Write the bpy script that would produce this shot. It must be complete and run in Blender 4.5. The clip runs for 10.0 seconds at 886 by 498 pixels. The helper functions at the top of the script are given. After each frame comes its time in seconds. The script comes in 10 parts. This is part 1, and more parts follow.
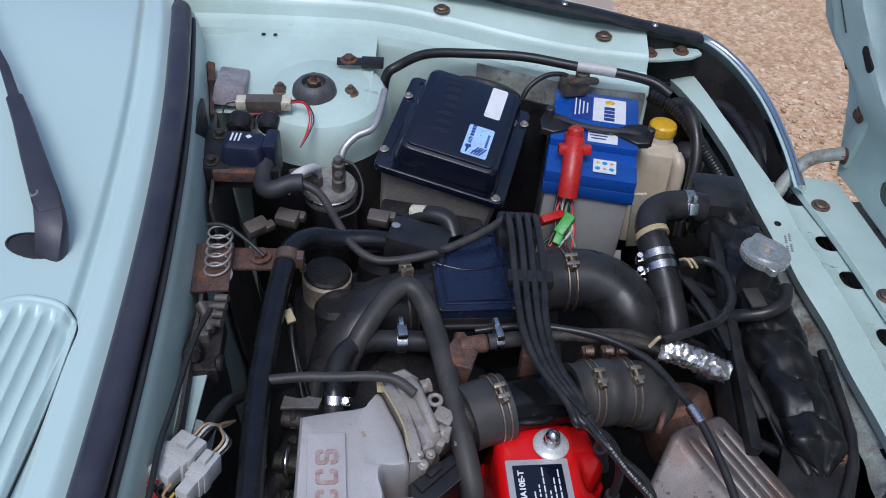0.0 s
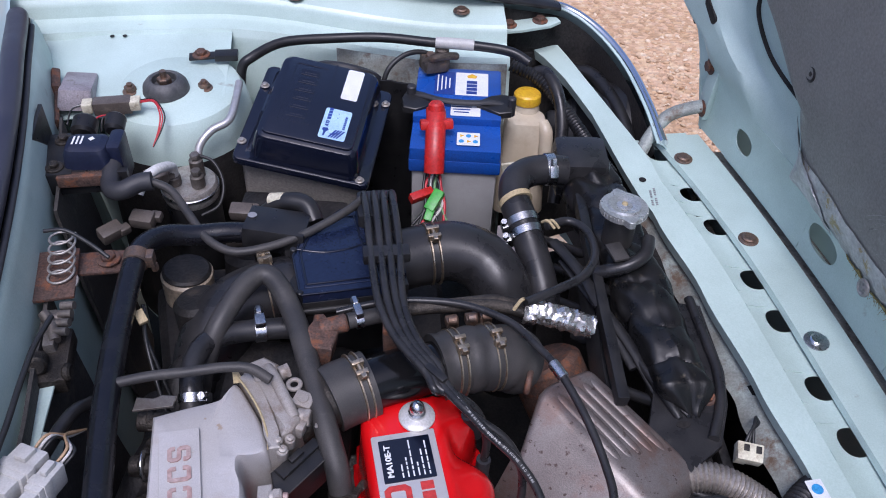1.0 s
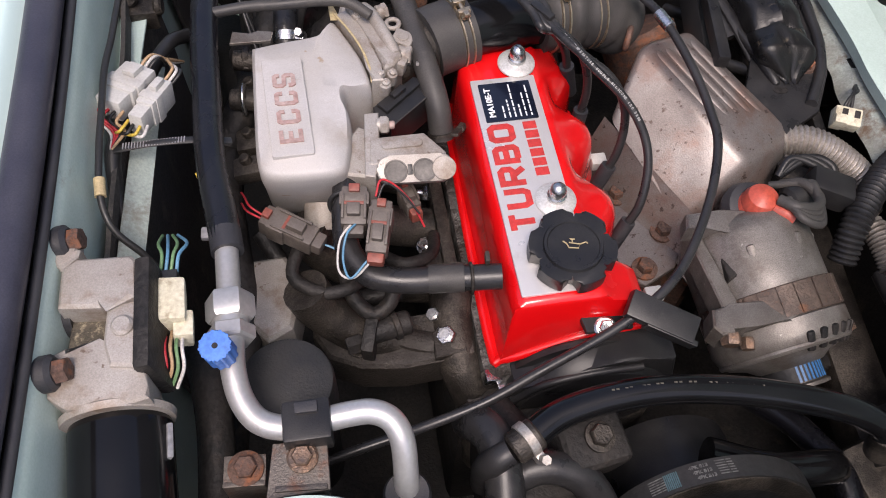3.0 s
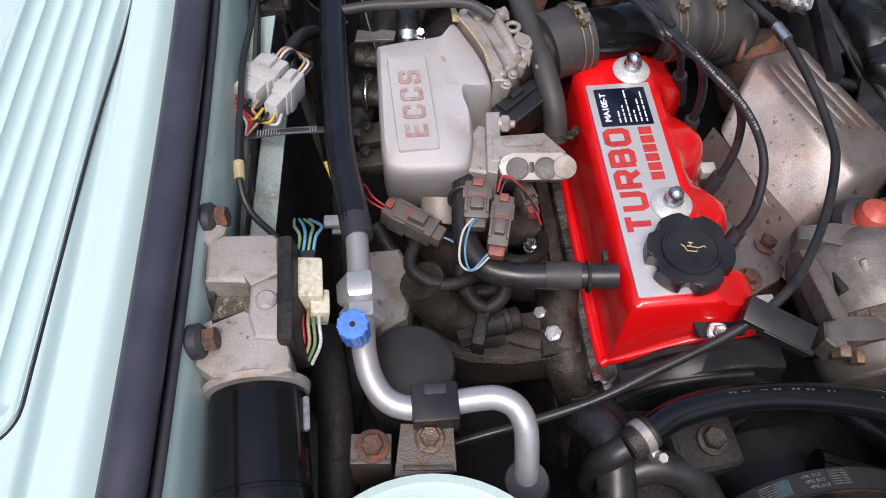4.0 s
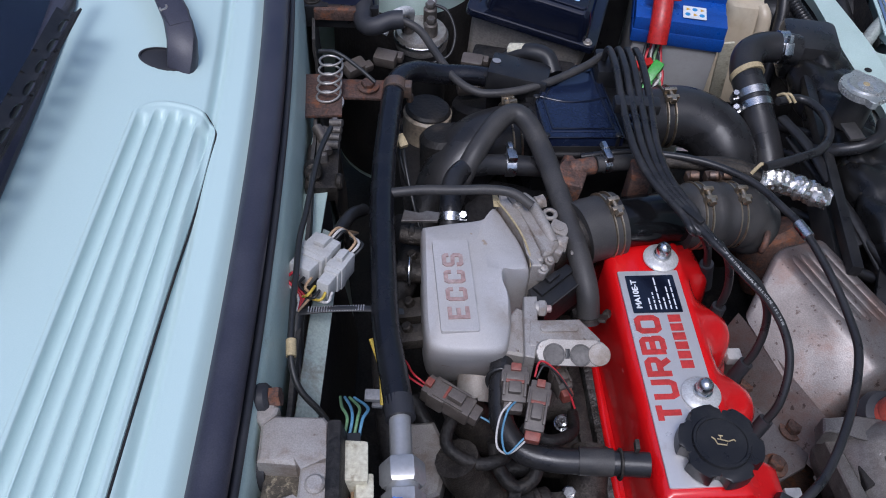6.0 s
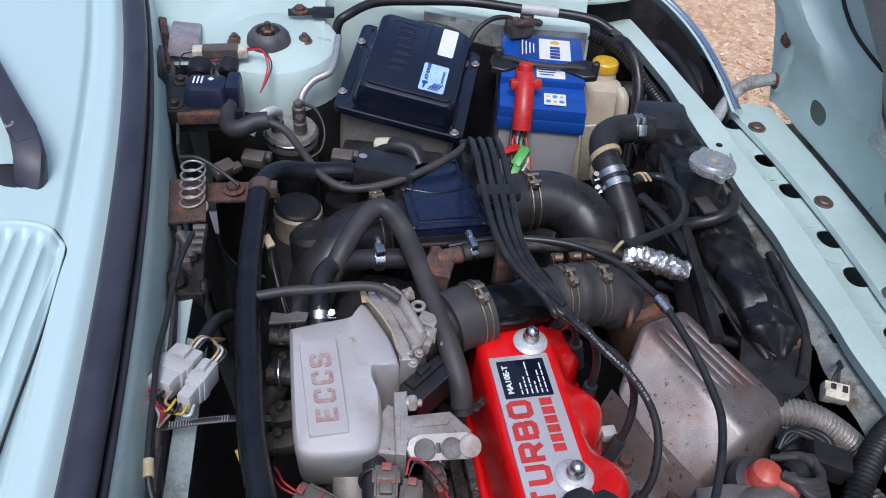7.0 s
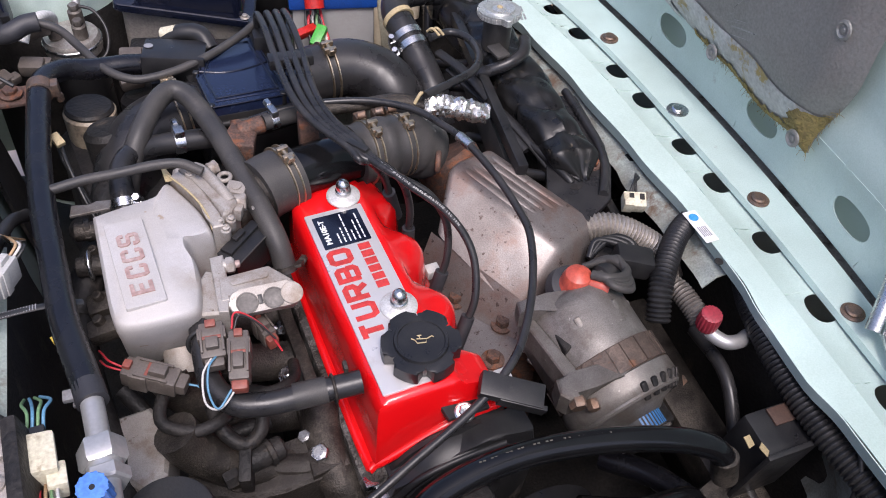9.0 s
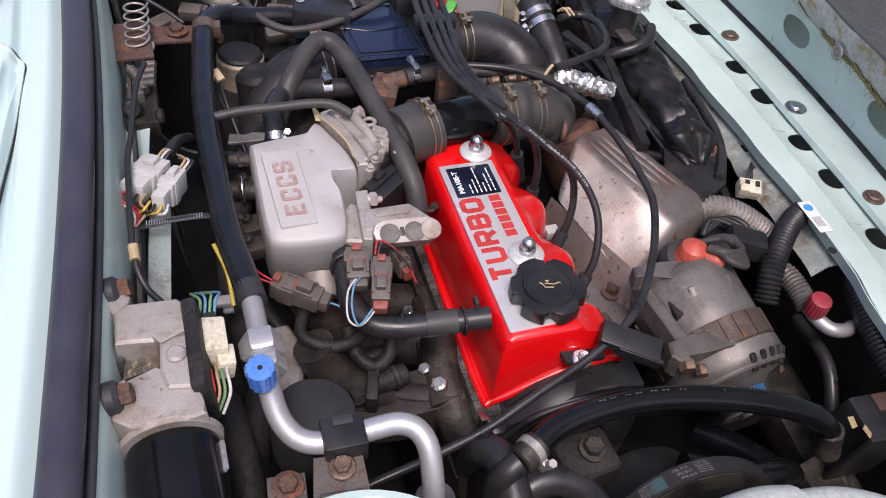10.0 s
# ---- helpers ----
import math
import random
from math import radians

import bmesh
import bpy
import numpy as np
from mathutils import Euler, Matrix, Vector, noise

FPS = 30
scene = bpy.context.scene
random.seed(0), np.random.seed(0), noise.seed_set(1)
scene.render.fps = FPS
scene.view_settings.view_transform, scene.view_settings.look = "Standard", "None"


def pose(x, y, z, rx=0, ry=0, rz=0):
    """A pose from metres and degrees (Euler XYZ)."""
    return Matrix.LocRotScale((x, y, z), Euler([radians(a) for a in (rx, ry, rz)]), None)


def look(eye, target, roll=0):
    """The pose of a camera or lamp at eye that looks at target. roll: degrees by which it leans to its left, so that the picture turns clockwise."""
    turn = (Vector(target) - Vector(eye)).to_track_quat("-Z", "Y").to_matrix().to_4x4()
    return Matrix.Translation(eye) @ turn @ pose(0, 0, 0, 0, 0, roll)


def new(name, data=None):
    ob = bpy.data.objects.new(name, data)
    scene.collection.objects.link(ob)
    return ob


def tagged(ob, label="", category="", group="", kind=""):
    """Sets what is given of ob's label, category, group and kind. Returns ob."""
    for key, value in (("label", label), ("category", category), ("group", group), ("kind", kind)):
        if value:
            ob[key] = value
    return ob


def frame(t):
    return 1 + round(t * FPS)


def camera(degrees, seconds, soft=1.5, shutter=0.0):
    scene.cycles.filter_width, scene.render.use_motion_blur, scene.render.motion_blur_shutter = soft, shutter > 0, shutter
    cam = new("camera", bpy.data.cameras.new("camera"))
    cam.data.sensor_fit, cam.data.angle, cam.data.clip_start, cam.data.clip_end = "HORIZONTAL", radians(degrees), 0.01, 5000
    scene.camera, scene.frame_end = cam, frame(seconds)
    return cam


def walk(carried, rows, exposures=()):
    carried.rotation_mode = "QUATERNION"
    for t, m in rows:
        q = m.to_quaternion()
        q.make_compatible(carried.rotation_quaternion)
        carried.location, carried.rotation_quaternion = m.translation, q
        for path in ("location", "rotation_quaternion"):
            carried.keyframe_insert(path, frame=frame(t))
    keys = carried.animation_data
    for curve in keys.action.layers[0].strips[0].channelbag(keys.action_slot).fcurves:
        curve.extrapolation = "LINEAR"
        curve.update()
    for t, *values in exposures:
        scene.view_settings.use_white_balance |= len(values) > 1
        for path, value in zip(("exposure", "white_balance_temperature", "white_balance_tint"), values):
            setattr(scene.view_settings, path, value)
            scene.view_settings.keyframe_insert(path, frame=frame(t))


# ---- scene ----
cam = camera(55.6, 10.0, 1.0)
PATH = [
    (0, (0.023, -0.004, 1.542), (0.077, 1.426, 0.145), 4.1),
    (0.5, (0.082, -0.005, 1.544), (0.212, 1.451, 0.179), 2.8),
    (1, (0.113, -0.019, 1.518), (0.319, 1.405, 0.129), 2.6),
    (1.5, (0.105, -0.035, 1.489), (0.322, 1.297, 0.012), 3.1),
    (2, (0.079, -0.071, 1.448), (0.283, 1.084, -0.172), 4.8),
    (2.2, (0.068, -0.084, 1.435), (0.263, 1.002, -0.233), 5.3),
    (3.3, (0.008, -0.103, 1.422), (0.122, 0.912, -0.297), 2.8),
    (3.5, (-0.005, -0.106, 1.423), (0.091, 0.92, -0.291), 2.2),
    (4, (-0.039, -0.124, 1.423), (-0.003, 0.934, -0.274), 1.5),
    (4.5, (-0.075, -0.122, 1.422), (-0.116, 0.961, -0.259), 0.9),
    (5, (-0.098, -0.13, 1.436), (-0.168, 1.003, -0.21), 1.7),
    (5.5, (-0.088, -0.116, 1.46), (-0.138, 1.113, -0.117), 2.3),
    (5.7, (-0.08, -0.108, 1.47), (-0.113, 1.148, -0.087), 2.4),
    (6.8, (-0.033, -0.1, 1.493), (0.151, 1.301, 0.077), 4.8),
    (7, (-0.021, -0.095, 1.497), (0.189, 1.332, 0.111), 4.8),
    (7.5, (-0.033, -0.08, 1.521), (0.148, 1.474, 0.275), 3.6),
    (8, (-0.012, -0.098, 1.514), (0.211, 1.474, 0.298), 3.0),
    (8.5, (0.03, -0.139, 1.477), (0.464, 1.244, 0.099), 5.0),
    (9, (0.02, -0.181, 1.449), (0.536, 1.073, -0.021), 5.3),
    (9.5, (-0.028, -0.211, 1.438), (0.454, 1.049, -0.038), 5.2),
    (10, (-0.075, -0.238, 1.432), (0.323, 1.073, -0.024), 6.9),
]
EXPO = [(0.0, -0.22, 5500, 12), (1.0, 0.15, 5600, 22), (1.5, 0.35, 5900, 20), (2.0, 0.55, 6300, 20), (3.5, 0.52, 6700, 18), (4.0, 0.42, 6300, 16), (4.5, 0.16, 6100, 14), (5.0, -0.08, 5800, 15), (5.5, -0.15, 5500, 16), (7.0, 0.12, 5600, 15), (7.5, 0.3, 5700, 14), (8.0, 0.03, 5650, 10), (8.5, 0.2, 5900, 16), (9.0, 0.66, 6200, 20), (9.5, 0.66, 6350, 24), (10.0, 0.48, 6400, 22)]
walk(cam, [(t, look(eye, target, roll)) for t, eye, target, roll in PATH], EXPO)


# ---- daylight ----
SUN_EL, SUN_AZ = radians(64), radians(190)
world = bpy.data.worlds.new("sky")
scene.world = world
world.use_nodes = True
wn = world.node_tree.nodes
sky = wn.new("ShaderNodeTexSky")
sky.sky_type, sky.sun_disc = "NISHITA", False
sky.sun_elevation, sky.sun_rotation = SUN_EL, SUN_AZ
sky.air_density, sky.dust_density, sky.ozone_density = 1.0, 4.0, 1.0
world.node_tree.links.new(sky.outputs[0], wn["Background"].inputs[0])
wn["Background"].inputs[1].default_value = 0.15
sun = new("sun", bpy.data.lights.new("sun", "SUN"))
sun.data.energy, sun.data.angle, sun.data.color = 1.7, radians(22), (1.0, 0.96, 0.9)
sun.matrix_world = look((math.sin(SUN_AZ) * math.cos(SUN_EL) * 10, math.cos(SUN_AZ) * math.cos(SUN_EL) * 10, math.sin(SUN_EL) * 10), (0, 0, 0))


# ---- materials ----
def mat(name, col, rough=0.5, metal=0.0, col2=None, s1=25, s2=260, bump=0.15, dirt=None, dirt_at=0.62, dirt_s=9, coat=0.0,
        rvar=0.12, trans=0.0, fine=0.22, spec=0.5, depth=0.0006, soft=0.12, spots=None, spot_s=160, spot_at=0.66):
    """Colour that wanders between col and col2, fine grain, patches of dirt or rust, small spots, and fine relief."""
    m = bpy.data.materials.new(name)
    m.use_nodes = True
    nt = m.node_tree
    n, ln = nt.nodes, nt.links.new
    b = n["Principled BSDF"]
    tc = n.new("ShaderNodeTexCoord")

    def noise_at(scale, detail=4.0, rgh=0.55):
        t = n.new("ShaderNodeTexNoise")
        t.inputs["Scale"].default_value, t.inputs["Detail"].default_value, t.inputs["Roughness"].default_value = scale, detail, rgh
        ln(tc.outputs["Object"], t.inputs["Vector"])
        return t.outputs["Fac"]

    def ramp(src, a, c):
        r = n.new("ShaderNodeMapRange")
        r.inputs[1].default_value, r.inputs[2].default_value = a, c
        ln(src, r.inputs[0])
        return r.outputs[0]

    def mix(f, a, c, mode="MIX"):
        x = n.new("ShaderNodeMix")
        x.data_type, x.blend_type = "RGBA", mode
        for sock, v in ((x.inputs[0], f), (x.inputs[6], a), (x.inputs[7], c)):
            if isinstance(v, (float, int)):
                sock.default_value = v
            elif isinstance(v, tuple):
                sock.default_value = (*v, 1)
            else:
                ln(v, sock)
        return x.outputs[2]

    col2 = col2 or tuple(c * 0.82 for c in col)
    big = noise_at(s1)
    small = noise_at(s2, 3.0)
    c = mix(ramp(big, 0.35, 0.68), tuple(col), tuple(col2))
    c = mix(fine, c, mix(ramp(small, 0.3, 0.7), (0.0, 0.0, 0.0), (1.0, 1.0, 1.0)), "OVERLAY")
    rsrc = ramp(big, 0.3, 0.75)
    if dirt:
        d = ramp(noise_at(dirt_s, 8.0, 0.7), dirt_at - 0.07, dirt_at - 0.07 + soft)
        c = mix(d, c, tuple(dirt))
    if spots:
        c = mix(ramp(noise_at(spot_s, 3.0, 0.6), spot_at, spot_at + 0.06), c, tuple(spots))
    ln(c, b.inputs["Base Color"])
    rr = n.new("ShaderNodeMapRange")
    rr.inputs[3].default_value, rr.inputs[4].default_value = max(0.03, rough - rvar), min(1, rough + rvar)
    ln(rsrc, rr.inputs[0])
    ln(rr.outputs[0], b.inputs["Roughness"])
    b.inputs["Metallic"].default_value = metal
    b.inputs["Coat Weight"].default_value = coat
    b.inputs["Coat Roughness"].default_value = 0.06
    b.inputs["Transmission Weight"].default_value = trans
    b.inputs["Specular IOR Level"].default_value = spec
    if bump:
        bp = n.new("ShaderNodeBump")
        bp.inputs["Strength"].default_value, bp.inputs["Distance"].default_value = min(1.0, bump * 1.8), depth * 2.5
        ln(small, bp.inputs["Height"])
        ln(bp.outputs[0], b.inputs["Normal"])
    return m


MINT, MINT2 = (0.50, 0.64, 0.61), (0.45, 0.59, 0.56)
M_MINT = mat("mint_paint", MINT, 0.28, col2=(0.485, 0.625, 0.595), s1=3, s2=900, bump=0.02, coat=0.5, fine=0.03, rvar=0.008)
M_BAY = mat("mint_bay_paint", (0.52, 0.65, 0.60), 0.42, col2=(0.42, 0.53, 0.48), s1=7, s2=500, bump=0.05, dirt=(0.24, 0.24, 0.20), dirt_at=0.72, dirt_s=16, fine=0.08)
M_DUSTY = mat("dusty_mint_paint", (0.36, 0.43, 0.40), 0.5, col2=(0.27, 0.31, 0.28), s1=14, s2=400, bump=0.15, dirt=(0.17, 0.16, 0.13), dirt_at=0.60, dirt_s=18, fine=0.15)
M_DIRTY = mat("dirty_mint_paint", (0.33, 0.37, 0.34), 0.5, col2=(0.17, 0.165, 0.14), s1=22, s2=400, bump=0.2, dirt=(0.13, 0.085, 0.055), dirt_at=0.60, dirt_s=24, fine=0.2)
M_RUBBER = mat("black_rubber", (0.022, 0.022, 0.026), 0.55, col2=(0.035, 0.035, 0.038), s1=30, s2=700, bump=0.1, fine=0.1)
M_SEAL = mat("seal_rubber", (0.028, 0.028, 0.042), 0.42, col2=(0.045, 0.045, 0.06), s1=18, s2=800, bump=0.08)
M_HOSE = mat("hose_rubber", (0.016, 0.016, 0.017), 0.33, col2=(0.029, 0.028, 0.0285), s1=34, s2=700, bump=0.06, dirt=(0.065, 0.06, 0.054), dirt_at=0.68, dirt_s=36, spec=0.4, soft=0.2)
M_OLDHOSE = mat("dusty_hose", (0.031, 0.030, 0.0295), 0.5, col2=(0.055, 0.051, 0.047), s1=30, s2=900, bump=0.08, dirt=(0.095, 0.087, 0.078), dirt_at=0.66, dirt_s=34, spec=0.4, soft=0.2)
M_GLOSS = mat("gloss_black_plastic", (0.006, 0.008, 0.018), 0.12, col2=(0.008, 0.010, 0.02), s1=30, s2=900, bump=0.03, coat=0.3, rvar=0.05)
M_GLOSSK = mat("gloss_black_rubber", (0.005, 0.005, 0.0055), 0.13, col2=(0.007, 0.007, 0.0075), s1=30, s2=900, bump=0.02, rvar=0.05, spec=0.35, fine=0.05)
M_SATIN = mat("satin_black_sleeve", (0.006, 0.006, 0.0085), 0.27, col2=(0.010, 0.010, 0.012), s1=30, s2=700, bump=0.06, dirt=(0.045, 0.042, 0.038), dirt_at=0.72, dirt_s=40, soft=0.2)
M_BLACK = mat("black_plastic", (0.012, 0.012, 0.0132), 0.38, col2=(0.022, 0.0215, 0.0215), s1=40, s2=900, bump=0.07, dirt=(0.05, 0.046, 0.04), dirt_at=0.69, dirt_s=50, spec=0.4, soft=0.2)
M_GUTTER = mat("grimy_gutter", (0.30, 0.30, 0.27), 0.6, col2=(0.19, 0.18, 0.155), s1=30, s2=300, bump=0.2, dirt=(0.06, 0.05, 0.04), dirt_at=0.6, dirt_s=30, fine=0.2)
# Oily grime, and the near-black put where shade fills gaps and voids.
M_GRIMESHADE = mat("oily_grime_and_shade", (0.013, 0.0128, 0.0128), 0.55, col2=(0.028, 0.025, 0.023), s1=22, s2=240, bump=0.35, dirt=(0.055, 0.045, 0.036), dirt_at=0.66, dirt_s=26, depth=0.0006, fine=0.4, spec=0.25)
M_IRON = mat("greasy_iron", (0.042, 0.036, 0.031), 0.55, 0.4, col2=(0.075, 0.064, 0.052), s1=28, s2=500, bump=0.5, dirt=(0.02, 0.017, 0.014), dirt_at=0.54, dirt_s=30, depth=0.0004, fine=0.4)
M_CASTAL = mat("cast_aluminium", (0.475, 0.462, 0.455), 0.58, 0.15, col2=(0.41, 0.39, 0.37), s1=14, s2=1100, bump=0.2, dirt=(0.30, 0.235, 0.175), dirt_at=0.57, dirt_s=13, depth=0.0001, soft=0.35, fine=0.12, spots=(0.33, 0.265, 0.20), spot_s=60, spot_at=0.68)
M_STAINED = mat("stained_casting", (0.37, 0.345, 0.315), 0.52, 0.25, col2=(0.28, 0.25, 0.22), s1=22, s2=900, bump=0.25, dirt=(0.17, 0.115, 0.075), dirt_at=0.58, dirt_s=26, depth=0.0002, soft=0.2, fine=0.15, spots=(0.14, 0.10, 0.075), spot_s=80, spot_at=0.66)
M_OLDAL = mat("weathered_aluminium", (0.205, 0.19, 0.175), 0.46, 0.45, col2=(0.115, 0.104, 0.092), s1=26, s2=900, bump=0.3, dirt=(0.075, 0.058, 0.046), dirt_at=0.57, dirt_s=24, depth=0.0002, soft=0.2, fine=0.25, spots=(0.40, 0.38, 0.35), spot_s=120, spot_at=0.70)
M_ALU = mat("bare_aluminium", (0.49, 0.49, 0.485), 0.42, 0.6, col2=(0.39, 0.38, 0.37), s1=40, s2=300, bump=0.05, dirt=(0.26, 0.22, 0.18), dirt_at=0.68, dirt_s=60, soft=0.2, fine=0.06)
M_ZINC = mat("zinc_plate", (0.62, 0.63, 0.63), 0.28, 1.0, col2=(0.45, 0.45, 0.45), s1=80, s2=500, bump=0.1)
M_CHROME = mat("chrome", (0.80, 0.81, 0.83), 0.07, 1.0, col2=(0.74, 0.75, 0.78), s1=20, s2=500, bump=0.0, rvar=0.03)
M_RUST = mat("rusty_steel", (0.13, 0.075, 0.055), 0.72, 0.3, col2=(0.075, 0.05, 0.042), s1=60, s2=400, bump=0.6, dirt=(0.22, 0.085, 0.04), dirt_at=0.58, dirt_s=70, depth=0.0003, fine=0.4)
M_BOLT = mat("brown_bolt", (0.16, 0.125, 0.105), 0.5, 0.7, col2=(0.24, 0.15, 0.10), s1=120, s2=500, bump=0.3)
M_SHIELD = mat("heat_shield_steel", (0.205, 0.187, 0.178), 0.42, 0.45, col2=(0.13, 0.11, 0.102), s1=11, s2=700, bump=0.2, dirt=(0.155, 0.078, 0.052), dirt_at=0.53, dirt_s=14, depth=0.0002, soft=0.28, fine=0.18, spots=(0.065, 0.044, 0.037), spot_s=120, spot_at=0.625)
M_RED = mat("red_enamel", (0.68, 0.006, 0.006), 0.24, col2=(0.60, 0.004, 0.005), s1=12, s2=700, bump=0.04, coat=0.6, fine=0.04, rvar=0.05)
M_PLATE = mat("brushed_plate", (0.62, 0.605, 0.595), 0.38, 0.45, col2=(0.54, 0.52, 0.505), s1=18, s2=1500, bump=0.04, fine=0.06, dirt=(0.42, 0.37, 0.33), dirt_at=0.68, dirt_s=30, soft=0.25)
M_INKRED = mat("red_ink", (0.48, 0.035, 0.03), 0.5, bump=0.0)
M_ROSE = mat("faded_red_letter", (0.40, 0.255, 0.225), 0.55, 0.3, col2=(0.42, 0.32, 0.29), s1=60, bump=0.1)
M_WHITE = mat("white_sticker", (0.74, 0.75, 0.76), 0.4, col2=(0.66, 0.67, 0.68), s1=60, s2=500, bump=0.02)
M_BLUEBAT = mat("blue_battery_plastic", (0.012, 0.075, 0.36), 0.34, col2=(0.016, 0.062, 0.27), s1=18, s2=500, bump=0.06)
M_BATGREY = mat("grey_battery_case", (0.36, 0.36, 0.355), 0.5, col2=(0.30, 0.295, 0.285), s1=14, s2=900, bump=0.03, fine=0.06, dirt=(0.22, 0.20, 0.17), dirt_at=0.64, dirt_s=12, soft=0.25)
M_TANK = mat("aged_white_plastic", (0.60, 0.54, 0.42), 0.35, col2=(0.46, 0.38, 0.27), s1=14, s2=900, bump=0.02, fine=0.04, dirt=(0.30, 0.22, 0.13), dirt_at=0.60, dirt_s=10, soft=0.25)
M_YELLOW = mat("yellow_plastic", (0.75, 0.46, 0.02), 0.42, col2=(0.62, 0.35, 0.02), s1=60, bump=0.08)
M_BLUECAP = mat("blue_plastic", (0.07, 0.20, 0.58), 0.42, col2=(0.06, 0.17, 0.50), s1=70, bump=0.05)
M_REDP = mat("red_plastic", (0.50, 0.022, 0.018), 0.34, col2=(0.38, 0.018, 0.014), s1=40, bump=0.06)
M_GREEN = mat("green_plastic", (0.05, 0.36, 0.04), 0.4, bump=0.05)
M_CREAM = mat("cream_plastic", (0.62, 0.59, 0.46), 0.5, col2=(0.50, 0.46, 0.33), s1=60, s2=300, bump=0.1, dirt=(0.30, 0.25, 0.17), dirt_at=0.62, dirt_s=60)
M_CONN = mat("taupe_plastic", (0.115, 0.098, 0.084), 0.45, col2=(0.075, 0.062, 0.053), s1=50, s2=500, bump=0.1, dirt=(0.17, 0.145, 0.12), dirt_at=0.66, dirt_s=60, fine=0.15)
M_GREYCONN = mat("grey_white_plastic", (0.50, 0.50, 0.48), 0.42, col2=(0.41, 0.40, 0.38), s1=30, s2=500, bump=0.05, dirt=(0.36, 0.33, 0.28), dirt_at=0.70, dirt_s=40, fine=0.1)
M_PAD = mat("foil_faced_pad", (0.215, 0.215, 0.20), 0.42, 0.25, col2=(0.265, 0.263, 0.245), s1=9, s2=300, bump=0.25, dirt=(0.22, 0.215, 0.19), dirt_at=0.68, dirt_s=18, depth=0.0008, soft=0.2, fine=0.15)
M_FOIL = mat("crinkled_foil", (0.70, 0.69, 0.66), 0.28, 0.9, col2=(0.50, 0.47, 0.43), s1=60, s2=300, bump=0.12, depth=0.001, dirt=(0.12, 0.09, 0.07), dirt_at=0.66, dirt_s=45)
M_FOAM = mat("yellowed_foam", (0.36, 0.28, 0.09), 0.9, col2=(0.22, 0.17, 0.07), s1=60, s2=300, bump=0.8, depth=0.002)
M_GREYPLATE = mat("grey_enamel", (0.25, 0.25, 0.26), 0.45, 0.2, col2=(0.32, 0.32, 0.33), s1=40, bump=0.1)
M_BELT = mat("belt_rubber", (0.02, 0.02, 0.02), 0.6, s1=90, bump=0.2)

M_DARKPLATE = mat("dark_stained_plate", (0.085, 0.074, 0.067), 0.48, 0.45, col2=(0.13, 0.115, 0.10), s1=40, s2=600, bump=0.2, dirt=(0.115, 0.058, 0.038), dirt_at=0.58, dirt_s=45, fine=0.2)
M_WORN = mat("dull_plated_steel", (0.44, 0.42, 0.39), 0.45, 0.6, col2=(0.30, 0.27, 0.24), s1=90, s2=500, bump=0.15)
M_BRASSY = mat("brassy_steel", (0.50, 0.42, 0.31), 0.35, 0.9, col2=(0.34, 0.27, 0.19), s1=90, s2=500, bump=0.1)
M_PALEZ = mat("pale_zinc", (0.62, 0.62, 0.60), 0.40, 0.35, col2=(0.50, 0.49, 0.47), s1=70, s2=500, bump=0.08)


def colour(name, c, rough=0.45):
    return mat(name, c, rough, s1=70, s2=500, bump=0.05)


W_RED, W_BLACK, W_BLUE = colour("red_wire", (0.5, 0.03, 0.04)), colour("black_wire", (0.02, 0.02, 0.02)), colour("blue_wire", (0.10, 0.25, 0.38))
W_YEL, W_WHITE, W_GRN, W_TAN = colour("yellow_wire", (0.55, 0.40, 0.06)), colour("white_wire", (0.55, 0.53, 0.5)), colour("green_wire", (0.14, 0.26, 0.12)), colour("tan_wire", (0.42, 0.28, 0.16))
M_TAPE = colour("tan_tape", (0.45, 0.36, 0.2), 0.6)
M_BLUEINK = colour("blue_ink", (0.05, 0.30, 0.62))
M_DARKBLUE = colour("navy_ink", (0.02, 0.05, 0.25))


# ---- builders ----
def part(name, bm, material, parent=None, label="", kind="", sharp=32):
    """Links a bmesh in world metres as one mesh object, under a thing or a part where one is given."""
    bm.normal_update()
    lim = radians(sharp)
    for f in bm.faces:
        f.smooth = True
    for e in bm.edges:
        if len(e.link_faces) == 2 and e.calc_face_angle(0) > lim:
            e.smooth = False
    me = bpy.data.meshes.new(name)
    bm.to_mesh(me)
    bm.free()
    me.materials.append(material)
    ob = new(name, me)
    if parent:
        ob.parent = parent
        ob.matrix_parent_inverse = Matrix.Translation(-wloc(parent))
    if label or kind:
        tagged(ob, label, "", "", kind)
    return ob


def wloc(ob):
    v = Vector(ob.location)
    while ob.parent:
        v = ob.matrix_parent_inverse @ v
        ob = ob.parent
        v = Matrix.Translation(ob.location) @ v
    return v


def thing(name, at, label, category, group="", kind=""):
    ob = new(name)
    ob.empty_display_size = 0.02
    ob.location = at
    return tagged(ob, label, category, group, kind)


def solo(name, bm, material, label, category, group="", kind=""):
    return tagged(part(name, bm, material), label, category, group, kind)


def nudge(ob, x, y, z):
    """Shifts a finished thing with all its parts."""
    ob.location = Vector(ob.location) + Vector((x, y, z))
    return ob


def NB():
    return bmesh.new()


def add(bm, verts, faces, m=None):
    vs = [bm.verts.new(m @ Vector(v) if m else v) for v in verts]
    for f in faces:
        if len(set(f)) > 2:
            try:
                bm.faces.new([vs[i] for i in f])
            except ValueError:
                pass
    return bm


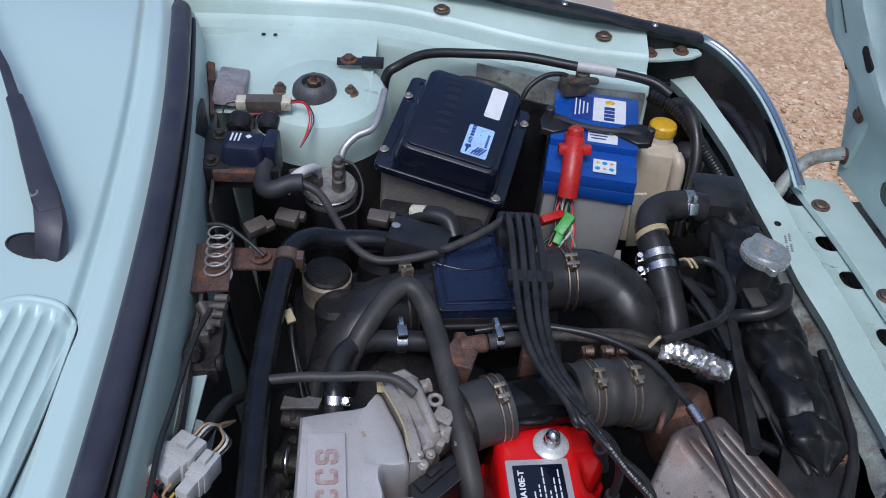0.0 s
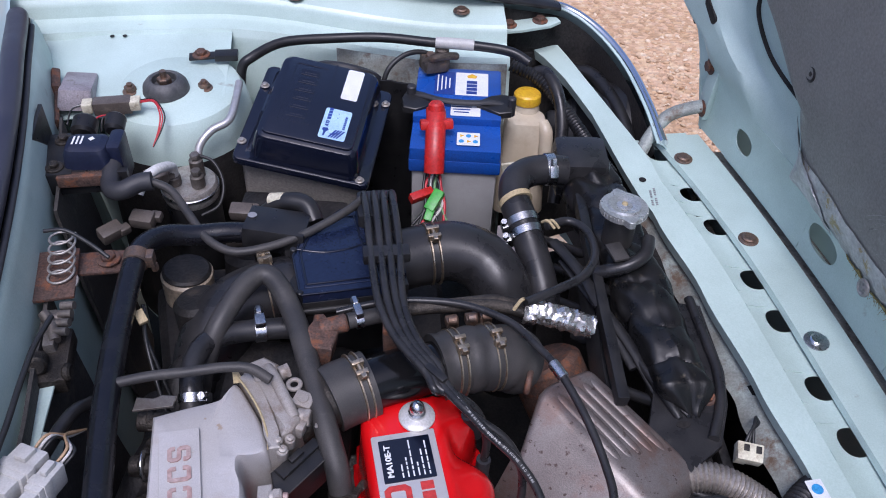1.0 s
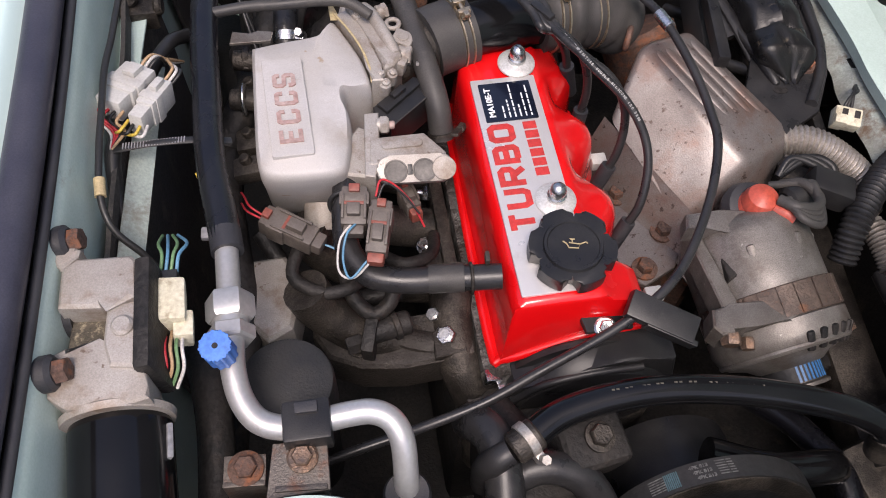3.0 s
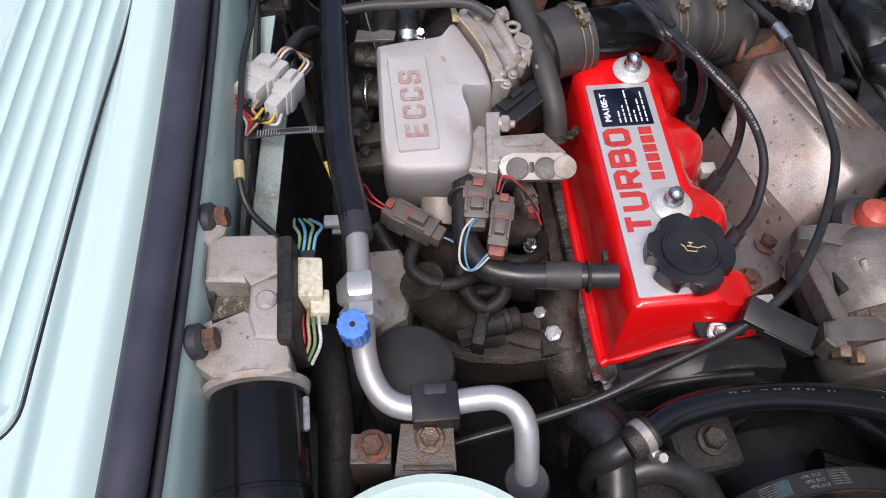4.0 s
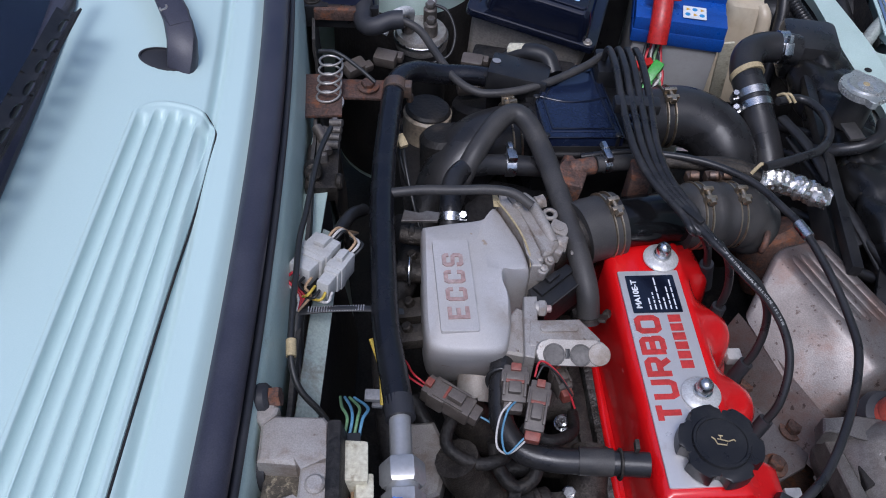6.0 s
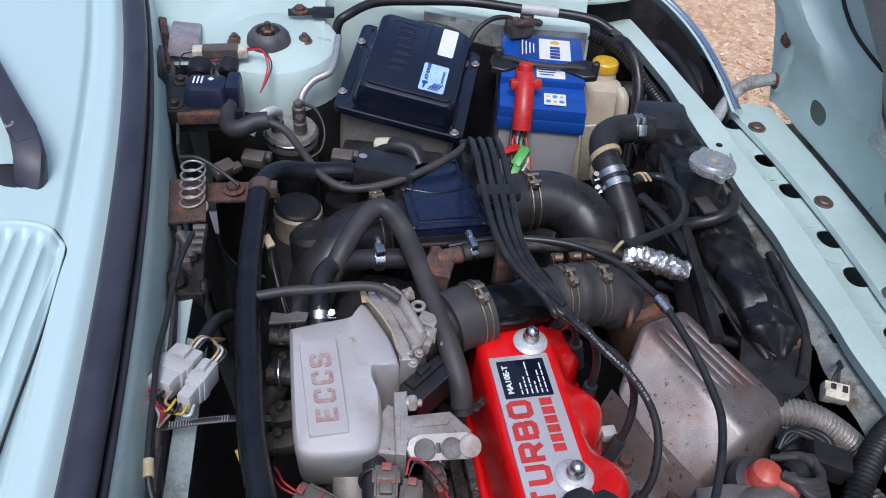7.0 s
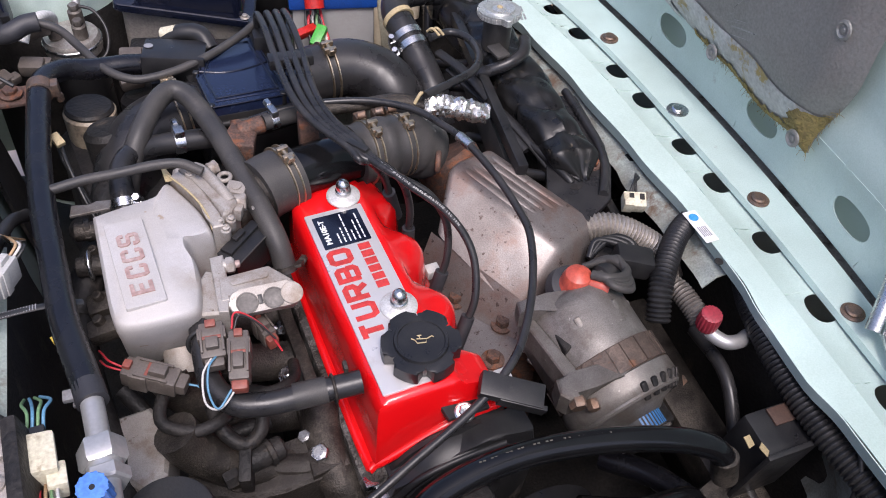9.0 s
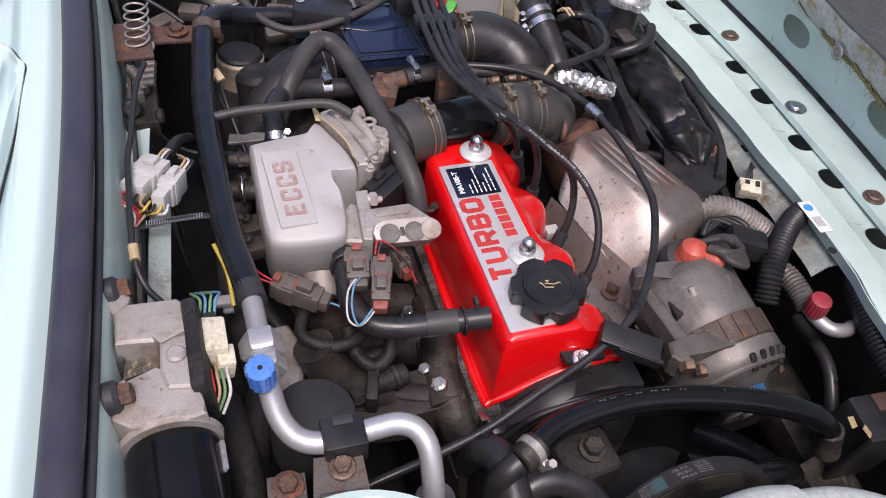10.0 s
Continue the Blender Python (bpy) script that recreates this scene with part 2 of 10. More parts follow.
def box(bm, size, m=None, bev=0.0, seg=2):
    """A bevelled box of that size round the origin of m (a pose, or a place)."""
    m = m if isinstance(m, Matrix) else Matrix.Translation(m or (0, 0, 0))
    t = bmesh.new()
    bmesh.ops.create_cube(t, size=1.0)
    bmesh.ops.scale(t, vec=size, verts=t.verts)
    if bev:
        bmesh.ops.bevel(t, geom=list(t.edges), offset=bev, segments=seg, profile=0.6, affect="EDGES")
    bmesh.ops.transform(t, matrix=m, verts=t.verts)
    me = bpy.data.meshes.new("t")
    t.to_mesh(me)
    t.free()
    bm.from_mesh(me)
    bpy.data.meshes.remove(me)
    return bm


def lathe(bm, prof, m=None, seg=32):
    """Turns (radius, height) pairs round the z of m; ends at radius 0 are closed."""
    vs, fs = [], []
    for r, z in prof:
        for k in range(seg):
            a = 2 * math.pi * k / seg
            vs.append((r * math.cos(a), r * math.sin(a), z))
    for i in range(len(prof) - 1):
        for k in range(seg):
            fs.append((i * seg + k, i * seg + (k + 1) % seg, (i + 1) * seg + (k + 1) % seg, (i + 1) * seg + k))
    fs.append(tuple(range(seg))[::-1])
    fs.append(tuple((len(prof) - 1) * seg + k for k in range(seg)))
    return add(bm, vs, fs, m)


def aim(a, b):
    """A pose at a whose z looks at b."""
    a, b = Vector(a), Vector(b)
    return Matrix.Translation(a) @ (b - a).to_track_quat("Z", "Y").to_matrix().to_4x4()


def rod(bm, a, b, r, r2=None, bev=0.0, seg=20):
    h = (Vector(b) - Vector(a)).length
    r2 = r if r2 is None else r2
    prof = [(r, 0), (r2, h)] if not bev else [(r - bev, 0), (r, bev), (r2, h - bev), (r2 - bev, h)]
    return lathe(bm, prof, aim(a, b), seg)


def hexa(bm, a, b, r, seg=6):
    h = (Vector(b) - Vector(a)).length
    return lathe(bm, [(r * 0.92, 0), (r, h * 0.12), (r, h * 0.85), (r * 0.88, h)], aim(a, b), seg)


def curve_pts(pts, sub=6):
    """A smooth line through the points."""
    p = [Vector(q) for q in pts]
    p = [p[0] * 2 - p[1]] + p + [p[-1] * 2 - p[-2]]
    out = []
    for i in range(1, len(p) - 2):
        a, b, c, d = p[i - 1:i + 3]
        for k in range(sub):
            t = k / sub
            out.append(0.5 * ((2 * b) + (c - a) * t + (2 * a - 5 * b + 4 * c - d) * t * t + (3 * b - a - 3 * c + d) * t ** 3))
    out.append(p[-2])
    return out


def tube(bm, pts, r, sub=6, seg=12, rib=0.0, pitch=0.006, flat=1.0, hollow=False):
    """A round hose along a smooth line; rib: how far its rings stand out; flat: its height over its width."""
    seg = max(seg, 14) if seg > 5 else seg
    line = curve_pts(pts, sub) if sub > 1 else [Vector(p) for p in pts]
    if rib:
        fine, step, left = [line[0]], pitch / 4, 0.0
        for a, b in zip(line, line[1:]):
            d = (b - a).length
            while left + d >= step and d > 1e-9:
                a = a.lerp(b, (step - left) / d)
                d = (b - a).length
                left = 0.0
                fine.append(a)
            left += d
        line = fine
    tang = [(line[min(i + 1, len(line) - 1)] - line[max(i - 1, 0)]).normalized() for i in range(len(line))]
    side = tang[0].cross(Vector((0, 0, 1)))
    side = side.normalized() if side.length > 0.05 else Vector((1, 0, 0))
    vs, fs = [], []
    for i, (p, t) in enumerate(zip(line, tang)):
        side = (side - t * side.dot(t)).normalized()
        up = side.cross(t)
        rr = r + (rib * (1, 0.35, -1, 0.35)[i % 4] if rib else 0)
        for k in range(seg):
            a = 2 * math.pi * k / seg
            vs.append(p + side * rr * math.cos(a) + up * rr * flat * math.sin(a))
    for i in range(len(line) - 1):
        for k in range(seg):
            fs.append((i * seg + k, i * seg + (k + 1) % seg, (i + 1) * seg + (k + 1) % seg, (i + 1) * seg + k))
    if not hollow:
        fs.append(tuple(range(seg))[::-1])
        fs.append(tuple((len(line) - 1) * seg + k for k in range(seg)))
    return add(bm, vs, fs)


def crinkle(bm, amount, scale, seed=0.0):
    """Dents every vertex along its normal."""
    bm.normal_update()
    for v in bm.verts:
        q = v.co * scale
        v.co += v.normal * amount * (noise.noise((q.x, q.y, q.z + seed)) + 0.6 * noise.noise((q.x * 2.3, q.y * 2.3 + 5, q.z * 2.3 + seed)))
    return bm


def prism(bm, outline, z0, z1, m=None, bev=0.0, taper=1.0):
    """An outline in x, y raised from z0 to z1, its top edge bevelled."""
    t = bmesh.new()
    n = len(outline)
    cx, cy = sum(p[0] for p in outline) / n, sum(p[1] for p in outline) / n
    area = sum(outline[i][0] * outline[(i + 1) % n][1] - outline[(i + 1) % n][0] * outline[i][1] for i in range(n))
    if area < 0:
        outline = outline[::-1]
    lo = [t.verts.new((x, y, z0)) for x, y in outline]
    hi = [t.verts.new((cx + (x - cx) * taper, cy + (y - cy) * taper, z1)) for x, y in outline]
    t.faces.new(lo[::-1])
    top = t.faces.new(hi)
    for i in range(n):
        t.faces.new((lo[i], lo[(i + 1) % n], hi[(i + 1) % n], hi[i]))
    if bev:
        bmesh.ops.bevel(t, geom=list(top.edges), offset=bev, segments=3, profile=0.6, affect="EDGES")
    if m:
        bmesh.ops.transform(t, matrix=m, verts=t.verts)
    me = bpy.data.meshes.new("t")
    t.to_mesh(me)
    t.free()
    bm.from_mesh(me)
    bpy.data.meshes.remove(me)
    return bm


def rrect(w, h, r, seg=5, cx=0.0, cy=0.0):
    """The outline of a rectangle with round corners."""
    out = []
    for sx, sy, a0 in ((1, 1, 0), (-1, 1, 90), (-1, -1, 180), (1, -1, 270)):
        for k in range(seg + 1):
            a = radians(a0 + 90 * k / seg)
            out.append((cx + sx * (w / 2 - r) + r * math.cos(a), cy + sy * (h / 2 - r) + r * math.sin(a)))
    return out


def frustum(bm, lo, hi, z0, z1, m=None, lo_r=0.01, hi_r=0.01, round_top=0.004, shift=(0, 0)):
    """A box with round corners that narrows upwards, with a rounded upper edge."""
    rings = []
    for w, h, r, z, k in ((*lo, lo_r, z0, 0), (*hi, hi_r, z1 - round_top, 1), (hi[0] - round_top * 0.6, hi[1] - round_top * 0.6, hi_r, z1 - round_top * 0.3, 1), (hi[0] - round_top * 2, hi[1] - round_top * 2, max(hi_r - round_top, 0.001), z1, 1)):
        rings.append([(x + shift[0] * k, y + shift[1] * k, z) for x, y in rrect(w, h, r)])
    n = len(rings[0])
    vs = [v for r in rings for v in r]
    fs = [(i * n + k, i * n + (k + 1) % n, (i + 1) * n + (k + 1) % n, (i + 1) * n + k) for i in range(3) for k in range(n)]
    fs += [tuple(range(n))[::-1], tuple(3 * n + k for k in range(n))]
    return add(bm, vs, fs, m)


def sheet(bm, fn, us, vs, flip=False):
    """A surface of points fn(u, v)."""
    pts = [fn(u, v) for u in us for v in vs]
    n = len(vs)
    fs = []
    for i in range(len(us) - 1):
        for j in range(n - 1):
            f = (i * n + j, i * n + j + 1, (i + 1) * n + j + 1, (i + 1) * n + j)
            fs.append(f[::-1] if flip else f)
    return add(bm, pts, fs)


def thick(bm, d):
    """Gives a sheet a thickness d against its normals."""
    bmesh.ops.recalc_face_normals(bm, faces=bm.faces)
    bmesh.ops.solidify(bm, geom=list(bm.faces), thickness=d)
    return bm


def span(a, b, n):
    return [a + (b - a) * i / n for i in range(n + 1)]


def holed(bm, fn, u0, u1, v0, v1, holes, step=0.02):
    """A strip fn(u, v) with oval holes (u, v, half u, half v) through it, in order of u."""
    def fill(a, b):
        if b - a > 1e-6:
            sheet(bm, fn, span(a, b, max(1, round((b - a) / step))), span(v0, v1, 4))
    at = u0
    for hu, hv, ru, rv in holes:
        a, b = hu - ru - 0.006, hu + ru + 0.006
        fill(at, a)
        ring_o, ring_i = [], []
        for k in range(32):
            ang = 2 * math.pi * (k + 0.5) / 32
            c, s = math.cos(ang), math.sin(ang)
            ring_i.append((hu + ru * math.copysign(abs(c) ** 0.85, c), hv + rv * math.copysign(abs(s) ** 0.85, s)))
            du = (b - hu) if c > 0 else (hu - a)
            dv = (v1 - hv) if s > 0 else (hv - v0)
            q = min(du / max(abs(c), 1e-6), dv / max(abs(s), 1e-6))
            ring_o.append((hu + q * c, hv + q * s))
        add(bm, [fn(*p) for p in ring_o + ring_i], [(k, (k + 1) % 32, 32 + (k + 1) % 32, 32 + k) for k in range(32)])
        for cu, cv, ca in ((b, v1, 45), (a, v1, 135), (a, v0, 225), (b, v0, 315)):
            k = min(range(32), key=lambda i: math.hypot(ring_o[i][0] - cu, ring_o[i][1] - cv))
            k0, k1 = (k - 1) % 32, (k + 1) % 32
            add(bm, [fn(*ring_o[k0]), fn(cu, cv), fn(*ring_o[k])], [(0, 1, 2)])
            add(bm, [fn(*ring_o[k]), fn(cu, cv), fn(*ring_o[k1])], [(0, 1, 2)])
        at = b
    fill(at, u1)
    return bm


def smooth_step(a, b, x):
    t = min(1, max(0, (x - a) / (b - a)))
    return t * t * (3 - 2 * t)


# ---- the ground outside ----
def ground_material():
    m = bpy.data.materials.new("gravel_and_wet_concrete")
    m.use_nodes = True
    n, ln = m.node_tree.nodes, m.node_tree.links.new
    b = n["Principled BSDF"]
    tc = n.new("ShaderNodeTexCoord")
    sep = n.new("ShaderNodeSeparateXYZ")
    ln(tc.outputs["Object"], sep.inputs[0])

    def tex(kind, scale, detail=5):
        t = n.new(kind)
        t.inputs["Scale"].default_value = scale
        if kind == "ShaderNodeTexNoise":
            t.inputs["Detail"].default_value = detail
        ln(tc.outputs["Object"], t.inputs["Vector"])
        return t

    def rmp(src, stops):
        r = n.new("ShaderNodeValToRGB")
        els = r.color_ramp.elements
        while len(els) < len(stops):
            els.new(0.5)
        for e, (p, c) in zip(els, stops):
            e.position, e.color = p, (*c, 1)
        ln(src, r.inputs[0])
        return r.outputs[0]

    def mixer(f, a, c, mode="MIX"):
        x = n.new("ShaderNodeMix")
        x.data_type, x.blend_type = "RGBA", mode
        for s, v in ((x.inputs[0], f), (x.inputs[6], a), (x.inputs[7], c)):
            if isinstance(v, float):
                s.default_value = v
            else:
                ln(v, s)
        return x.outputs[2]

    stones = tex("ShaderNodeTexVoronoi", 62)
    stones_big = tex("ShaderNodeTexVoronoi", 27)
    sand = rmp(tex("ShaderNodeTexNoise", 3.2).outputs["Fac"], [(0.3, (0.48, 0.30, 0.15)), (0.55, (0.60, 0.42, 0.25)), (0.75, (0.70, 0.54, 0.36))])
    tint = rmp(stones.outputs["Color"], [(0.0, (0.40, 0.24, 0.12)), (0.5, (0.64, 0.46, 0.29)), (1.0, (0.85, 0.72, 0.55))])
    gravel = mixer(0.55, sand, tint)
    gravel = mixer(0.35, gravel, rmp(stones_big.outputs["Distance"], [(0.0, (0.75, 0.7, 0.62)), (0.3, (0.5, 0.45, 0.4)), (0.6, (0.3, 0.25, 0.2))]), "OVERLAY")
    conc = rmp(tex("ShaderNodeTexNoise", 1.6, 8).outputs["Fac"], [(0.30, (0.34, 0.265, 0.205)), (0.52, (0.45, 0.365, 0.295)), (0.7, (0.52, 0.43, 0.355))])
    edge = n.new("ShaderNodeMath")
    edge.operation = "ADD"
    wob = n.new("ShaderNodeMath")
    wob.operation = "MULTIPLY_ADD"
    wob.inputs[1].default_value, wob.inputs[2].default_value = 0.8, -0.4
    ln(tex("ShaderNodeTexNoise", 2.5, 6).outputs["Fac"], wob.inputs[0])
    ln(sep.outputs[0], edge.inputs[0])
    ln(wob.outputs[0], edge.inputs[1])
    mr = n.new("ShaderNodeMapRange")
    mr.inputs[1].default_value, mr.inputs[2].default_value = 0.57, 0.63
    ln(edge.outputs[0], mr.inputs[0])
    ln(mixer(mr.outputs[0], conc, gravel), b.inputs["Base Color"])
    rg = n.new("ShaderNodeMapRange")
    rg.inputs[3].default_value, rg.inputs[4].default_value = 0.6, 0.85
    ln(mr.outputs[0], rg.inputs[0])
    ln(rg.outputs[0], b.inputs["Roughness"])
    bp = n.new("ShaderNodeBump")
    bp.inputs["Distance"].default_value = 0.012
    st = n.new("ShaderNodeMath")
    st.operation = "MULTIPLY"
    st.inputs[1].default_value = 0.7
    ln(mr.outputs[0], st.inputs[0])
    ln(st.outputs[0], bp.inputs["Strength"])
    ln(stones.outputs["Distance"], bp.inputs["Height"])
    ln(bp.outputs[0], b.inputs["Normal"])
    return m


solo("ground", sheet(NB(), lambda u, v: (u, v, 0.012 * noise.noise((u * 0.8, v * 0.8, 0))), [-400, -60, -10] + span(-6, 8, 60) + [12, 60, 400], [-400, -60, -8] + span(-4, 9, 60) + [14, 60, 400], True), ground_material(), "orange gravel yard with a slab of wet concrete", "ground", kind="structure")


def pebbles():
    """Loose stones that lie on the gravel."""
    rnd = random.Random(4)
    bm = NB()
    g5 = (1 + 5 ** 0.5) / 2
    ico = [Vector(v).normalized() for v in ((-1, g5, 0), (1, g5, 0), (-1, -g5, 0), (1, -g5, 0), (0, -1, g5), (0, 1, g5), (0, -1, -g5), (0, 1, -g5), (g5, 0, -1), (g5, 0, 1), (-g5, 0, -1), (-g5, 0, 1))]
    tri = [(0, 11, 5), (0, 5, 1), (0, 1, 7), (0, 7, 10), (0, 10, 11), (1, 5, 9), (5, 11, 4), (11, 10, 2), (10, 7, 6), (7, 1, 8), (3, 9, 4), (3, 4, 2), (3, 2, 6), (3, 6, 8), (3, 8, 9), (4, 9, 5), (2, 4, 11), (6, 2, 10), (8, 6, 7), (9, 8, 1)]
    pts, faces = [], []
    for i in range(11000):
        x, y = 0.75 + 1.9 * rnd.random() ** 0.9, 0.9 + 3.6 * rnd.random()
        if x < 0.62 + 0.25 * noise.noise((y * 2, 3, 1)):
            continue
        s = 0.003 + 0.008 * rnd.random() ** 3
        m = pose(x, y, s * 0.25, rnd.uniform(-20, 20), rnd.uniform(-20, 20), rnd.uniform(0, 360)) @ Matrix.Diagonal((s * rnd.uniform(0.9, 1.5), s * rnd.uniform(0.7, 1.1), s * rnd.uniform(0.35, 0.6), 1))
        n0 = len(pts)
        pts += [m @ (v * rnd.uniform(0.75, 1.15)) for v in ico]
        faces += [(a + n0, b + n0, c + n0) for a, b, c in tri]
    add(bm, pts, faces)
    mt = bpy.data.materials.new("yard_stones")
    mt.use_nodes = True
    g = mt.node_tree.nodes.new("ShaderNodeNewGeometry")
    r = mt.node_tree.nodes.new("ShaderNodeValToRGB")
    els = r.color_ramp.elements
    els.new(0.5)
    for e, p, c in zip(els, (0, 0.6, 1), ((0.42, 0.26, 0.14), (0.60, 0.44, 0.28), (0.76, 0.62, 0.46))):
        e.position, e.color = p, (*c, 1)
    bs = mt.node_tree.nodes["Principled BSDF"]
    bs.inputs["Roughness"].default_value = 0.8
    mt.node_tree.links.new(g.outputs["Random Per Island"], r.inputs[0])
    mt.node_tree.links.new(r.outputs[0], bs.inputs["Base Color"])
    return tagged(part("gravel", bm, mt, sharp=75), "loose orange and cream gravel stones on the yard", "gravel", "", "stuff")


pebbles()


def puddle(x, y, rx, ry, seed):
    """A damp stain on the concrete."""
    bm = NB()
    n = 40
    vs = [(x, y, 0.006)] + [(x + rx * math.cos(a) * (1 + 0.25 * noise.noise((math.cos(a) * 1.5 + seed, math.sin(a) * 1.5, seed))), y + ry * math.sin(a) * (1 + 0.25 * noise.noise((math.sin(a) * 2, seed, math.cos(a)))), 0.004) for a in (2 * math.pi * k / n for k in range(n))]
    add(bm, vs, [(0, 1 + k, 1 + (k + 1) % n) for k in range(n)])
    return solo("oil_stain", bm, M_STAIN, "dark wet oil stain on the concrete", "stain", "stains on the concrete")


M_STAIN = mat("wet_stain", (0.14, 0.105, 0.085), 0.45, col2=(0.20, 0.155, 0.125), s1=12, s2=200, bump=0.1)
puddle(-0.75, 3.43, 0.092, 0.062, 1)
puddle(-0.46, 3.615, 0.05, 0.028, 9)


def parked_wheel(at):
    t = thing("parked_car", at, "white-rimmed dark car parked on the yard", "car")
    bm = NB()
    box(bm, (1.2, 1.4, 0.5), pose(at[0] - 0.55, at[1] + 0.62, 0.62, 0, 0, 12), 0.12, 4)
    part("body", bm, M_GLOSS, t)
    m = Matrix.Translation(at) @ pose(0, 0, 0.29, 90, 0, 12)
    part("tyre", lathe(NB(), [(0.17, -0.09), (0.24, -0.098), (0.275, -0.08), (0.29, -0.05), (0.29, 0.05), (0.275, 0.08), (0.24, 0.098), (0.17, 0.09)], m, 48), M_RUBBER, t, "black rubber tyre")
    rim = part("rim", lathe(NB(), [(0.02, 0.06), (0.11, 0.066), (0.13, 0.05), (0.15, 0.055), (0.168, 0.088), (0.178, 0.094), (0.178, -0.02)], m, 48), M_WHITE, t, "white steel rim")
    part("hub_cap", lathe(NB(), [(0.055, 0.06), (0.052, 0.075), (0.03, 0.084), (0.001, 0.086)], m, 32), M_CHROME, rim)


parked_wheel((-1.40, 3.02, 0.0))


# ---- the car's body ----
def seal_x(y):
    """The rubber seal bends back towards the far wing."""
    y = max(y, 0.0)
    return -0.2145 - 0.026 * y - 0.02 * y * y - 0.052 * y ** 3


def seal_line(y):
    return 0.928 - 0.03 * smooth_step(0.95, 1.2, y)


car = thing("car", (0.1, 0.5, 0.0), "pale mint green car with its bonnet open", "car")


def cowl_depth(y):
    """From the seal to the glass; the cowl widens towards the wing."""
    return 0.198 + 0.22 * smooth_step(0.62, 1.02, y)


def cowl_base(u, y):
    """u: metres behind the rubber seal."""
    x = seal_x(y) - 0.012 - u
    z = 0.929 + 0.012 * smooth_step(0, 0.018, u) + 0.20 * min(0.17, max(0, u - 0.03)) - 0.0045 * (math.exp(-((u - 0.040) / 0.0042) ** 2)) + 0.0035 * smooth_step(0.041, 0.048, u)
    z -= 0.035 * smooth_step(0.95, 1.30, y) + 0.02 * smooth_step(0.0, -0.4, y)
    return (x, y, z)


def cowl_surface(u, y):
    x, y, z = cowl_base(u, y)
    cx = -0.3195 - 0.010 * (y - 0.27)
    qx, qy = abs(x - cx) - 0.0035, abs(y - 0.272) - 0.2065
    d = math.hypot(max(qx, 0), max(qy, 0)) + min(max(qx, qy), 0) - 0.034
    z -= 0.012 * smooth_step(-0.002, -0.006, d)
    # the wiper's well
    w = math.hypot((x + 0.349) / 0.0255, (y - 0.574) / 0.0165)
    if w < 1:
        z -= 0.03 * smooth_step(1.0, 0.85, w)
    return (x, y, z)


part("cowl_panel", sheet(NB(), lambda u, y: cowl_surface(u * cowl_depth(y), y), span(0, 1, 180), span(-0.45, 0.0, 60)[:-1] + span(0.0, 0.10, 100)[:-1] + span(0.10, 0.45, 60)[:-1] + span(0.45, 0.62, 140)[:-1] + span(0.62, 1.252, 120)), M_MINT, car, "pale mint cowl panel", sharp=60)
LX, LY, LW, LH, LR = -0.3195, 0.272, 0.0375, 0.2405, 0.033


def louvre_end(dx, inset=0.0):
    """How far the panel reaches along the cowl at dx from its middle line."""
    r, w = LR - inset, LW - inset
    return LH - inset - r + math.sqrt(max(0.0, r * r - max(0.0, abs(dx) - (w - r)) ** 2))


def louvre(s, u, lift, mx=0.0, my=0.0, grow=0.0, ribs=True):
    dx = s * (LW + grow)
    y = LY + u * louvre_end(dx, -grow)
    x = LX - 0.010 * (y - 0.27) + dx
    z = cowl_base(seal_x(y) - 0.012 - x, y)[2] + lift
    if ribs:
        k = round(max(-2, min(2, dx / 0.0132)))
        d = (dx - k * 0.0132) / 0.0060
        e = louvre_end(k * 0.0132 + (0.004 if k >= 0 else -0.004), 0.0) - 0.014 - abs(y - LY)
        if abs(d) < 1:
            z -= 0.0064 * (1 - d * d) ** 0.7 * smooth_step(0.0, 0.014, e + 0.006 * (1 - d * d))
        e = min(LW - abs(dx), louvre_end(dx) - abs(y - LY))
        z += 0.0014 * smooth_step(0.0, 0.0025, e) * smooth_step(0.0075, 0.004, e)
    return (x + mx, y + my, z)


SPAN_U = [math.sin(math.pi / 2 * t) for t in span(-1, 1, 150)]
SPAN_S = [math.sin(math.pi / 2 * t * 0.999) * 0.35 + t * 0.65 for t in span(-1, 1, 140)]
bm = sheet(NB(), lambda s, u: louvre(s, u, 0.0016), SPAN_S, SPAN_U)
rim = [louvre(s, u, 0.0016) for s, u in [(s, -1) for s in SPAN_S] + [(SPAN_S[-1], u) for u in SPAN_U] + [(s, 1) for s in SPAN_S[::-1]] + [(SPAN_S[0], u) for u in SPAN_U[::-1]]]
add(bm, rim + [(x, y, z - 0.003) for x, y, z in rim], [(k, k + 1, len(rim) + k + 1, len(rim) + k) for k in range(len(rim) - 1)])
part("louvre_panel", bm, M_MINT, car, "ribbed mint louvre panel", sharp=60)
# Black tube drawn as the shadow line in the gap round the panel.
part("louvre_gap", tube(NB(), [(x + 0.0011, y - 0.0010, z - 0.0020) for x, y, z in rim[::3]], 0.0010, 1, 6), M_GRIMESHADE, car)
part("cowl_underside", sheet(NB(), lambda u, y: (seal_x(y) + 0.004 - u, y, 0.895 - 0.05 * smooth_step(0.92, 1.3, y)), span(0, 0.3, 4), span(-0.45, 1.275, 20)), M_GRIMESHADE, car)

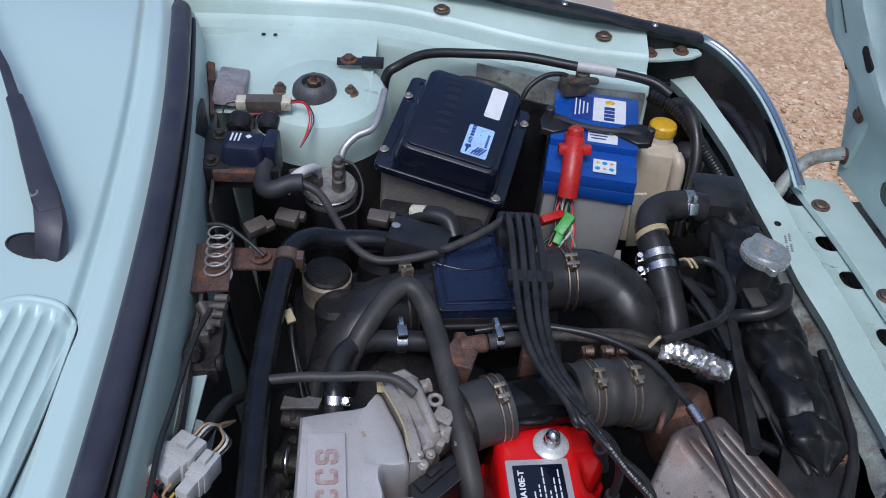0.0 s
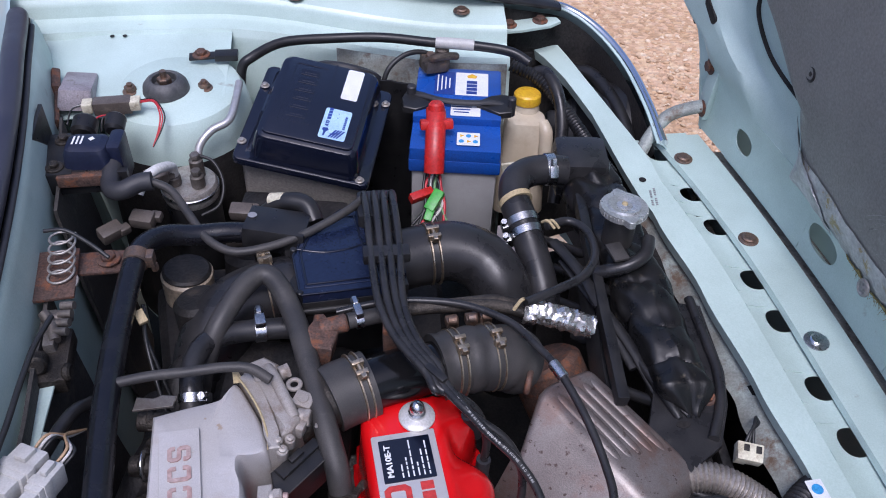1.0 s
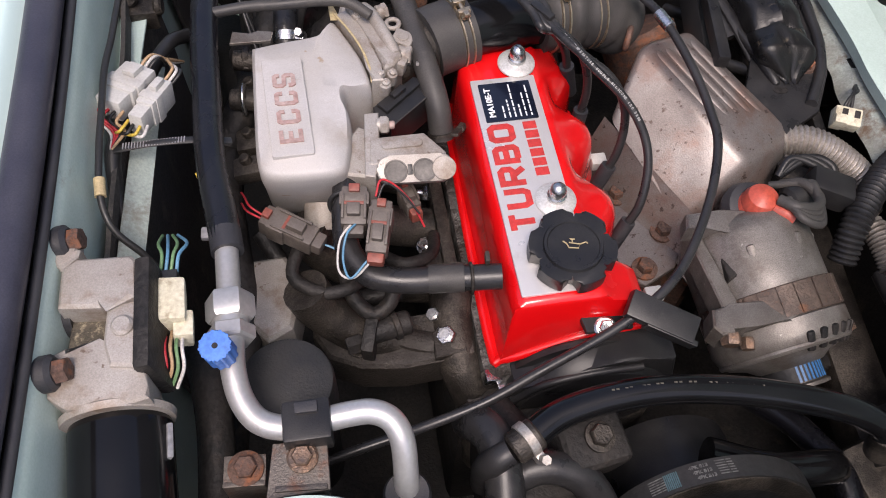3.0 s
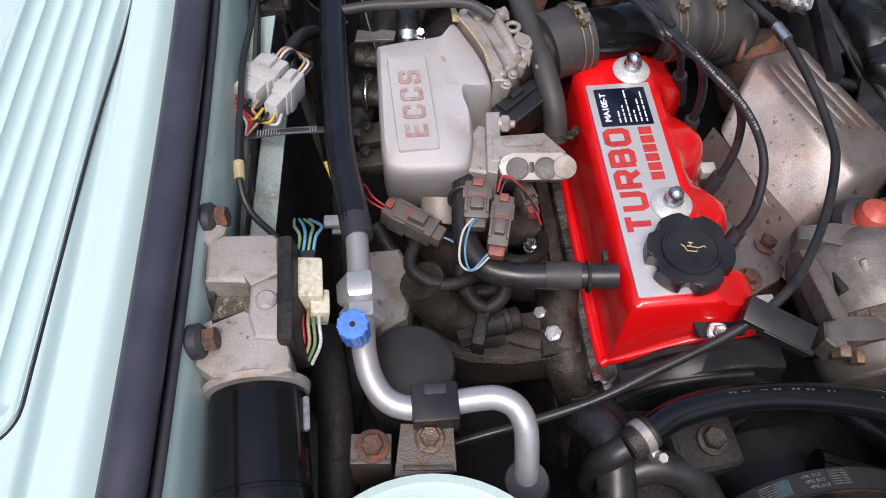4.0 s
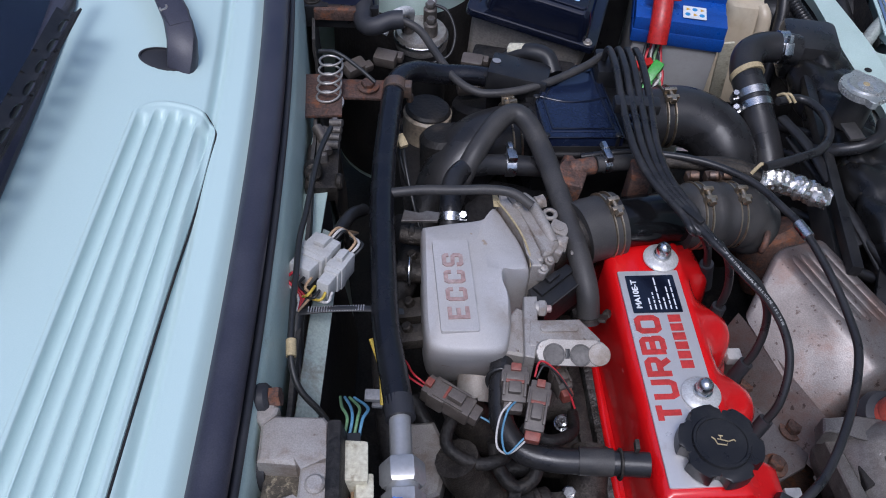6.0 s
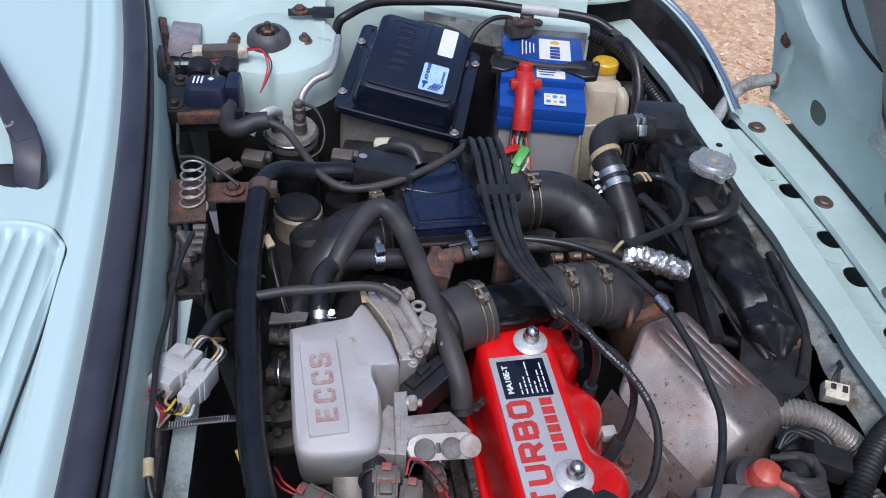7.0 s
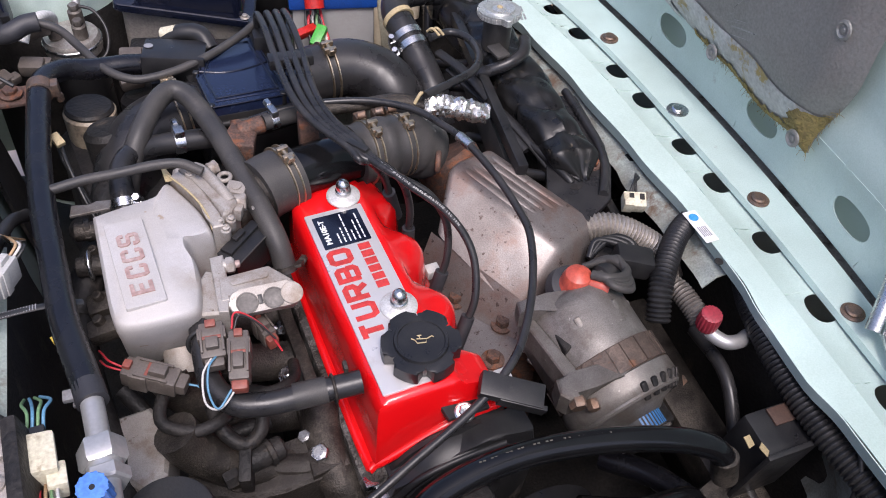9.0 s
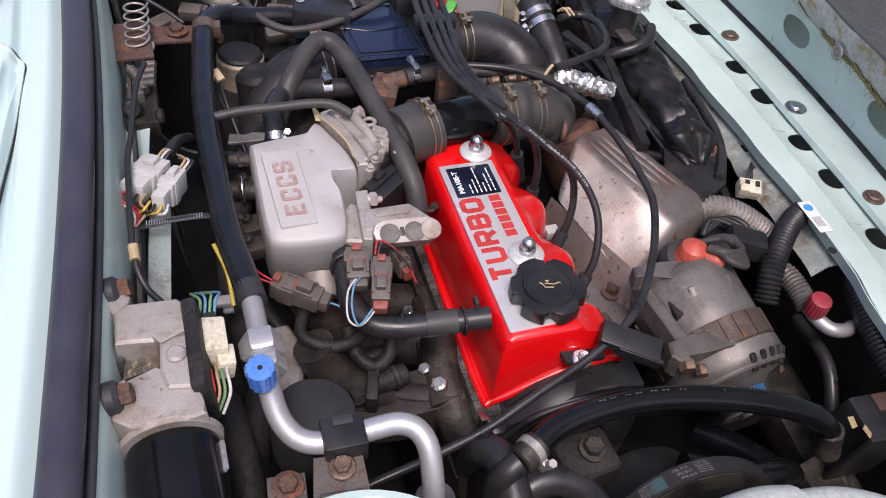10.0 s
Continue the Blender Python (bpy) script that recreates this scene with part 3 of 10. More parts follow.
# the rubber seal: a fat bulb on a thin lip
bm = NB()
tube(bm, [(seal_x(y) - 0.002, y, seal_line(y) + 0.004) for y in span(-0.45, 1.12, 40)] + [(-0.366, 1.17, 0.885), (-0.40, 1.19, 0.865)], 0.0145, 2, 14, flat=0.85)
solo("bonnet_seal", bm, M_SEAL, "dark rubber bonnet seal along the cowl", "seal")
bm = NB()
tube(bm, [(seal_x(y) + 0.013, y, seal_line(y) - 0.010) for y in span(-0.45, 1.12, 40)], 0.004, 1, 8)
part("seal_lip", bm, M_RUBBER, bpy.data.objects["bonnet_seal"])


def firewall(u, y):
    """u runs down from the seal."""
    x = seal_x(y) + 0.014
    prof = ((0, 0.0, 0.918), (0.12, 0.005, 0.905), (0.3, 0.010, 0.86), (0.5, 0.011, 0.80), (0.75, 0.014, 0.62), (1, 0.04, 0.35))
    for (a, dx, z), (b, dx2, z2) in zip(prof, prof[1:]):
        if u <= b:
            k = (u - a) / (b - a)
            bulge = 0.003 * math.sin(y * 21) * smooth_step(0.3, 0.6, u)
            return (x + dx + (dx2 - dx) * k + bulge, y, z + (z2 - z) * k - 0.03 * smooth_step(0.95, 1.2, y))


solo("wall_firewall", thick(sheet(NB(), firewall, span(0, 1, 24), span(-0.45, 1.15, 90)), 0.002), M_BAY, "mint painted firewall, dusty", "bulkhead", kind="structure")


# Dark sheets added over the lower firewall where the bay's depth goes black.
M_DARKMAT = mat("dusty_dark_mat", (0.045, 0.042, 0.039), 0.9, col2=(0.07, 0.064, 0.057), s1=18, s2=300, bump=0.4, dirt=(0.11, 0.095, 0.078), dirt_at=0.62, dirt_s=20, fine=0.3)
for y0, y1 in ((0.24, 0.64), (0.77, 0.96)):
    solo("firewall_dark_mat", thick(sheet(NB(), lambda u, y: tuple(Vector(firewall(0.345 + 0.62 * u, y)) + Vector((0.007 + 0.003 * noise.noise((y * 9, u * 6, 1)), 0, 0))), span(0, 1, 16), span(y0, y1, 50)), 0.004), M_DARKMAT, "black mat over the lower firewall, added for its dark depths", "mat")


def fender_y(x):
    """The inner edge of the far wing."""
    return 1.238 - 0.075 * smooth_step(-0.1, 0.5, x)


def inner_wing(u, x):
    y = fender_y(x)
    k = smooth_step(-0.1, 0.3, x)
    prof = ((0, 0.022 + 0.036 * smooth_step(-0.15, 0.12, x) - 0.012 * smooth_step(0.30, 0.37, x), 0.874 + 0.014 * smooth_step(-0.1, 0.1, x)), (0.15, 0.0, 0.874), (0.2, -0.006, 0.868), (0.3, -0.012, 0.848), (0.36, -0.02, 0.844), (0.42, -0.046, 0.842), (0.48, -0.052, 0.83), (0.7, -0.07, 0.72), (1, -0.09, 0.40))
    for (a, dy, z), (b, dy2, z2) in zip(prof, prof[1:]):
        if u <= b:
            q = (u - a) / (b - a)
            return (x, y + dy + (dy2 - dy) * q, z + (z2 - z) * q - 0.028 * k - 0.003 * math.sin(x * 9))


solo("wall_inner_wing", thick(sheet(NB(), inner_wing, sorted(span(0, 1, 40) + [0.15, 0.36, 0.42, 0.48]), span(-0.42, 0.372, 60)), 0.0015), M_BAY, "mint inner wing panel with seams and bolts", "wing panel", kind="structure")


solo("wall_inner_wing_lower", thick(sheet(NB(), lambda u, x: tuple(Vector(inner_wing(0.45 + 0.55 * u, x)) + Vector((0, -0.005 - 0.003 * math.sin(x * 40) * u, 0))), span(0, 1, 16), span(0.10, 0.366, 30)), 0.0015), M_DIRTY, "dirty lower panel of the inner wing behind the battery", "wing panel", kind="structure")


def strut_tower(cx, cy, top, label, name):
    t = thing(name, (cx, cy, top - 0.2), label, "strut tower")
    prof = [(0.02, 0.003), (0.050, 0.003), (0.056, 0.0), (0.084, -0.003), (0.094, -0.008), (0.101, -0.020), (0.106, -0.05), (0.116, -0.16), (0.125, -0.40)]
    part("turret", lathe(NB(), prof, Matrix.Translation((cx, cy, top)), 56), M_BAY, t)
    # Added dark sleeve: the lower tower's shade put on as colour.
    part("shade_sleeve", lathe(NB(), [(0.1065, -0.066), (0.1095, -0.072), (0.1125, -0.10), (0.1185, -0.16), (0.127, -0.39)], Matrix.Translation((cx, cy, top)), 56), M_GRIMESHADE, t, "dark sleeve for the shade on the lower tower")
    return t


M_MOUNT = mat("dark_grey_rubber", (0.055, 0.056, 0.058), 0.5, col2=(0.08, 0.08, 0.08), s1=60, bump=0.1)
tower = strut_tower(-0.135, 1.050, 0.838, "mint suspension strut tower with a rubber top mount", "strut_tower")
m = Matrix.Translation((-0.141, 1.028, 0.838)) @ Matrix.Diagonal((0.9, 0.9, 0.95, 1))
dome = part("dust_cap", lathe(NB(), [(0.034, 0.0), (0.036, 0.004), (0.034, 0.014), (0.028, 0.021), (0.022, 0.024), (0.019, 0.0225), (0.018, 0.012), (0.002, 0.010)], m, 40), M_MOUNT, tower, "grey rubber top mount")
bm = NB()
rod(bm, (-0.141, 1.028, 0.85), (-0.141, 1.028, 0.872), 0.0045)
hexa(bm, (-0.141, 1.028, 0.852), (-0.141, 1.028, 0.862), 0.010)
part("piston_nut", bm, M_BOLT, dome)
for dx, dy in ((-0.050, 0.006), (0.052, 0.008)):
    bm = NB()
    p = Vector((-0.141 + dx, 1.026 + dy, 0.836))
    lathe(bm, [(0.0115, 0), (0.0115, 0.003), (0.009, 0.004)], Matrix.Translation(p), 20)
    hexa(bm, p, p + Vector((0, 0, 0.011)), 0.0085)
    rod(bm, p, p + Vector((0, 0, 0.015)), 0.004)
    part("stud_nut", bm, M_BOLT, tower)
# the shelf that joins the tower to wing and firewall
bm = NB()
sheet(bm, lambda u, v: (u, v, 0.8362 + 0.003 * smooth_step(1.12, 1.20, v) - 0.006 * smooth_step(-0.26, -0.32, u) - 0.012 * smooth_step(1.02, 0.99, v)), span(-0.36, -0.06, 20), span(0.99, 1.225, 18), True)
solo("wall_tower_shelf", thick(bm, 0.002), M_BAY, "mint shelf round the strut tower", "body panel", kind="structure")

# Dark discs laid on the shelf for the shade in its drain holes.
for x in (-0.2403, -0.2215):
    bm = NB()
    lathe(bm, [(0.0034, 0), (0.0034, 0.0006), (0.0004, 0.0006)], Matrix.Translation((x, 1.182, 0.8408)), 14)
    part("drain_hole", bm, M_GRIMESHADE, bpy.data.objects["wall_tower_shelf"])
near_tower = strut_tower(-0.036, -0.050, 0.868, "pale mint strut tower top beside the engine", "strut_tower")
part("rim_seam", lathe(NB(), [(0.088, 0.002), (0.090, 0.0045), (0.096, 0.003), (0.0975, -0.002)], Matrix.Translation((-0.036, -0.050, 0.8635)), 56), M_BAY, near_tower)

# near inner wing and wing, mostly below the camera
bm = NB()
sheet(bm, lambda u, x: ((x, -0.19 + 0.02 * smooth_step(0.2, 0.5, x) + 0.10 * u, 0.862 - 0.42 * u)), span(0, 1, 6), span(-0.4, 0.5, 30), True)
solo("wall_inner_wing_near", thick(bm, 0.002), M_BAY, "mint inner wing panel", "wing panel", kind="structure")
bm = NB()
sheet(bm, lambda u, x: (x, -0.19 - 0.17 * u, 0.872 - 0.06 * u * u - 0.25 * smooth_step(0.8, 1.2, u) - 0.06 * smooth_step(0.3, 0.7, x)), span(0, 1.2, 12), span(-0.95, 0.62, 40))
part("wing_near", thick(bm, 0.002), M_MINT, car)


EDGE = curve_pts([(-0.95, 1.262, 0.858), (-0.42, 1.278, 0.890), (-0.10, 1.272, 0.893), (0.12, 1.258, 0.890), (0.26, 1.234, 0.882), (0.36, 1.222, 0.868), (0.43, 1.230, 0.852), (0.485, 1.243, 0.832), (0.530, 1.208, 0.812), (0.560, 1.135, 0.794), (0.570, 1.035, 0.781), (0.569, 0.950, 0.770)], 10)


def far_wing(u, k):
    """The outer skin of the far wing, outwards and down from its upper edge."""
    p = EDGE[k]
    t = (EDGE[min(k + 1, len(EDGE) - 1)] - EDGE[max(k - 1, 0)]).normalized()
    out = Vector((-t.y, t.x, 0)).normalized()
    w = 0.080 - 0.052 * smooth_step(0.30, 0.52, p.x)
    q = p + out * w * math.sin(min(u, 1) * math.pi / 2)
    return (q.x, q.y, p.z - 0.05 * (1 - math.cos(min(u, 1) * math.pi / 2)) - 0.45 * max(0, u - 1))


part("wing_far", thick(sheet(NB(), far_wing, span(0, 2, 24), list(range(len(EDGE)))), 0.002), M_MINT, car, "pale mint outer wing")
GASK = [p for p in EDGE if -0.43 < p.x < 0.47 and p.y > 1.2]
bm = NB()
tube(bm, [p + Vector((0, -0.001, 0.003)) for p in GASK], 0.0145, 1, 12, flat=0.45)
mold = solo("wing_gasket", bm, M_BLACK, "black rubber strip along the wing edge with rivets", "trim strip")
bm = NB()
tube(bm, [Vector(far_wing(0.25, k)) + Vector((0, 0, 0.003)) for k, p in enumerate(EDGE) if k > len(GASK) + 4], 0.0075, 1, 12, flat=0.8)
part("chrome_strip", bm, M_CHROME, car, "chrome trim on the wing nose")
# added dark sheet in the wing nose that keeps the ground out of view
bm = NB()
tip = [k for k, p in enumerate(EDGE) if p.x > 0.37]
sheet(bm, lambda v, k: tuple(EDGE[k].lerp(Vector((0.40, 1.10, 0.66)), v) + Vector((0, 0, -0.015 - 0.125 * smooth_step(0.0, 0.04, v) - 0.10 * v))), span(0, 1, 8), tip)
solo("wing_nose_blocker", bm, M_GRIMESHADE, "added dark sheet inside the wing nose hiding the ground", "liner")


def rivet_mesh(name, r, h, material):
    bm = NB()
    lathe(bm, [(r, 0), (r * 0.95, h * 0.5), (r * 0.6, h * 0.9), (0.0005, h)], None, 16)
    ob = part(name, bm, material)
    me = ob.data
    bpy.data.objects.remove(ob)
    return me


rivets = rivet_mesh("rivet", 0.0052, 0.004, M_ZINC)
for x in (-0.16, -0.035, 0.10, 0.235, 0.38):
    ob = new("rivet", rivets)
    p = min(EDGE, key=lambda q: abs(q.x - x))
    ob.parent = mold
    ob.location = (p.x, p.y - 0.006, p.z + 0.0085)


def bolt_mesh(name, r, h, flange, material, slot=False):
    bm = NB()
    if flange:
        lathe(bm, [(flange, 0), (flange, h * 0.2), (flange * 0.85, h * 0.35)], None, 24)
    if slot:
        lathe(bm, [(r, 0), (r, h * 0.7), (r * 0.8, h), (0.0005, h)], None, 24)
    else:
        lathe(bm, [(r * 0.95, 0), (r, h * 0.2), (r, h * 0.85), (r * 0.85, h), (0.0005, h * 0.92)], None, 6)
    ob = part(name, bm, material)
    me = ob.data
    bpy.data.objects.remove(ob)
    return me


BOLT_BIG = bolt_mesh("bolt", 0.0095, 0.006, 0.0135, M_BOLT, True)
BOLT_HEX = bolt_mesh("bolt", 0.0075, 0.008, 0.011, M_BOLT)
BOLT_DARK = bolt_mesh("bolt", 0.0062, 0.008, 0.011, M_IRON)
BOLT_SMALL = bolt_mesh("bolt", 0.0042, 0.005, 0.0065, M_WORN)
BOLT_ZINC = bolt_mesh("bolt", 0.007, 0.008, 0.010, M_ZINC)
BOLT_RUST = bolt_mesh("bolt", 0.0085, 0.008, 0.013, M_RUST)
BOLT_WASH = bolt_mesh("bolt", 0.0085, 0.005, 0.015, M_ZINC, True)


def bolt(mesh, at, label, rot=(0, 0, 0), group="body bolts", parent=None):
    ob = new("bolt", mesh)
    if parent:
        ob.parent = parent
        ob.matrix_parent_inverse = Matrix.Translation(-wloc(parent))
        ob.matrix_basis = pose(*at, *rot)
        return ob
    ob.matrix_basis = pose(*at, *rot)
    return tagged(ob, label, "bolt", group)


for x in (-0.222, 0.040, 0.303):
    bolt(BOLT_BIG if x > 0 else BOLT_HEX, (x, fender_y(x) + (0.026 if x > 0.2 else 0.009), inner_wing(0.07 if x > 0.2 else 0.1, x)[2] + 0.0015), "rusty flange bolt in the wing flange")

# plate with two rusty bolts where the wing meets the front panel
bm = NB()
prism(bm, [(0.350, 1.186), (0.352, 1.222), (0.376, 1.226), (0.452, 1.232), (0.468, 1.229), (0.472, 1.216), (0.452, 1.202), (0.40, 1.190)], 0.822, 0.827, None, 0.0015)
pl = solo("wing_bracket", bm, M_BAY, "mint bracket with two rusty bolts", "bracket")
bolt(BOLT_RUST, (0.383, 1.207, 0.827), "", parent=pl)
bolt(BOLT_RUST, (0.437, 1.218, 0.827), "", parent=pl)
# Body panel coloured near-black for the darkness behind the headlamp.
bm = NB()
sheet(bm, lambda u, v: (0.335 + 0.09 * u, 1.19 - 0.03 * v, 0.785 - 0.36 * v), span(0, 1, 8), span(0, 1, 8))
solo("wall_front_corner", thick(bm, 0.002), M_GRIMESHADE, "corner panel behind the headlamp, coloured dark for the shade there", "body panel", kind="structure")


# ---- front panel above the radiator ----
def hood_x(y):
    """Where the bonnet's lower edge stands."""
    return 0.712 - 0.15 * (y - 0.4) ** 2


FAR = ((0.86, 0.517, 0.048), (0.92, 0.509, 0.049), (0.98, 0.502, 0.042), (1.04, 0.494, 0.034), (1.135, 0.471, 0.032), (1.20, 0.448, 0.040), (1.24, 0.428, 0.050), (1.27, 0.400, 0.075))
REAR = ((-0.32, 0.600), (0.09, 0.575), (0.145, 0.566), (0.23, 0.568), (0.28, 0.5735), (0.388, 0.572), (0.51, 0.560), (0.66, 0.546), (0.806, 0.528), (0.861, 0.517))


def far_end(y, i):
    for a, b in zip(FAR, FAR[1:]):
        if y <= b[0]:
            return a[i] + (b[i] - a[i]) * (y - a[0]) / (b[0] - a[0])
    return FAR[-1][i]


def slam_l(y):
    """Its edge towards the radiator."""
    if y > 0.86:
        return far_end(y, 1)
    for a, b in zip(REAR, REAR[1:]):
        if y <= b[0]:
            return a[1] + (b[1] - a[1]) * smooth_step(a[0], b[0], y)
    return REAR[-1][1]


def slam_ch(y):
    """Where the recess with the holes begins."""
    return 0.597 - 0.27 * max(0, y - 0.5) ** 2 + 0.012 * smooth_step(0.6, 0.3, y)


ZS = 0.753
slam = thing("wall_front_panel", (0.6, 0.5, 0.5), "mint front crossmember with punched holes and bolts", "front panel", kind="structure")
bm = NB()
sheet(bm, lambda y, u: (slam_l(y) + ((slam_ch(y) - slam_l(y)) * (1 - smooth_step(0.86, 0.95, y)) + far_end(max(y, 0.86), 2) * smooth_step(0.86, 0.95, y)) * u, y, ZS + 0.016 * smooth_step(0.85, 1.22, y) + 0.003 * math.sin(y * 30) * (1 - u) * smooth_step(0.5, 0.2, y)), span(-0.32, 1.265, 120), span(0, 1, 6))
sheet(bm, lambda y, u: (slam_l(y) + 0.004 * u, y, ZS + 0.016 * smooth_step(0.85, 1.22, y) - 0.018 * u), span(-0.32, 1.265, 120), span(0, 1, 2))
part("rear_strip", thick(bm, 0.0012), M_BAY, slam)
bm = NB()
HOLES = [(0.10, 0.024), (0.225, 0.023), (0.330, 0.022), (0.437, 0.022), (0.511, 0.021), (0.614, 0.021), (0.685, 0.021), (0.789, 0.019), (0.858, 0.018), (0.955, 0.018)]
holed(bm, lambda y, v: (slam_ch(y) + v, y, ZS - 0.004 * smooth_step(0.001, 0.005, v) - 0.005 * smooth_step(0.013, 0.019, v) + 0.0012 * math.sin(y * 31) * smooth_step(0.014, 0.022, v)), -0.32, 0.99, 0.0, 0.062, [(y, 0.037, w * 0.86, 0.0165) for y, w in HOLES], 0.010)
part("recess", thick(bm, 0.0012), M_BAY, slam)
bm = NB()
sheet(bm, lambda y, u: (slam_ch(y) + 0.0405 + (hood_x(y) - 0.009 - slam_ch(y) - 0.0405) * u, y, ZS + 0.003 - 0.008 * smooth_step(0.03, 0.0, u) - 0.004 * smooth_step(0.72, 0.76, u)), span(-0.32, 0.99, 70), [0, 0.015, 0.03, 0.3, 0.6, 0.72, 0.74, 0.76, 0.9, 1])
part("front_strip", thick(bm, 0.0015), M_BAY, slam)
bm = NB()
sheet(bm, lambda y, u: (hood_x(y) - 0.010 + 0.064 * u, y, ZS - 0.002 - 0.012 * math.sin(min(1, u * 4) * math.pi / 2) + 0.004 * smooth_step(0.45, 1.0, u)), span(-0.32, 0.96, 60), span(0, 1, 8))
part("gutter", thick(bm, 0.0015), M_GUTTER, slam, "grimy gutter between the panel and the bonnet")
# Dark boxes for the shade in the gutter's clip holes.
for y in (0.20, 0.30, 0.42, 0.53, 0.67, 0.80):
    bm = NB()
    box(bm, (0.006, 0.010, 0.006), pose(hood_x(y) - 0.008, y, ZS - 0.012, 0, 30, 0), 0.0015)
    part("gutter_clip_hole", bm, M_GRIMESHADE, slam)
for y, me in ((0.926, BOLT_BIG), (0.748, BOLT_BIG), (0.569, BOLT_WASH), (0.386, BOLT_BIG), (0.203, BOLT_BIG)):
    bolt(me, (slam_ch(y) + 0.057, y, ZS + 0.0035), "", parent=slam)
bm = NB()
for y0, y1, z1 in ((-0.32, 0.93, 0.40),):
    sheet(bm, lambda y, u: (slam_ch(y) + 0.082 + 0.03 * u, y, ZS - 0.01 - 0.3 * u), span(y0, y1, 20), span(0, 1, 4))
part("front_skirt", bm, M_BAY, slam)
bm = NB()
sheet(bm, lambda y, u: (slam_l(y) - (0.014 if y > 0.56 else 0.014 + 0.004 * smooth_step(0.56, 0.45, y)) + 0.004 * noise.noise((y * 22, 1, 3)) + 0.062 * u, y, ZS - 0.030 + 0.010 * u - 0.012 * smooth_step(0.25, 0.0, u)), span(0.31, 0.84, 80), span(0, 1, 8))
part("lower_member", thick(bm, 0.002), M_DIRTY, slam, "dirty mint lower member with surface rust")
# Dark slips and discs for the shade in punched slots and holes.
for y, w in ((0.527, 0.010), (0.36, 0.007)):
    bm = NB()
    box(bm, (0.006, w * 1.6, 0.0012), pose(slam_l(y) + 0.006, y, ZS - 0.0275, 0, -10, 6), 0.0005, 1)
    part("punched_slot", bm, M_GRIMESHADE, slam)
part("punched_hole", lathe(NB(), [(0.0052, 0), (0.0052, 0.0004), (0.0004, 0.0004)], Matrix.Translation((0.562, 0.310, ZS + 0.0022)), 20), M_GRIMESHADE, slam)
part("punched_hole", lathe(NB(), [(0.0052, 0), (0.0052, 0.0004), (0.0004, 0.0004)], Matrix.Translation((0.531, 0.885, ZS + 0.0012)), 20), M_GRIMESHADE, slam)
bm = NB()
for row in range(2):
    for k in range(9):
        if (k + row * 4) % 5 != 4:
            box(bm, (0.0032, 0.0028, 0.0003), pose(0.5415 - 0.006 * row - 0.0006 * k, 0.864 - 0.0042 * k, ZS + 0.0008, 0, 0, 6))
part("stamped_print", bm, M_GREYPLATE, slam)
# sticker with a blue dot
bm = NB()
prism(bm, rrect(0.018, 0.052, 0.001, 2), 0, 0.0006, pose(0.571, 0.366, ZS + 0.0012, 0, 0, 4))
st = solo("sticker", bm, M_WHITE, "small white sticker with a blue dot on the front panel", "sticker")
part("dot", lathe(NB(), [(0.006, 0), (0.006, 0.0004), (0.0005, 0.0004)], pose(0.570, 0.381, ZS + 0.0019), 20), M_BLUEINK, st)
bm = NB()
for i in range(5):
    box(bm, (0.0012, 0.016, 0.0003), pose(0.5665 + i * 0.0024, 0.357, ZS + 0.002, 0, 0, 4))
part("print_lines", bm, M_GREYPLATE, st)


# ---- the open bonnet ----

HEM = ((0.70, 0.985), (0.74, 1.0), (0.82, 1.033), (0.86, 1.045), (0.890, 1.062), (0.904, 1.080), (0.914, 1.115), (0.932, 1.155), (0.964, 1.176), (1.0, 1.233), (1.08, 1.300), (1.70, 1.340))


def hood_edge(z):
    """How far the bonnet reaches at a height: it widens upwards."""
    for a, b in zip(HEM, HEM[1:]):
        if z <= b[0]:
            return a[1] + (b[1] - a[1]) * (z - a[0]) / (b[0] - a[0])
    return HEM[-1][1]


bonnet = thing("bonnet", (0.70, 0.45, 0.76), "open mint bonnet with punched inner frame and grey pad", "bonnet")


def hood_pt(y, z, out=0.0):
    return (hood_x(y) + out - 0.03 * (z - 0.76), y, z)


def hood_low(y, z):
    yy = y if y < 0.87 else 0.87 + (y - 0.87) * (hood_edge(z) - 0.87) / 0.13
    return hood_pt(yy, z, 0.004 * math.sin((z - 0.755) / 0.09 * math.pi))


bm = NB()
holed(bm, hood_low, -0.30, 1.0, 0.757, 0.85, [(-0.12, 0.800, 0.032, 0.018), (0.10, 0.800, 0.032, 0.018), (0.295, 0.800, 0.032, 0.018), (0.480, 0.800, 0.032, 0.018), (0.690, 0.799, 0.032, 0.019), (0.895, 0.802, 0.017, 0.017)], 0.02)
part("frame_rail", thick(bm, 0.0015), M_BAY, bonnet, "mint inner frame with oval holes")


def hood_mid(u, v):
    """Inner skin above the holes, with raised ribs near its side edge."""
    z = 0.845 + 0.805 * u
    e = hood_edge(z)
    y = -0.30 + (e + 0.30) * v
    d = e - y
    rib = 0.014 * smooth_step(0.03, 0.05, d) * smooth_step(0.17, 0.15, d) * smooth_step(0.0, 0.06, u)
    rec = 0.008 * smooth_step(0.17, 0.20, d) * smooth_step(0.02, 0.08, u)
    return hood_pt(y, z, -rib + rec)


part("inner_skin", thick(sheet(NB(), hood_mid, span(0, 1, 70), span(0, 1, 150)), 0.0015), M_BAY, bonnet)


def hood_out(u, v):
    z = 0.738 + 0.934 * u
    e = hood_edge(z) + 0.006
    y = -0.32 + (e + 0.32) * v
    return (hood_x(y) + 0.044 + 0.03 * math.sin(u * 3), y, z)


part("outer_skin", thick(sheet(NB(), hood_out, span(0, 1, 30), span(0, 1, 50)), 0.0015), M_MINT, bonnet)
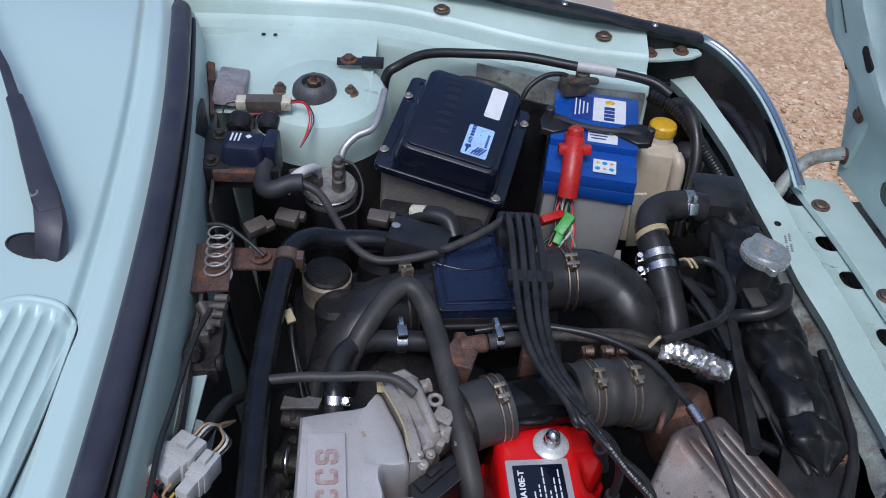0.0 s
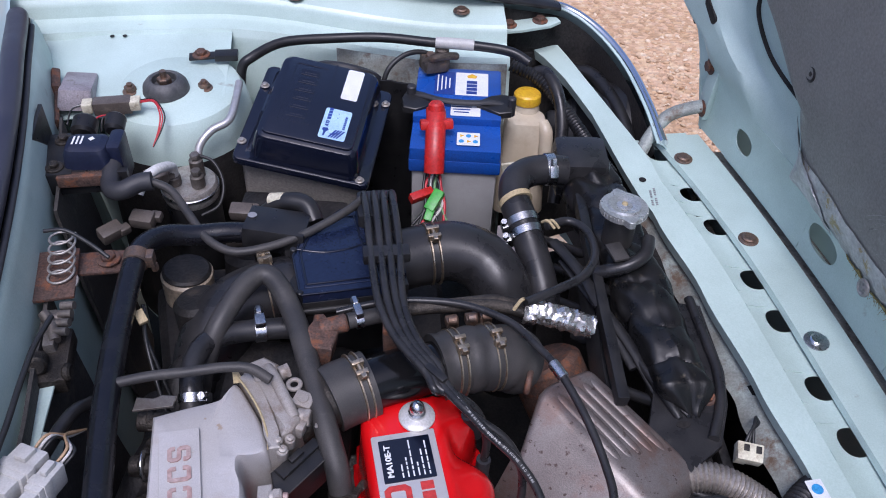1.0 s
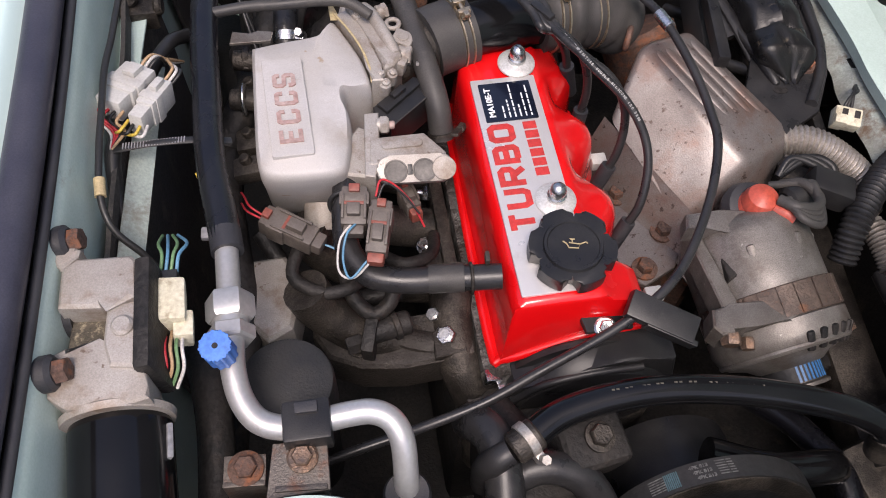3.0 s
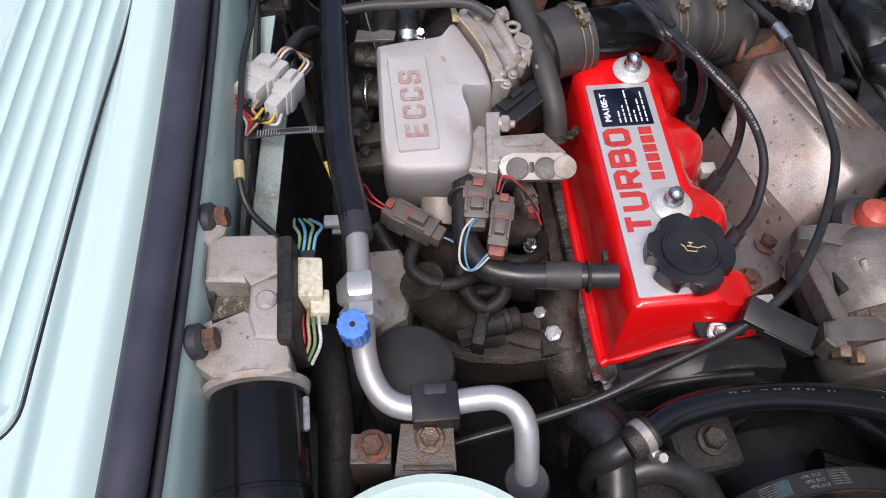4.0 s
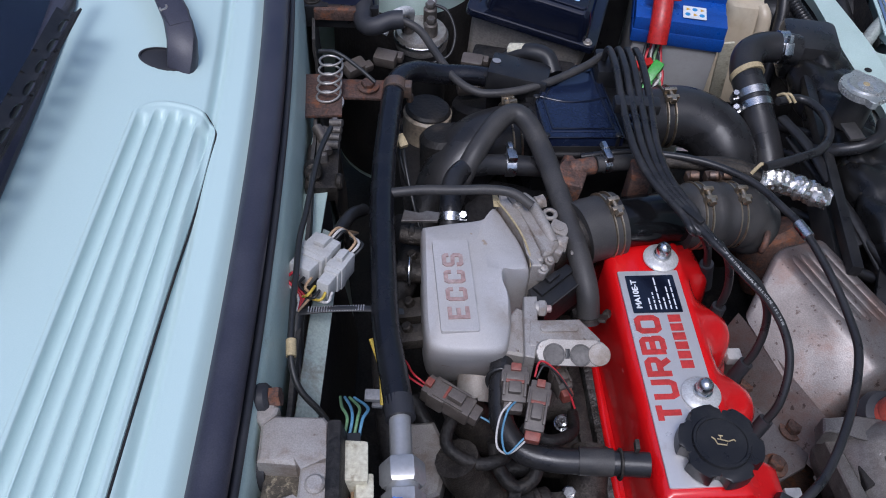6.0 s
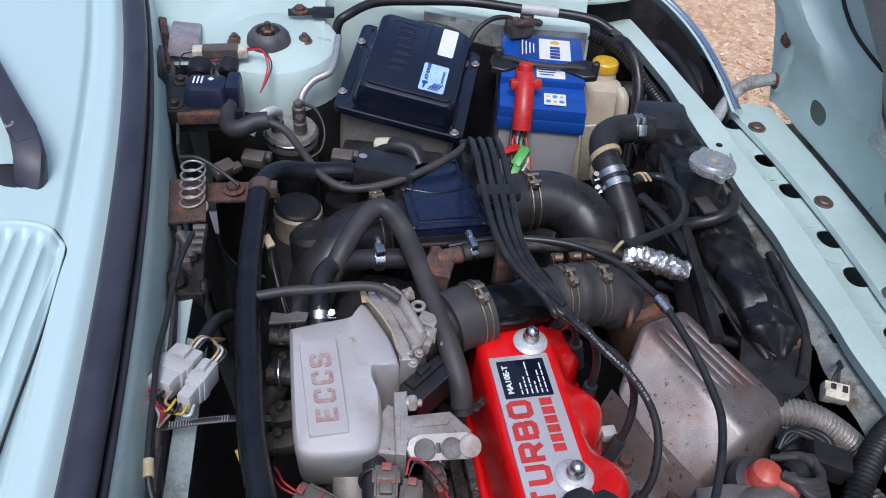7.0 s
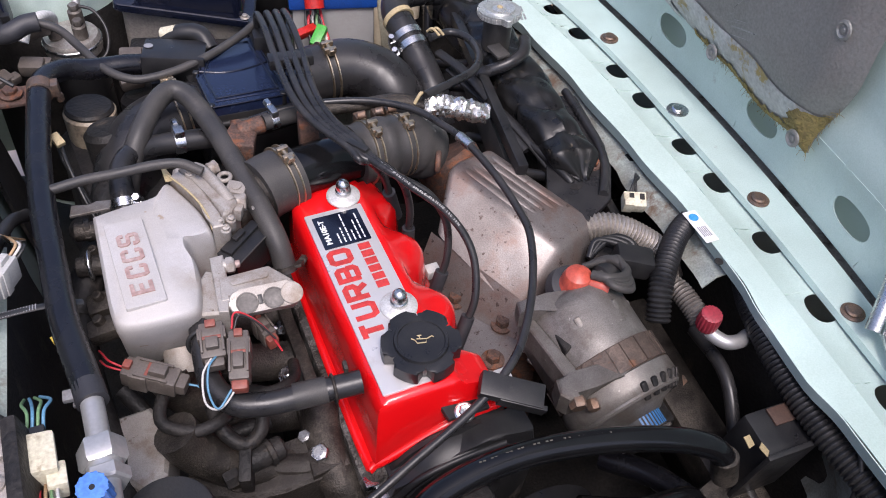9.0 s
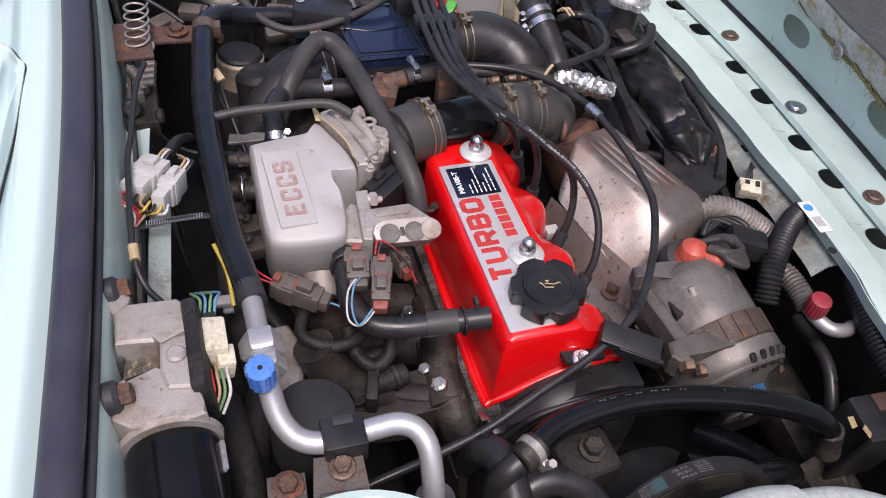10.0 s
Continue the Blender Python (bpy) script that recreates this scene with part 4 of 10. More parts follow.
bm = NB()
sheet(bm, lambda u, v: tuple(Vector(hood_pt(hood_edge(0.752 + 0.92 * u), 0.752 + 0.92 * u)).lerp(Vector(hood_out(u, 1)), v)), span(0, 1, 40), span(0, 1, 2))
sheet(bm, lambda y, v: tuple(Vector(hood_pt(y, 0.757)).lerp(Vector((hood_x(y) + 0.044, y, 0.740)), v)), span(-0.3, 0.93, 30), span(0, 1, 2))
part("hem", thick(bm, 0.002), M_BAY, bonnet)


def pad_low(y):
    """The lower edge of the pad."""
    return 0.832 + 0.010 * smooth_step(0.62, 0.76, y) - 0.010 * math.exp(-((y - 0.48) / 0.06) ** 2) - 0.008 * smooth_step(0.42, 0.385, y)


def pad_side(z):
    """Its side edge, which widens upwards."""
    if z < 0.94:
        return 0.772 + 0.033 * smooth_step(0.87, 0.94, z)
    return min(1.04, 0.805 + 0.205 * ((z - 0.94) / 0.142) ** 0.82)


def pad_pt(u, v):
    z0 = pad_low(0.38 + 0.40 * v)
    z = z0 + u * (1.62 - z0)
    y0 = 0.385 - 0.03 * smooth_step(0.83, 0.95, z)
    y = y0 + v * (pad_side(z) - y0)
    edge = min(1, min(u * 14, (1 - v) * 9, v * 9))
    puff = 0.020 * math.sin(edge * math.pi / 2)
    puff += 0.0035 * noise.noise((y * 9, z * 9, 2)) + 0.0025 * abs(math.sin(y * 11 + z * 17 + 2 * noise.noise((y * 5, z * 5, 7)))) ** 6
    return hood_pt(y, z, -0.006 - puff)


pad = part("insulation_pad", sheet(NB(), pad_pt, span(0, 1, 80), span(0, 1, 90)), M_PAD, bonnet, "dark grey foil-faced insulation pad, torn at the edge")


def on_pad(u, v, lift):
    x, y, z = pad_pt(min(1, max(0, u)), min(1, max(0, v)))
    return (x - lift, y, z)


bm = NB()
sheet(bm, lambda u, v: on_pad(u * (0.050 + 0.030 * (1 - v) + 0.022 * noise.noise((v * 5, 2, 1))), v * (0.11 + 0.03 * noise.noise((u * 4, 5, 1))), 0.0025 + 0.0015 * noise.noise((u * 8, v * 8, 4))), span(0, 1, 16), span(0, 1, 20))
sheet(bm, lambda u, v: on_pad(u * (0.014 + 0.012 * noise.noise((v * 24, 3, 1))), 0.08 + 0.55 * v, 0.003 + 0.002 * noise.noise((v * 60, u * 4, 4))), span(0, 1, 5), span(0, 1, 90))
part("foam_edge", bm, M_FOAM, pad, "yellowed torn foam edge")
bm = NB()
sheet(bm, lambda u, v: on_pad(u * (0.105 - 0.065 * v + 0.010 * noise.noise((v * 4, 3, 1))), 1.0 - v * (0.30 - 0.14 * u + 0.03 * noise.noise((u * 4, 1, 6))), 0.0035 + 0.0018 * noise.noise((v * 7, u * 5, 3))), span(0, 1, 28), span(0, 1, 28))
part("foil_edge", bm, mat("dull_foil", (0.56, 0.56, 0.56), 0.38, 0.45, col2=(0.42, 0.415, 0.40), s1=30, s2=90, bump=0.5, depth=0.002), pad, "crumpled silver foil corner")
# Foil along the edge; its paler colour carries the light on the slope.
bm = NB()
sheet(bm, lambda u, v: on_pad(0.004 + u * (0.066 + 0.010 * noise.noise((v * 5, 4, 1))), 0.03 + 0.94 * v, 0.0012 + 0.0010 * noise.noise((v * 30, u * 6, 3))), span(0, 1, 14), span(0, 1, 110))
part("foil_band", bm, mat("mottled_lit_foil", (0.50, 0.50, 0.49), 0.42, 0.25, col2=(0.36, 0.355, 0.34), s1=26, s2=160, bump=0.4, dirt=(0.34, 0.26, 0.10), dirt_at=0.62, dirt_s=22, depth=0.001, soft=0.06, fine=0.2), pad, "foil band with yellowed patches, paler for the lit slope of the pad's edge")
# pale creases and torn fibres
M_CREASE = mat("foil_crease", (0.34, 0.34, 0.33), 0.35, 0.6, s1=60, bump=0.2)
rnd = random.Random(41)
for k in range(4):
    u0, v0 = rnd.uniform(0.05, 0.40), rnd.uniform(0.24, 0.90)
    ang, bend = rnd.gauss(0.7, 0.2), rnd.uniform(-0.3, 0.3)
    for j in range(rnd.choice((2, 3, 5))):
        du, dv, ln = rnd.uniform(-0.02, 0.02), rnd.uniform(-0.04, 0.04), rnd.uniform(0.02, 0.085)
        pts = [on_pad(u0 + du + ln * s * math.cos(ang + bend * s) * 0.7, v0 + dv - ln * 1.6 * s * math.sin(ang + bend * s), 0.0001) for s in span(0, 1, 10)]
        part("crease", tube(NB(), pts, rnd.uniform(0.0002, 0.00045), 2, 5), M_CREASE, pad)
bm = NB()
for k in range(150):
    a = Vector(on_pad(rnd.uniform(0, 0.004), rnd.uniform(0.0, 0.6), 0.002)) if k % 3 else Vector(on_pad(rnd.uniform(0, 0.10), 0.0, 0.003))
    d = Vector((rnd.uniform(-0.6, 0.2), rnd.uniform(-1, 1), rnd.uniform(-1, 0.2))).normalized() * rnd.uniform(0.003, 0.011)
    tube(bm, [a, a + d * 0.5 + Vector((0, 0, 0.001)), a + d], 0.00025, 2, 3)
part("frayed_fibre", bm, M_FOAM, pad, kind="stuff")
for y, z in ((0.574, 0.842), (0.398, 0.840), (0.782, 0.992), (0.394, 0.989)):
    p = hood_pt(y, z, -0.024)
    part("clip", lathe(NB(), [(0.011, 0), (0.0105, 0.002), (0.008, 0.003), (0.006, 0.0012), (0.004, 0.0012), (0.003, 0.0026), (0.0005, 0.0028)], pose(*p, 0, -90, 0), 24), M_PAD if y < 0.6 else M_BLACK, pad)

# openings in the inner skin beside the pad: dark shapes laid on for their shade
def skin_pt(y, z, lift=0.0):
    """A point on the inner skin, ribs included."""
    e = hood_edge(z)
    x, yy, zz = hood_mid((z - 0.845) / 0.805, (y + 0.30) / (e + 0.30))
    return Vector((x - lift, yy, zz))


for pts, r in (([(0.958, 1.006), (0.954, 0.982), (0.936, 0.962), (0.912, 0.946), (0.890, 0.937), (0.858, 0.930), (0.82, 0.925)], 0.0075), ([(0.998, 1.027), (0.962, 1.016)], 0.0028), ([(1.033, 0.951), (1.014, 0.937)], 0.0075), ([(1.160, 1.028), (1.128, 0.992), (1.103, 0.968), (1.084, 0.950)], 0.0034), ([(1.090, 0.912), (1.075, 0.899)], 0.003), ([(1.212, 0.988), (1.180, 0.972)], 0.004), ([(1.093, 1.060), (1.090, 1.046)], 0.005), ([(1.075, 1.024), (1.0735, 1.021)], 0.0035)):
    line = [skin_pt(y, z, 0.0) for y, z in pts]
    if len(line) > 2:
        part("opening", tube(NB(), line, r, 6, 10, flat=0.35), M_GRIMESHADE, bonnet)
        continue
    a, b = line
    along = (a - b).normalized()
    out = (Vector((-1, 0, 0)) + along * along.x).normalized()
    m = Matrix((along, out.cross(along), out)).transposed().to_4x4()
    m.translation = (a + b) / 2
    part("opening", prism(NB(), rrect((a - b).length + 2 * r, 2 * r, r * 0.98, 6), -0.004, 0.0025, m), M_GRIMESHADE, bonnet)

# hinge arm
hinge = new("hinge")
hinge.parent, hinge.location = bonnet, Vector((0.57, 1.0, 0.74)) - bonnet.location
bm = NB()
tube(bm, [(0.545, 0.955, 0.735), (0.575, 0.985, 0.765), (0.605, 1.0, 0.786), (0.657, 1.0, 0.80)], 0.0105, 6, 12, flat=0.8)
part("arm", bm, M_DIRTY, hinge)
bm = NB()
box(bm, (0.012, 0.030, 0.105), pose(0.656, 1.001, 0.830, 6, 0, 0), 0.004)
pl = part("hinge_plate", bm, M_BAY, hinge)
for z in (0.80, 0.868):
    o = bolt(BOLT_RUST, (0.6495, 0.998 + (z - 0.8) * 0.15, z - 0.005), "", (0, -90, 0), parent=pl)

# headlamp bowl behind the front corner
lamp = thing("headlamp", (0.52, 1.06, 0.62), "black rear of a round headlamp in the wing nose", "headlamp")
m = aim((0.462, 1.125, 0.705), (0.60, 1.10, 0.69))
part("bowl", lathe(NB(), [(0.028, 0.0), (0.045, 0.006), (0.06, 0.02), (0.082, 0.05), (0.088, 0.075), (0.092, 0.08), (0.092, 0.11)], m, 40), M_BLACK, lamp)
part("rubber_boot", lathe(NB(), [(0.018, -0.035), (0.022, -0.03), (0.026, -0.01), (0.046, 0.0), (0.05, 0.008)], m, 32), M_RUBBER, lamp)
bm = NB()
tube(bm, [(0.465, 1.185, 0.77), (0.50, 1.16, 0.785), (0.525, 1.10, 0.775), (0.535, 1.03, 0.755), (0.53, 0.98, 0.73)], 0.012, 6, 10)
tube(bm, [(0.475, 1.165, 0.75), (0.50, 1.12, 0.765), (0.512, 1.06, 0.757), (0.515, 1.0, 0.735)], 0.014, 6, 10)
part("bracket_band", bm, M_BLACK, lamp)
bm = NB()
rod(bm, (0.445, 1.15, 0.765), (0.475, 1.175, 0.785), 0.012, None, 0.002)
part("adjuster", bm, M_BLACK, lamp)
nudge(lamp, 0.018, 0.004, -0.028)
# added black panels that stand in for the nose's dark void and hide the ground
nose = thing("nose_void_fill", (0.6, 0.5, 0.30), "added black panels filling the dark void of the nose", "lining")
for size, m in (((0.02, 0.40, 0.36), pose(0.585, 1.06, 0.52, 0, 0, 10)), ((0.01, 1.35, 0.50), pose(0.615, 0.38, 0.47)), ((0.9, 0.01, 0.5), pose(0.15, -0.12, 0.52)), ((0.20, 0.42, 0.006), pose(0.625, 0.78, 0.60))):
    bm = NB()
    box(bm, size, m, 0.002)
    part("void_panel", bm, M_GRIMESHADE, nose)

# added black floor that closes the bay below, in place of its dark depth
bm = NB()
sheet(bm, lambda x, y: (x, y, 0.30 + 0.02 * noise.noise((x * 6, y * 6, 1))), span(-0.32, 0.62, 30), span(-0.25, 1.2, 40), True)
solo("bay_floor_fill", bm, M_GRIMESHADE, "added black floor closing the bay's dark depth under the engine", "tray")


# ---- windscreen, wiper, dashboard ----
def glass_pt(u, y):
    return (seal_x(y) - cowl_depth(y) - 0.007 - 0.50 * u, y, 0.976 + 0.33 * u - 0.05 * smooth_step(0.9, 1.28, y))


M_GLASS = bpy.data.materials.new("windscreen_glass")
M_GLASS.use_nodes = True
g = M_GLASS.node_tree.nodes["Principled BSDF"]
g.inputs["Base Color"].default_value, g.inputs["Roughness"].default_value = (0.92, 0.97, 0.95, 1), 0.02
g.inputs["Transmission Weight"].default_value, g.inputs["IOR"].default_value = 1.0, 1.1
ws = thing("windscreen", (-0.5, 0.4, 0.95), "windscreen with a black rubber frame", "windscreen")
gl = part("glass", sheet(NB(), lambda u, y: glass_pt(0.03 + 0.97 * u, y), span(0, 1, 6), span(-0.6, 1.05, 30)), M_GLASS, ws)
gl.visible_shadow = False
bm = NB()
tube(bm, [glass_pt(0.01, y) for y in span(-0.6, 1.25, 40)], 0.013, 2, 12, flat=0.6)
part("rubber_frame", bm, M_SEAL, ws, "black rubber glazing strip")
bm = NB()
sheet(bm, lambda u, y: tuple(Vector(glass_pt(0.0 + 0.11 * u, y)) + Vector((0, 0, -0.004))), span(0, 1, 3), span(-0.6, 1.25, 30))
part("black_band", bm, M_GLOSS, ws)
dash = thing("dashboard", (-0.7, 0.4, 0.80), "pale grey dashboard top with a slotted vent", "dashboard")
bm = NB()
sheet(bm, lambda x, y: (x, y, 0.945 - 0.06 * smooth_step(-0.85, -1.0, x)), span(-1.0, -0.46, 20), span(-0.6, 0.66, 10), True)
part("top", bm, mat("dash_vinyl", (0.50, 0.55, 0.56), 0.5, col2=(0.45, 0.5, 0.51), s1=30, s2=700, bump=0.2), dash)
bm = NB()
prism(bm, rrect(0.075, 0.16, 0.008), 0.9455, 0.951, Matrix.Translation((-0.515, 0.39, 0)), 0.002)
vent = part("vent", bm, M_WHITE, dash, "pale slotted vent")
for i in range(7):
    bm = NB()
    box(bm, (0.05, 0.009, 0.004), (-0.515, 0.335 + i * 0.018, 0.951), 0.001)
    part("slot", bm, M_BLACK, vent)

wiper = thing("wiper", (-0.349, 0.574, 0.95), "black wiper arm resting on the cowl and glass", "wiper")
bm = NB()
lathe(bm, [(0.0275, -0.001), (0.0265, 0.001), (0.0250, 0.001), (0.0242, -0.004)], Matrix.Translation((-0.349, 0.574, 0.957)) @ Matrix.Rotation(radians(11), 4, "Y") @ Matrix.Diagonal((1.0, 0.62, 1, 1)), 40)
part("well_rim", bm, M_RUBBER, wiper)
part("well", lathe(NB(), [(0.0255, -0.010), (0.0005, -0.012)], Matrix.Translation((-0.349, 0.574, 0.957)) @ Matrix.Diagonal((1.0, 0.62, 1, 1)), 32), M_GRIMESHADE, wiper)


def arm_loft(rows):
    """A flat bar through rows of (centre, half width, half height)."""
    bm = NB()
    n = 16
    pts = []
    for (c, w, h), k in zip(rows, range(len(rows))):
        d = (Vector(rows[min(k + 1, len(rows) - 1)][0]) - Vector(rows[max(k - 1, 0)][0])).normalized()
        side = d.cross(Vector((0, 0, 1))).normalized()
        up = side.cross(d)
        for a in range(n):
            ca, sa = math.cos(2 * math.pi * a / n), math.sin(2 * math.pi * a / n)
            q = (abs(ca) ** 4 + abs(sa) ** 4) ** -0.25
            pts.append(Vector(c) + side * (w * q * ca) + up * (h * q * sa))
    add(bm, pts, [(i * n + a, i * n + (a + 1) % n, (i + 1) * n + (a + 1) % n, (i + 1) * n + a) for i in range(len(rows) - 1) for a in range(n)] + [tuple(range(n)), tuple((len(rows) - 1) * n + a for a in range(n))])
    bmesh.ops.recalc_face_normals(bm, faces=bm.faces)
    return bm


part("pivot_head", arm_loft([((-0.334, 0.566, 0.944), 0.0135, 0.010), ((-0.332, 0.574, 0.960), 0.0145, 0.011), ((-0.333, 0.586, 0.972), 0.0145, 0.010), ((-0.338, 0.600, 0.979), 0.0140, 0.008), ((-0.346, 0.617, 0.983), 0.0125, 0.007)]), M_SEAL, wiper)
part("arm", arm_loft([((-0.335, 0.596, 0.981), 0.0115, 0.005), ((-0.342, 0.609, 0.985), 0.0135, 0.0065), ((-0.374, 0.667, 0.990), 0.0118, 0.0062), ((-0.403, 0.721, 0.994), 0.0100, 0.0055), ((-0.424, 0.757, 0.998), 0.0088, 0.005), ((-0.4245, 0.758, 0.998), 0.0060, 0.004), ((-0.451, 0.805, 1.004), 0.0052, 0.0035), ((-0.492, 0.861, 1.020), 0.005, 0.0035), ((-0.56, 0.96, 1.05), 0.005, 0.0035)]), M_SEAL, wiper)
rv = part("rivet", lathe(NB(), [(0.0048, 0), (0.0045, 0.0016), (0.003, 0.0018), (0.0022, 0.0008), (0.0004, 0.0008)], pose(-0.3535, 0.612, 0.990, 0, -18, 0), 20), M_WORN, wiper)
bm = NB()
tube(bm, [(-0.432, 0.10, 1.003), (-0.432, 0.24, 1.004), (-0.432, 0.40, 1.006), (-0.434, 0.62, 1.008)], 0.004, 6, 8)
part("blade", bm, M_RUBBER, wiper)
bm = NB()
holed(bm, lambda y, v: (-0.433 + v, y, 1.022 - 0.006 * math.sin(v / 0.022 * math.pi)), 0.24, 0.56, 0.0, 0.022, [(0.27 + 0.030 * i, 0.011, 0.010, 0.004) for i in range(10)], 0.02)
part("spoiler", thick(bm, 0.002), M_BLACK, wiper)
# added black sheet in place of cabin and rear body, closing the view behind the glass
bm = NB()
sheet(bm, lambda u, v: (-1.4 + 0.5 * u, -0.4 + 1.6 * v, 0.6 + 0.6 * u), span(0, 1, 3), span(0, 1, 3))
part("cabin_backing", bm, M_BLACK, car)


# ---- lettering ----
def letters(name, body, w, h, m, material, parent, depth=0.0006, label=""):
    """Raised lettering stretched to w by h metres, centred on m; reads along the x of m."""
    cu = bpy.data.curves.new(name, "FONT")
    cu.body, cu.extrude, cu.offset = body, 0.5, 0.035
    ob = new(name, cu)
    me = bpy.data.meshes.new_from_object(ob.evaluated_get(bpy.context.evaluated_depsgraph_get()))
    bpy.data.objects.remove(ob)
    xs, ys = [v.co.x for v in me.vertices], [v.co.y for v in me.vertices]
    x0, x1, y0, y1 = min(xs), max(xs), min(ys), max(ys)
    for v in me.vertices:
        v.co = m @ Vector(((v.co.x - (x0 + x1) / 2) * w / (x1 - x0), (v.co.y - (y0 + y1) / 2) * h / (y1 - y0), (v.co.z + 0.5) * depth))
    me.materials.append(material)
    ob = new(name, me)
    if parent:
        ob.parent = parent
        ob.matrix_parent_inverse = Matrix.Translation(-wloc(parent))
    if label:
        tagged(ob, label)
    return ob


GLYPHS = {"T": [[(0, 1), (1, 1)], [(0.5, 1), (0.5, 0)]], "U": [[(0, 1.07), (0, 0.2), (0.14, 0.0), (0.86, 0.0), (1, 0.2), (1, 1.07)]],
          "R": [[(0, -0.07), (0, 1), (0.82, 1), (1, 0.86), (1, 0.56), (0.82, 0.44), (0.16, 0.44)], [(0.55, 0.44), (1, -0.07)]],
          "B": [[(0, -0.07), (0, 1), (0.80, 1), (0.96, 0.88), (0.96, 0.62), (0.82, 0.52), (0.16, 0.52)], [(0.16, 0), (0.84, 0), (1, 0.12), (1, 0.40), (0.82, 0.52)]],
          "O": [[(0.5, 1), (0.84, 1), (1, 0.84), (1, 0.16), (0.84, 0), (0.16, 0), (0, 0.16), (0, 0.84), (0.16, 1), (0.5, 1)]],
          "E": [[(1.0, 1), (0, 1), (0, 0), (1.0, 0)], [(0, 0.5), (0.85, 0.5)]], "C": [[(1, 0.68), (1, 0.9), (0.88, 1), (0.12, 1), (0, 0.88), (0, 0.12), (0.12, 0), (0.88, 0), (1, 0.1), (1, 0.32)]],
          "S": [[(1, 0.72), (1, 0.9), (0.88, 1), (0.12, 1), (0, 0.9), (0, 0.62), (0.12, 0.52), (0.88, 0.48), (1, 0.38), (1, 0.1), (0.88, 0), (0.12, 0), (0, 0.1), (0, 0.28)]]}


def stroke_letters(name, body, w, h, m, material, parent, depth=0.0006, stroke=0.2, gap=0.25, label=""):
    """Bold sign-writer's capitals of even stroke, w by h metres, centred on m."""
    bm = NB()
    cw = w / (len(body) + gap * (len(body) - 1))
    st = stroke * cw
    lift = 0
    for i, ch in enumerate(body):
        x0 = -w / 2 + i * cw * (1 + gap)
        for line in GLYPHS[ch]:
            lift += 1
            p = [Vector((x0 + st / 2 + x * (cw - st), -h / 2 + st / 2 + y * (h - st), 0)) for x, y in line]
            ring = (p[0] - p[-1]).length < 1e-6
            vs = []
            for k, q in enumerate(p):
                a = (q - p[k - 1]).normalized() if k else ((q - p[-2]).normalized() if ring else None)
                b = (p[k + 1] - q).normalized() if k < len(p) - 1 else ((p[1] - q).normalized() if ring else None)
                d = ((a or b) + (b or a)).normalized()
                nn = Vector((-d.y, d.x, 0)) * (st / 2 / max(0.5, d.dot(b or a)))
                z = depth + 0.00022 * (lift % 3)
                vs.append([q + nn, q - nn, q + nn + Vector((0, 0, z)), q - nn + Vector((0, 0, z))])
            n = len(vs)
            add(bm, [m @ v for r in vs for v in r], [f for k in range(n - 1) for f in ((4 * k + 2, 4 * k + 3, 4 * k + 7, 4 * k + 6), (4 * k, 4 * k + 2, 4 * k + 6, 4 * k + 4), (4 * k + 1, 4 * k + 5, 4 * k + 7, 4 * k + 3))] + [(0, 1, 3, 2), (4 * n - 4, 4 * n - 2, 4 * n - 1, 4 * n - 3)])
    bmesh.ops.recalc_face_normals(bm, faces=bm.faces)
    return part(name, bm, material, parent, label)


def wire_clamp(at, along, r, parent, gap=0.008, screw=90, material=None):
    """Two wires drawn round a boot by a screw block."""
    a, d = Vector(at), Vector(along).normalized()
    m = aim(a, a + d * 0.01)
    bm = NB()
    for s in (-0.5, 0.5):
        lathe(bm, [(r, s * gap - 0.0014), (r + 0.0016, s * gap - 0.0007), (r + 0.0016, s * gap + 0.0007), (r, s * gap + 0.0014)], m, 40)
    q = m @ Matrix.Rotation(radians(screw), 4, "Z")
    for s in (-0.006, 0.006):
        box(bm, (0.009, 0.005, gap * 1.6), q @ Matrix.Translation((r + 0.004, s, 0)), 0.001)
    rod(bm, q @ Vector((r + 0.005, -0.006, 0)), q @ Vector((r + 0.005, 0.013, 0)), 0.0025)
    hexa(bm, q @ Vector((r + 0.005, 0.008, 0)), q @ Vector((r + 0.005, 0.013, 0)), 0.005)
    return part("band", bm, material or M_BRASSY, parent)


def clamp_band(name, at, along, r, parent, width=0.010, screw=90, label="", material=None):
    """A worm-drive hose clamp round an axis, with its screw housing."""
    a, d = Vector(at), Vector(along).normalized()
    m = aim(a - d * width / 2, a + d * width / 2)
    bm = NB()
    lathe(bm, [(r, 0), (r + 0.0012, 0.0004), (r + 0.0012, width - 0.0004), (r, width)], m, 36)
    q = m @ Matrix.Rotation(radians(screw), 4, "Z")
    box(bm, (0.008, 0.016, width * 0.9), q @ Matrix.Translation((r + 0.003, 0, width / 2)), 0.0012)
    hexa(bm, q @ Vector((r + 0.0045, -0.008, width / 2)), q @ Vector((r + 0.0045, -0.018, width / 2)), 0.0045)
    ob = part(name, bm, material or M_ZINC, parent)
    return ob


def hose(name, pts, r, label, material=None, category="hose", seg=14, **kw):
    return solo(name, tube(NB(), pts, r, seg=seg, **kw), material or M_HOSE, label, category)


# ---- engine ----
RK = pose(0.1655, 0.3445, 0.003, 0, 0, 5)
rocker = thing("rocker_cover", (0.16, 0.345, 0.71), "glossy red rocker cover with a brushed turbo plate", "rocker cover")


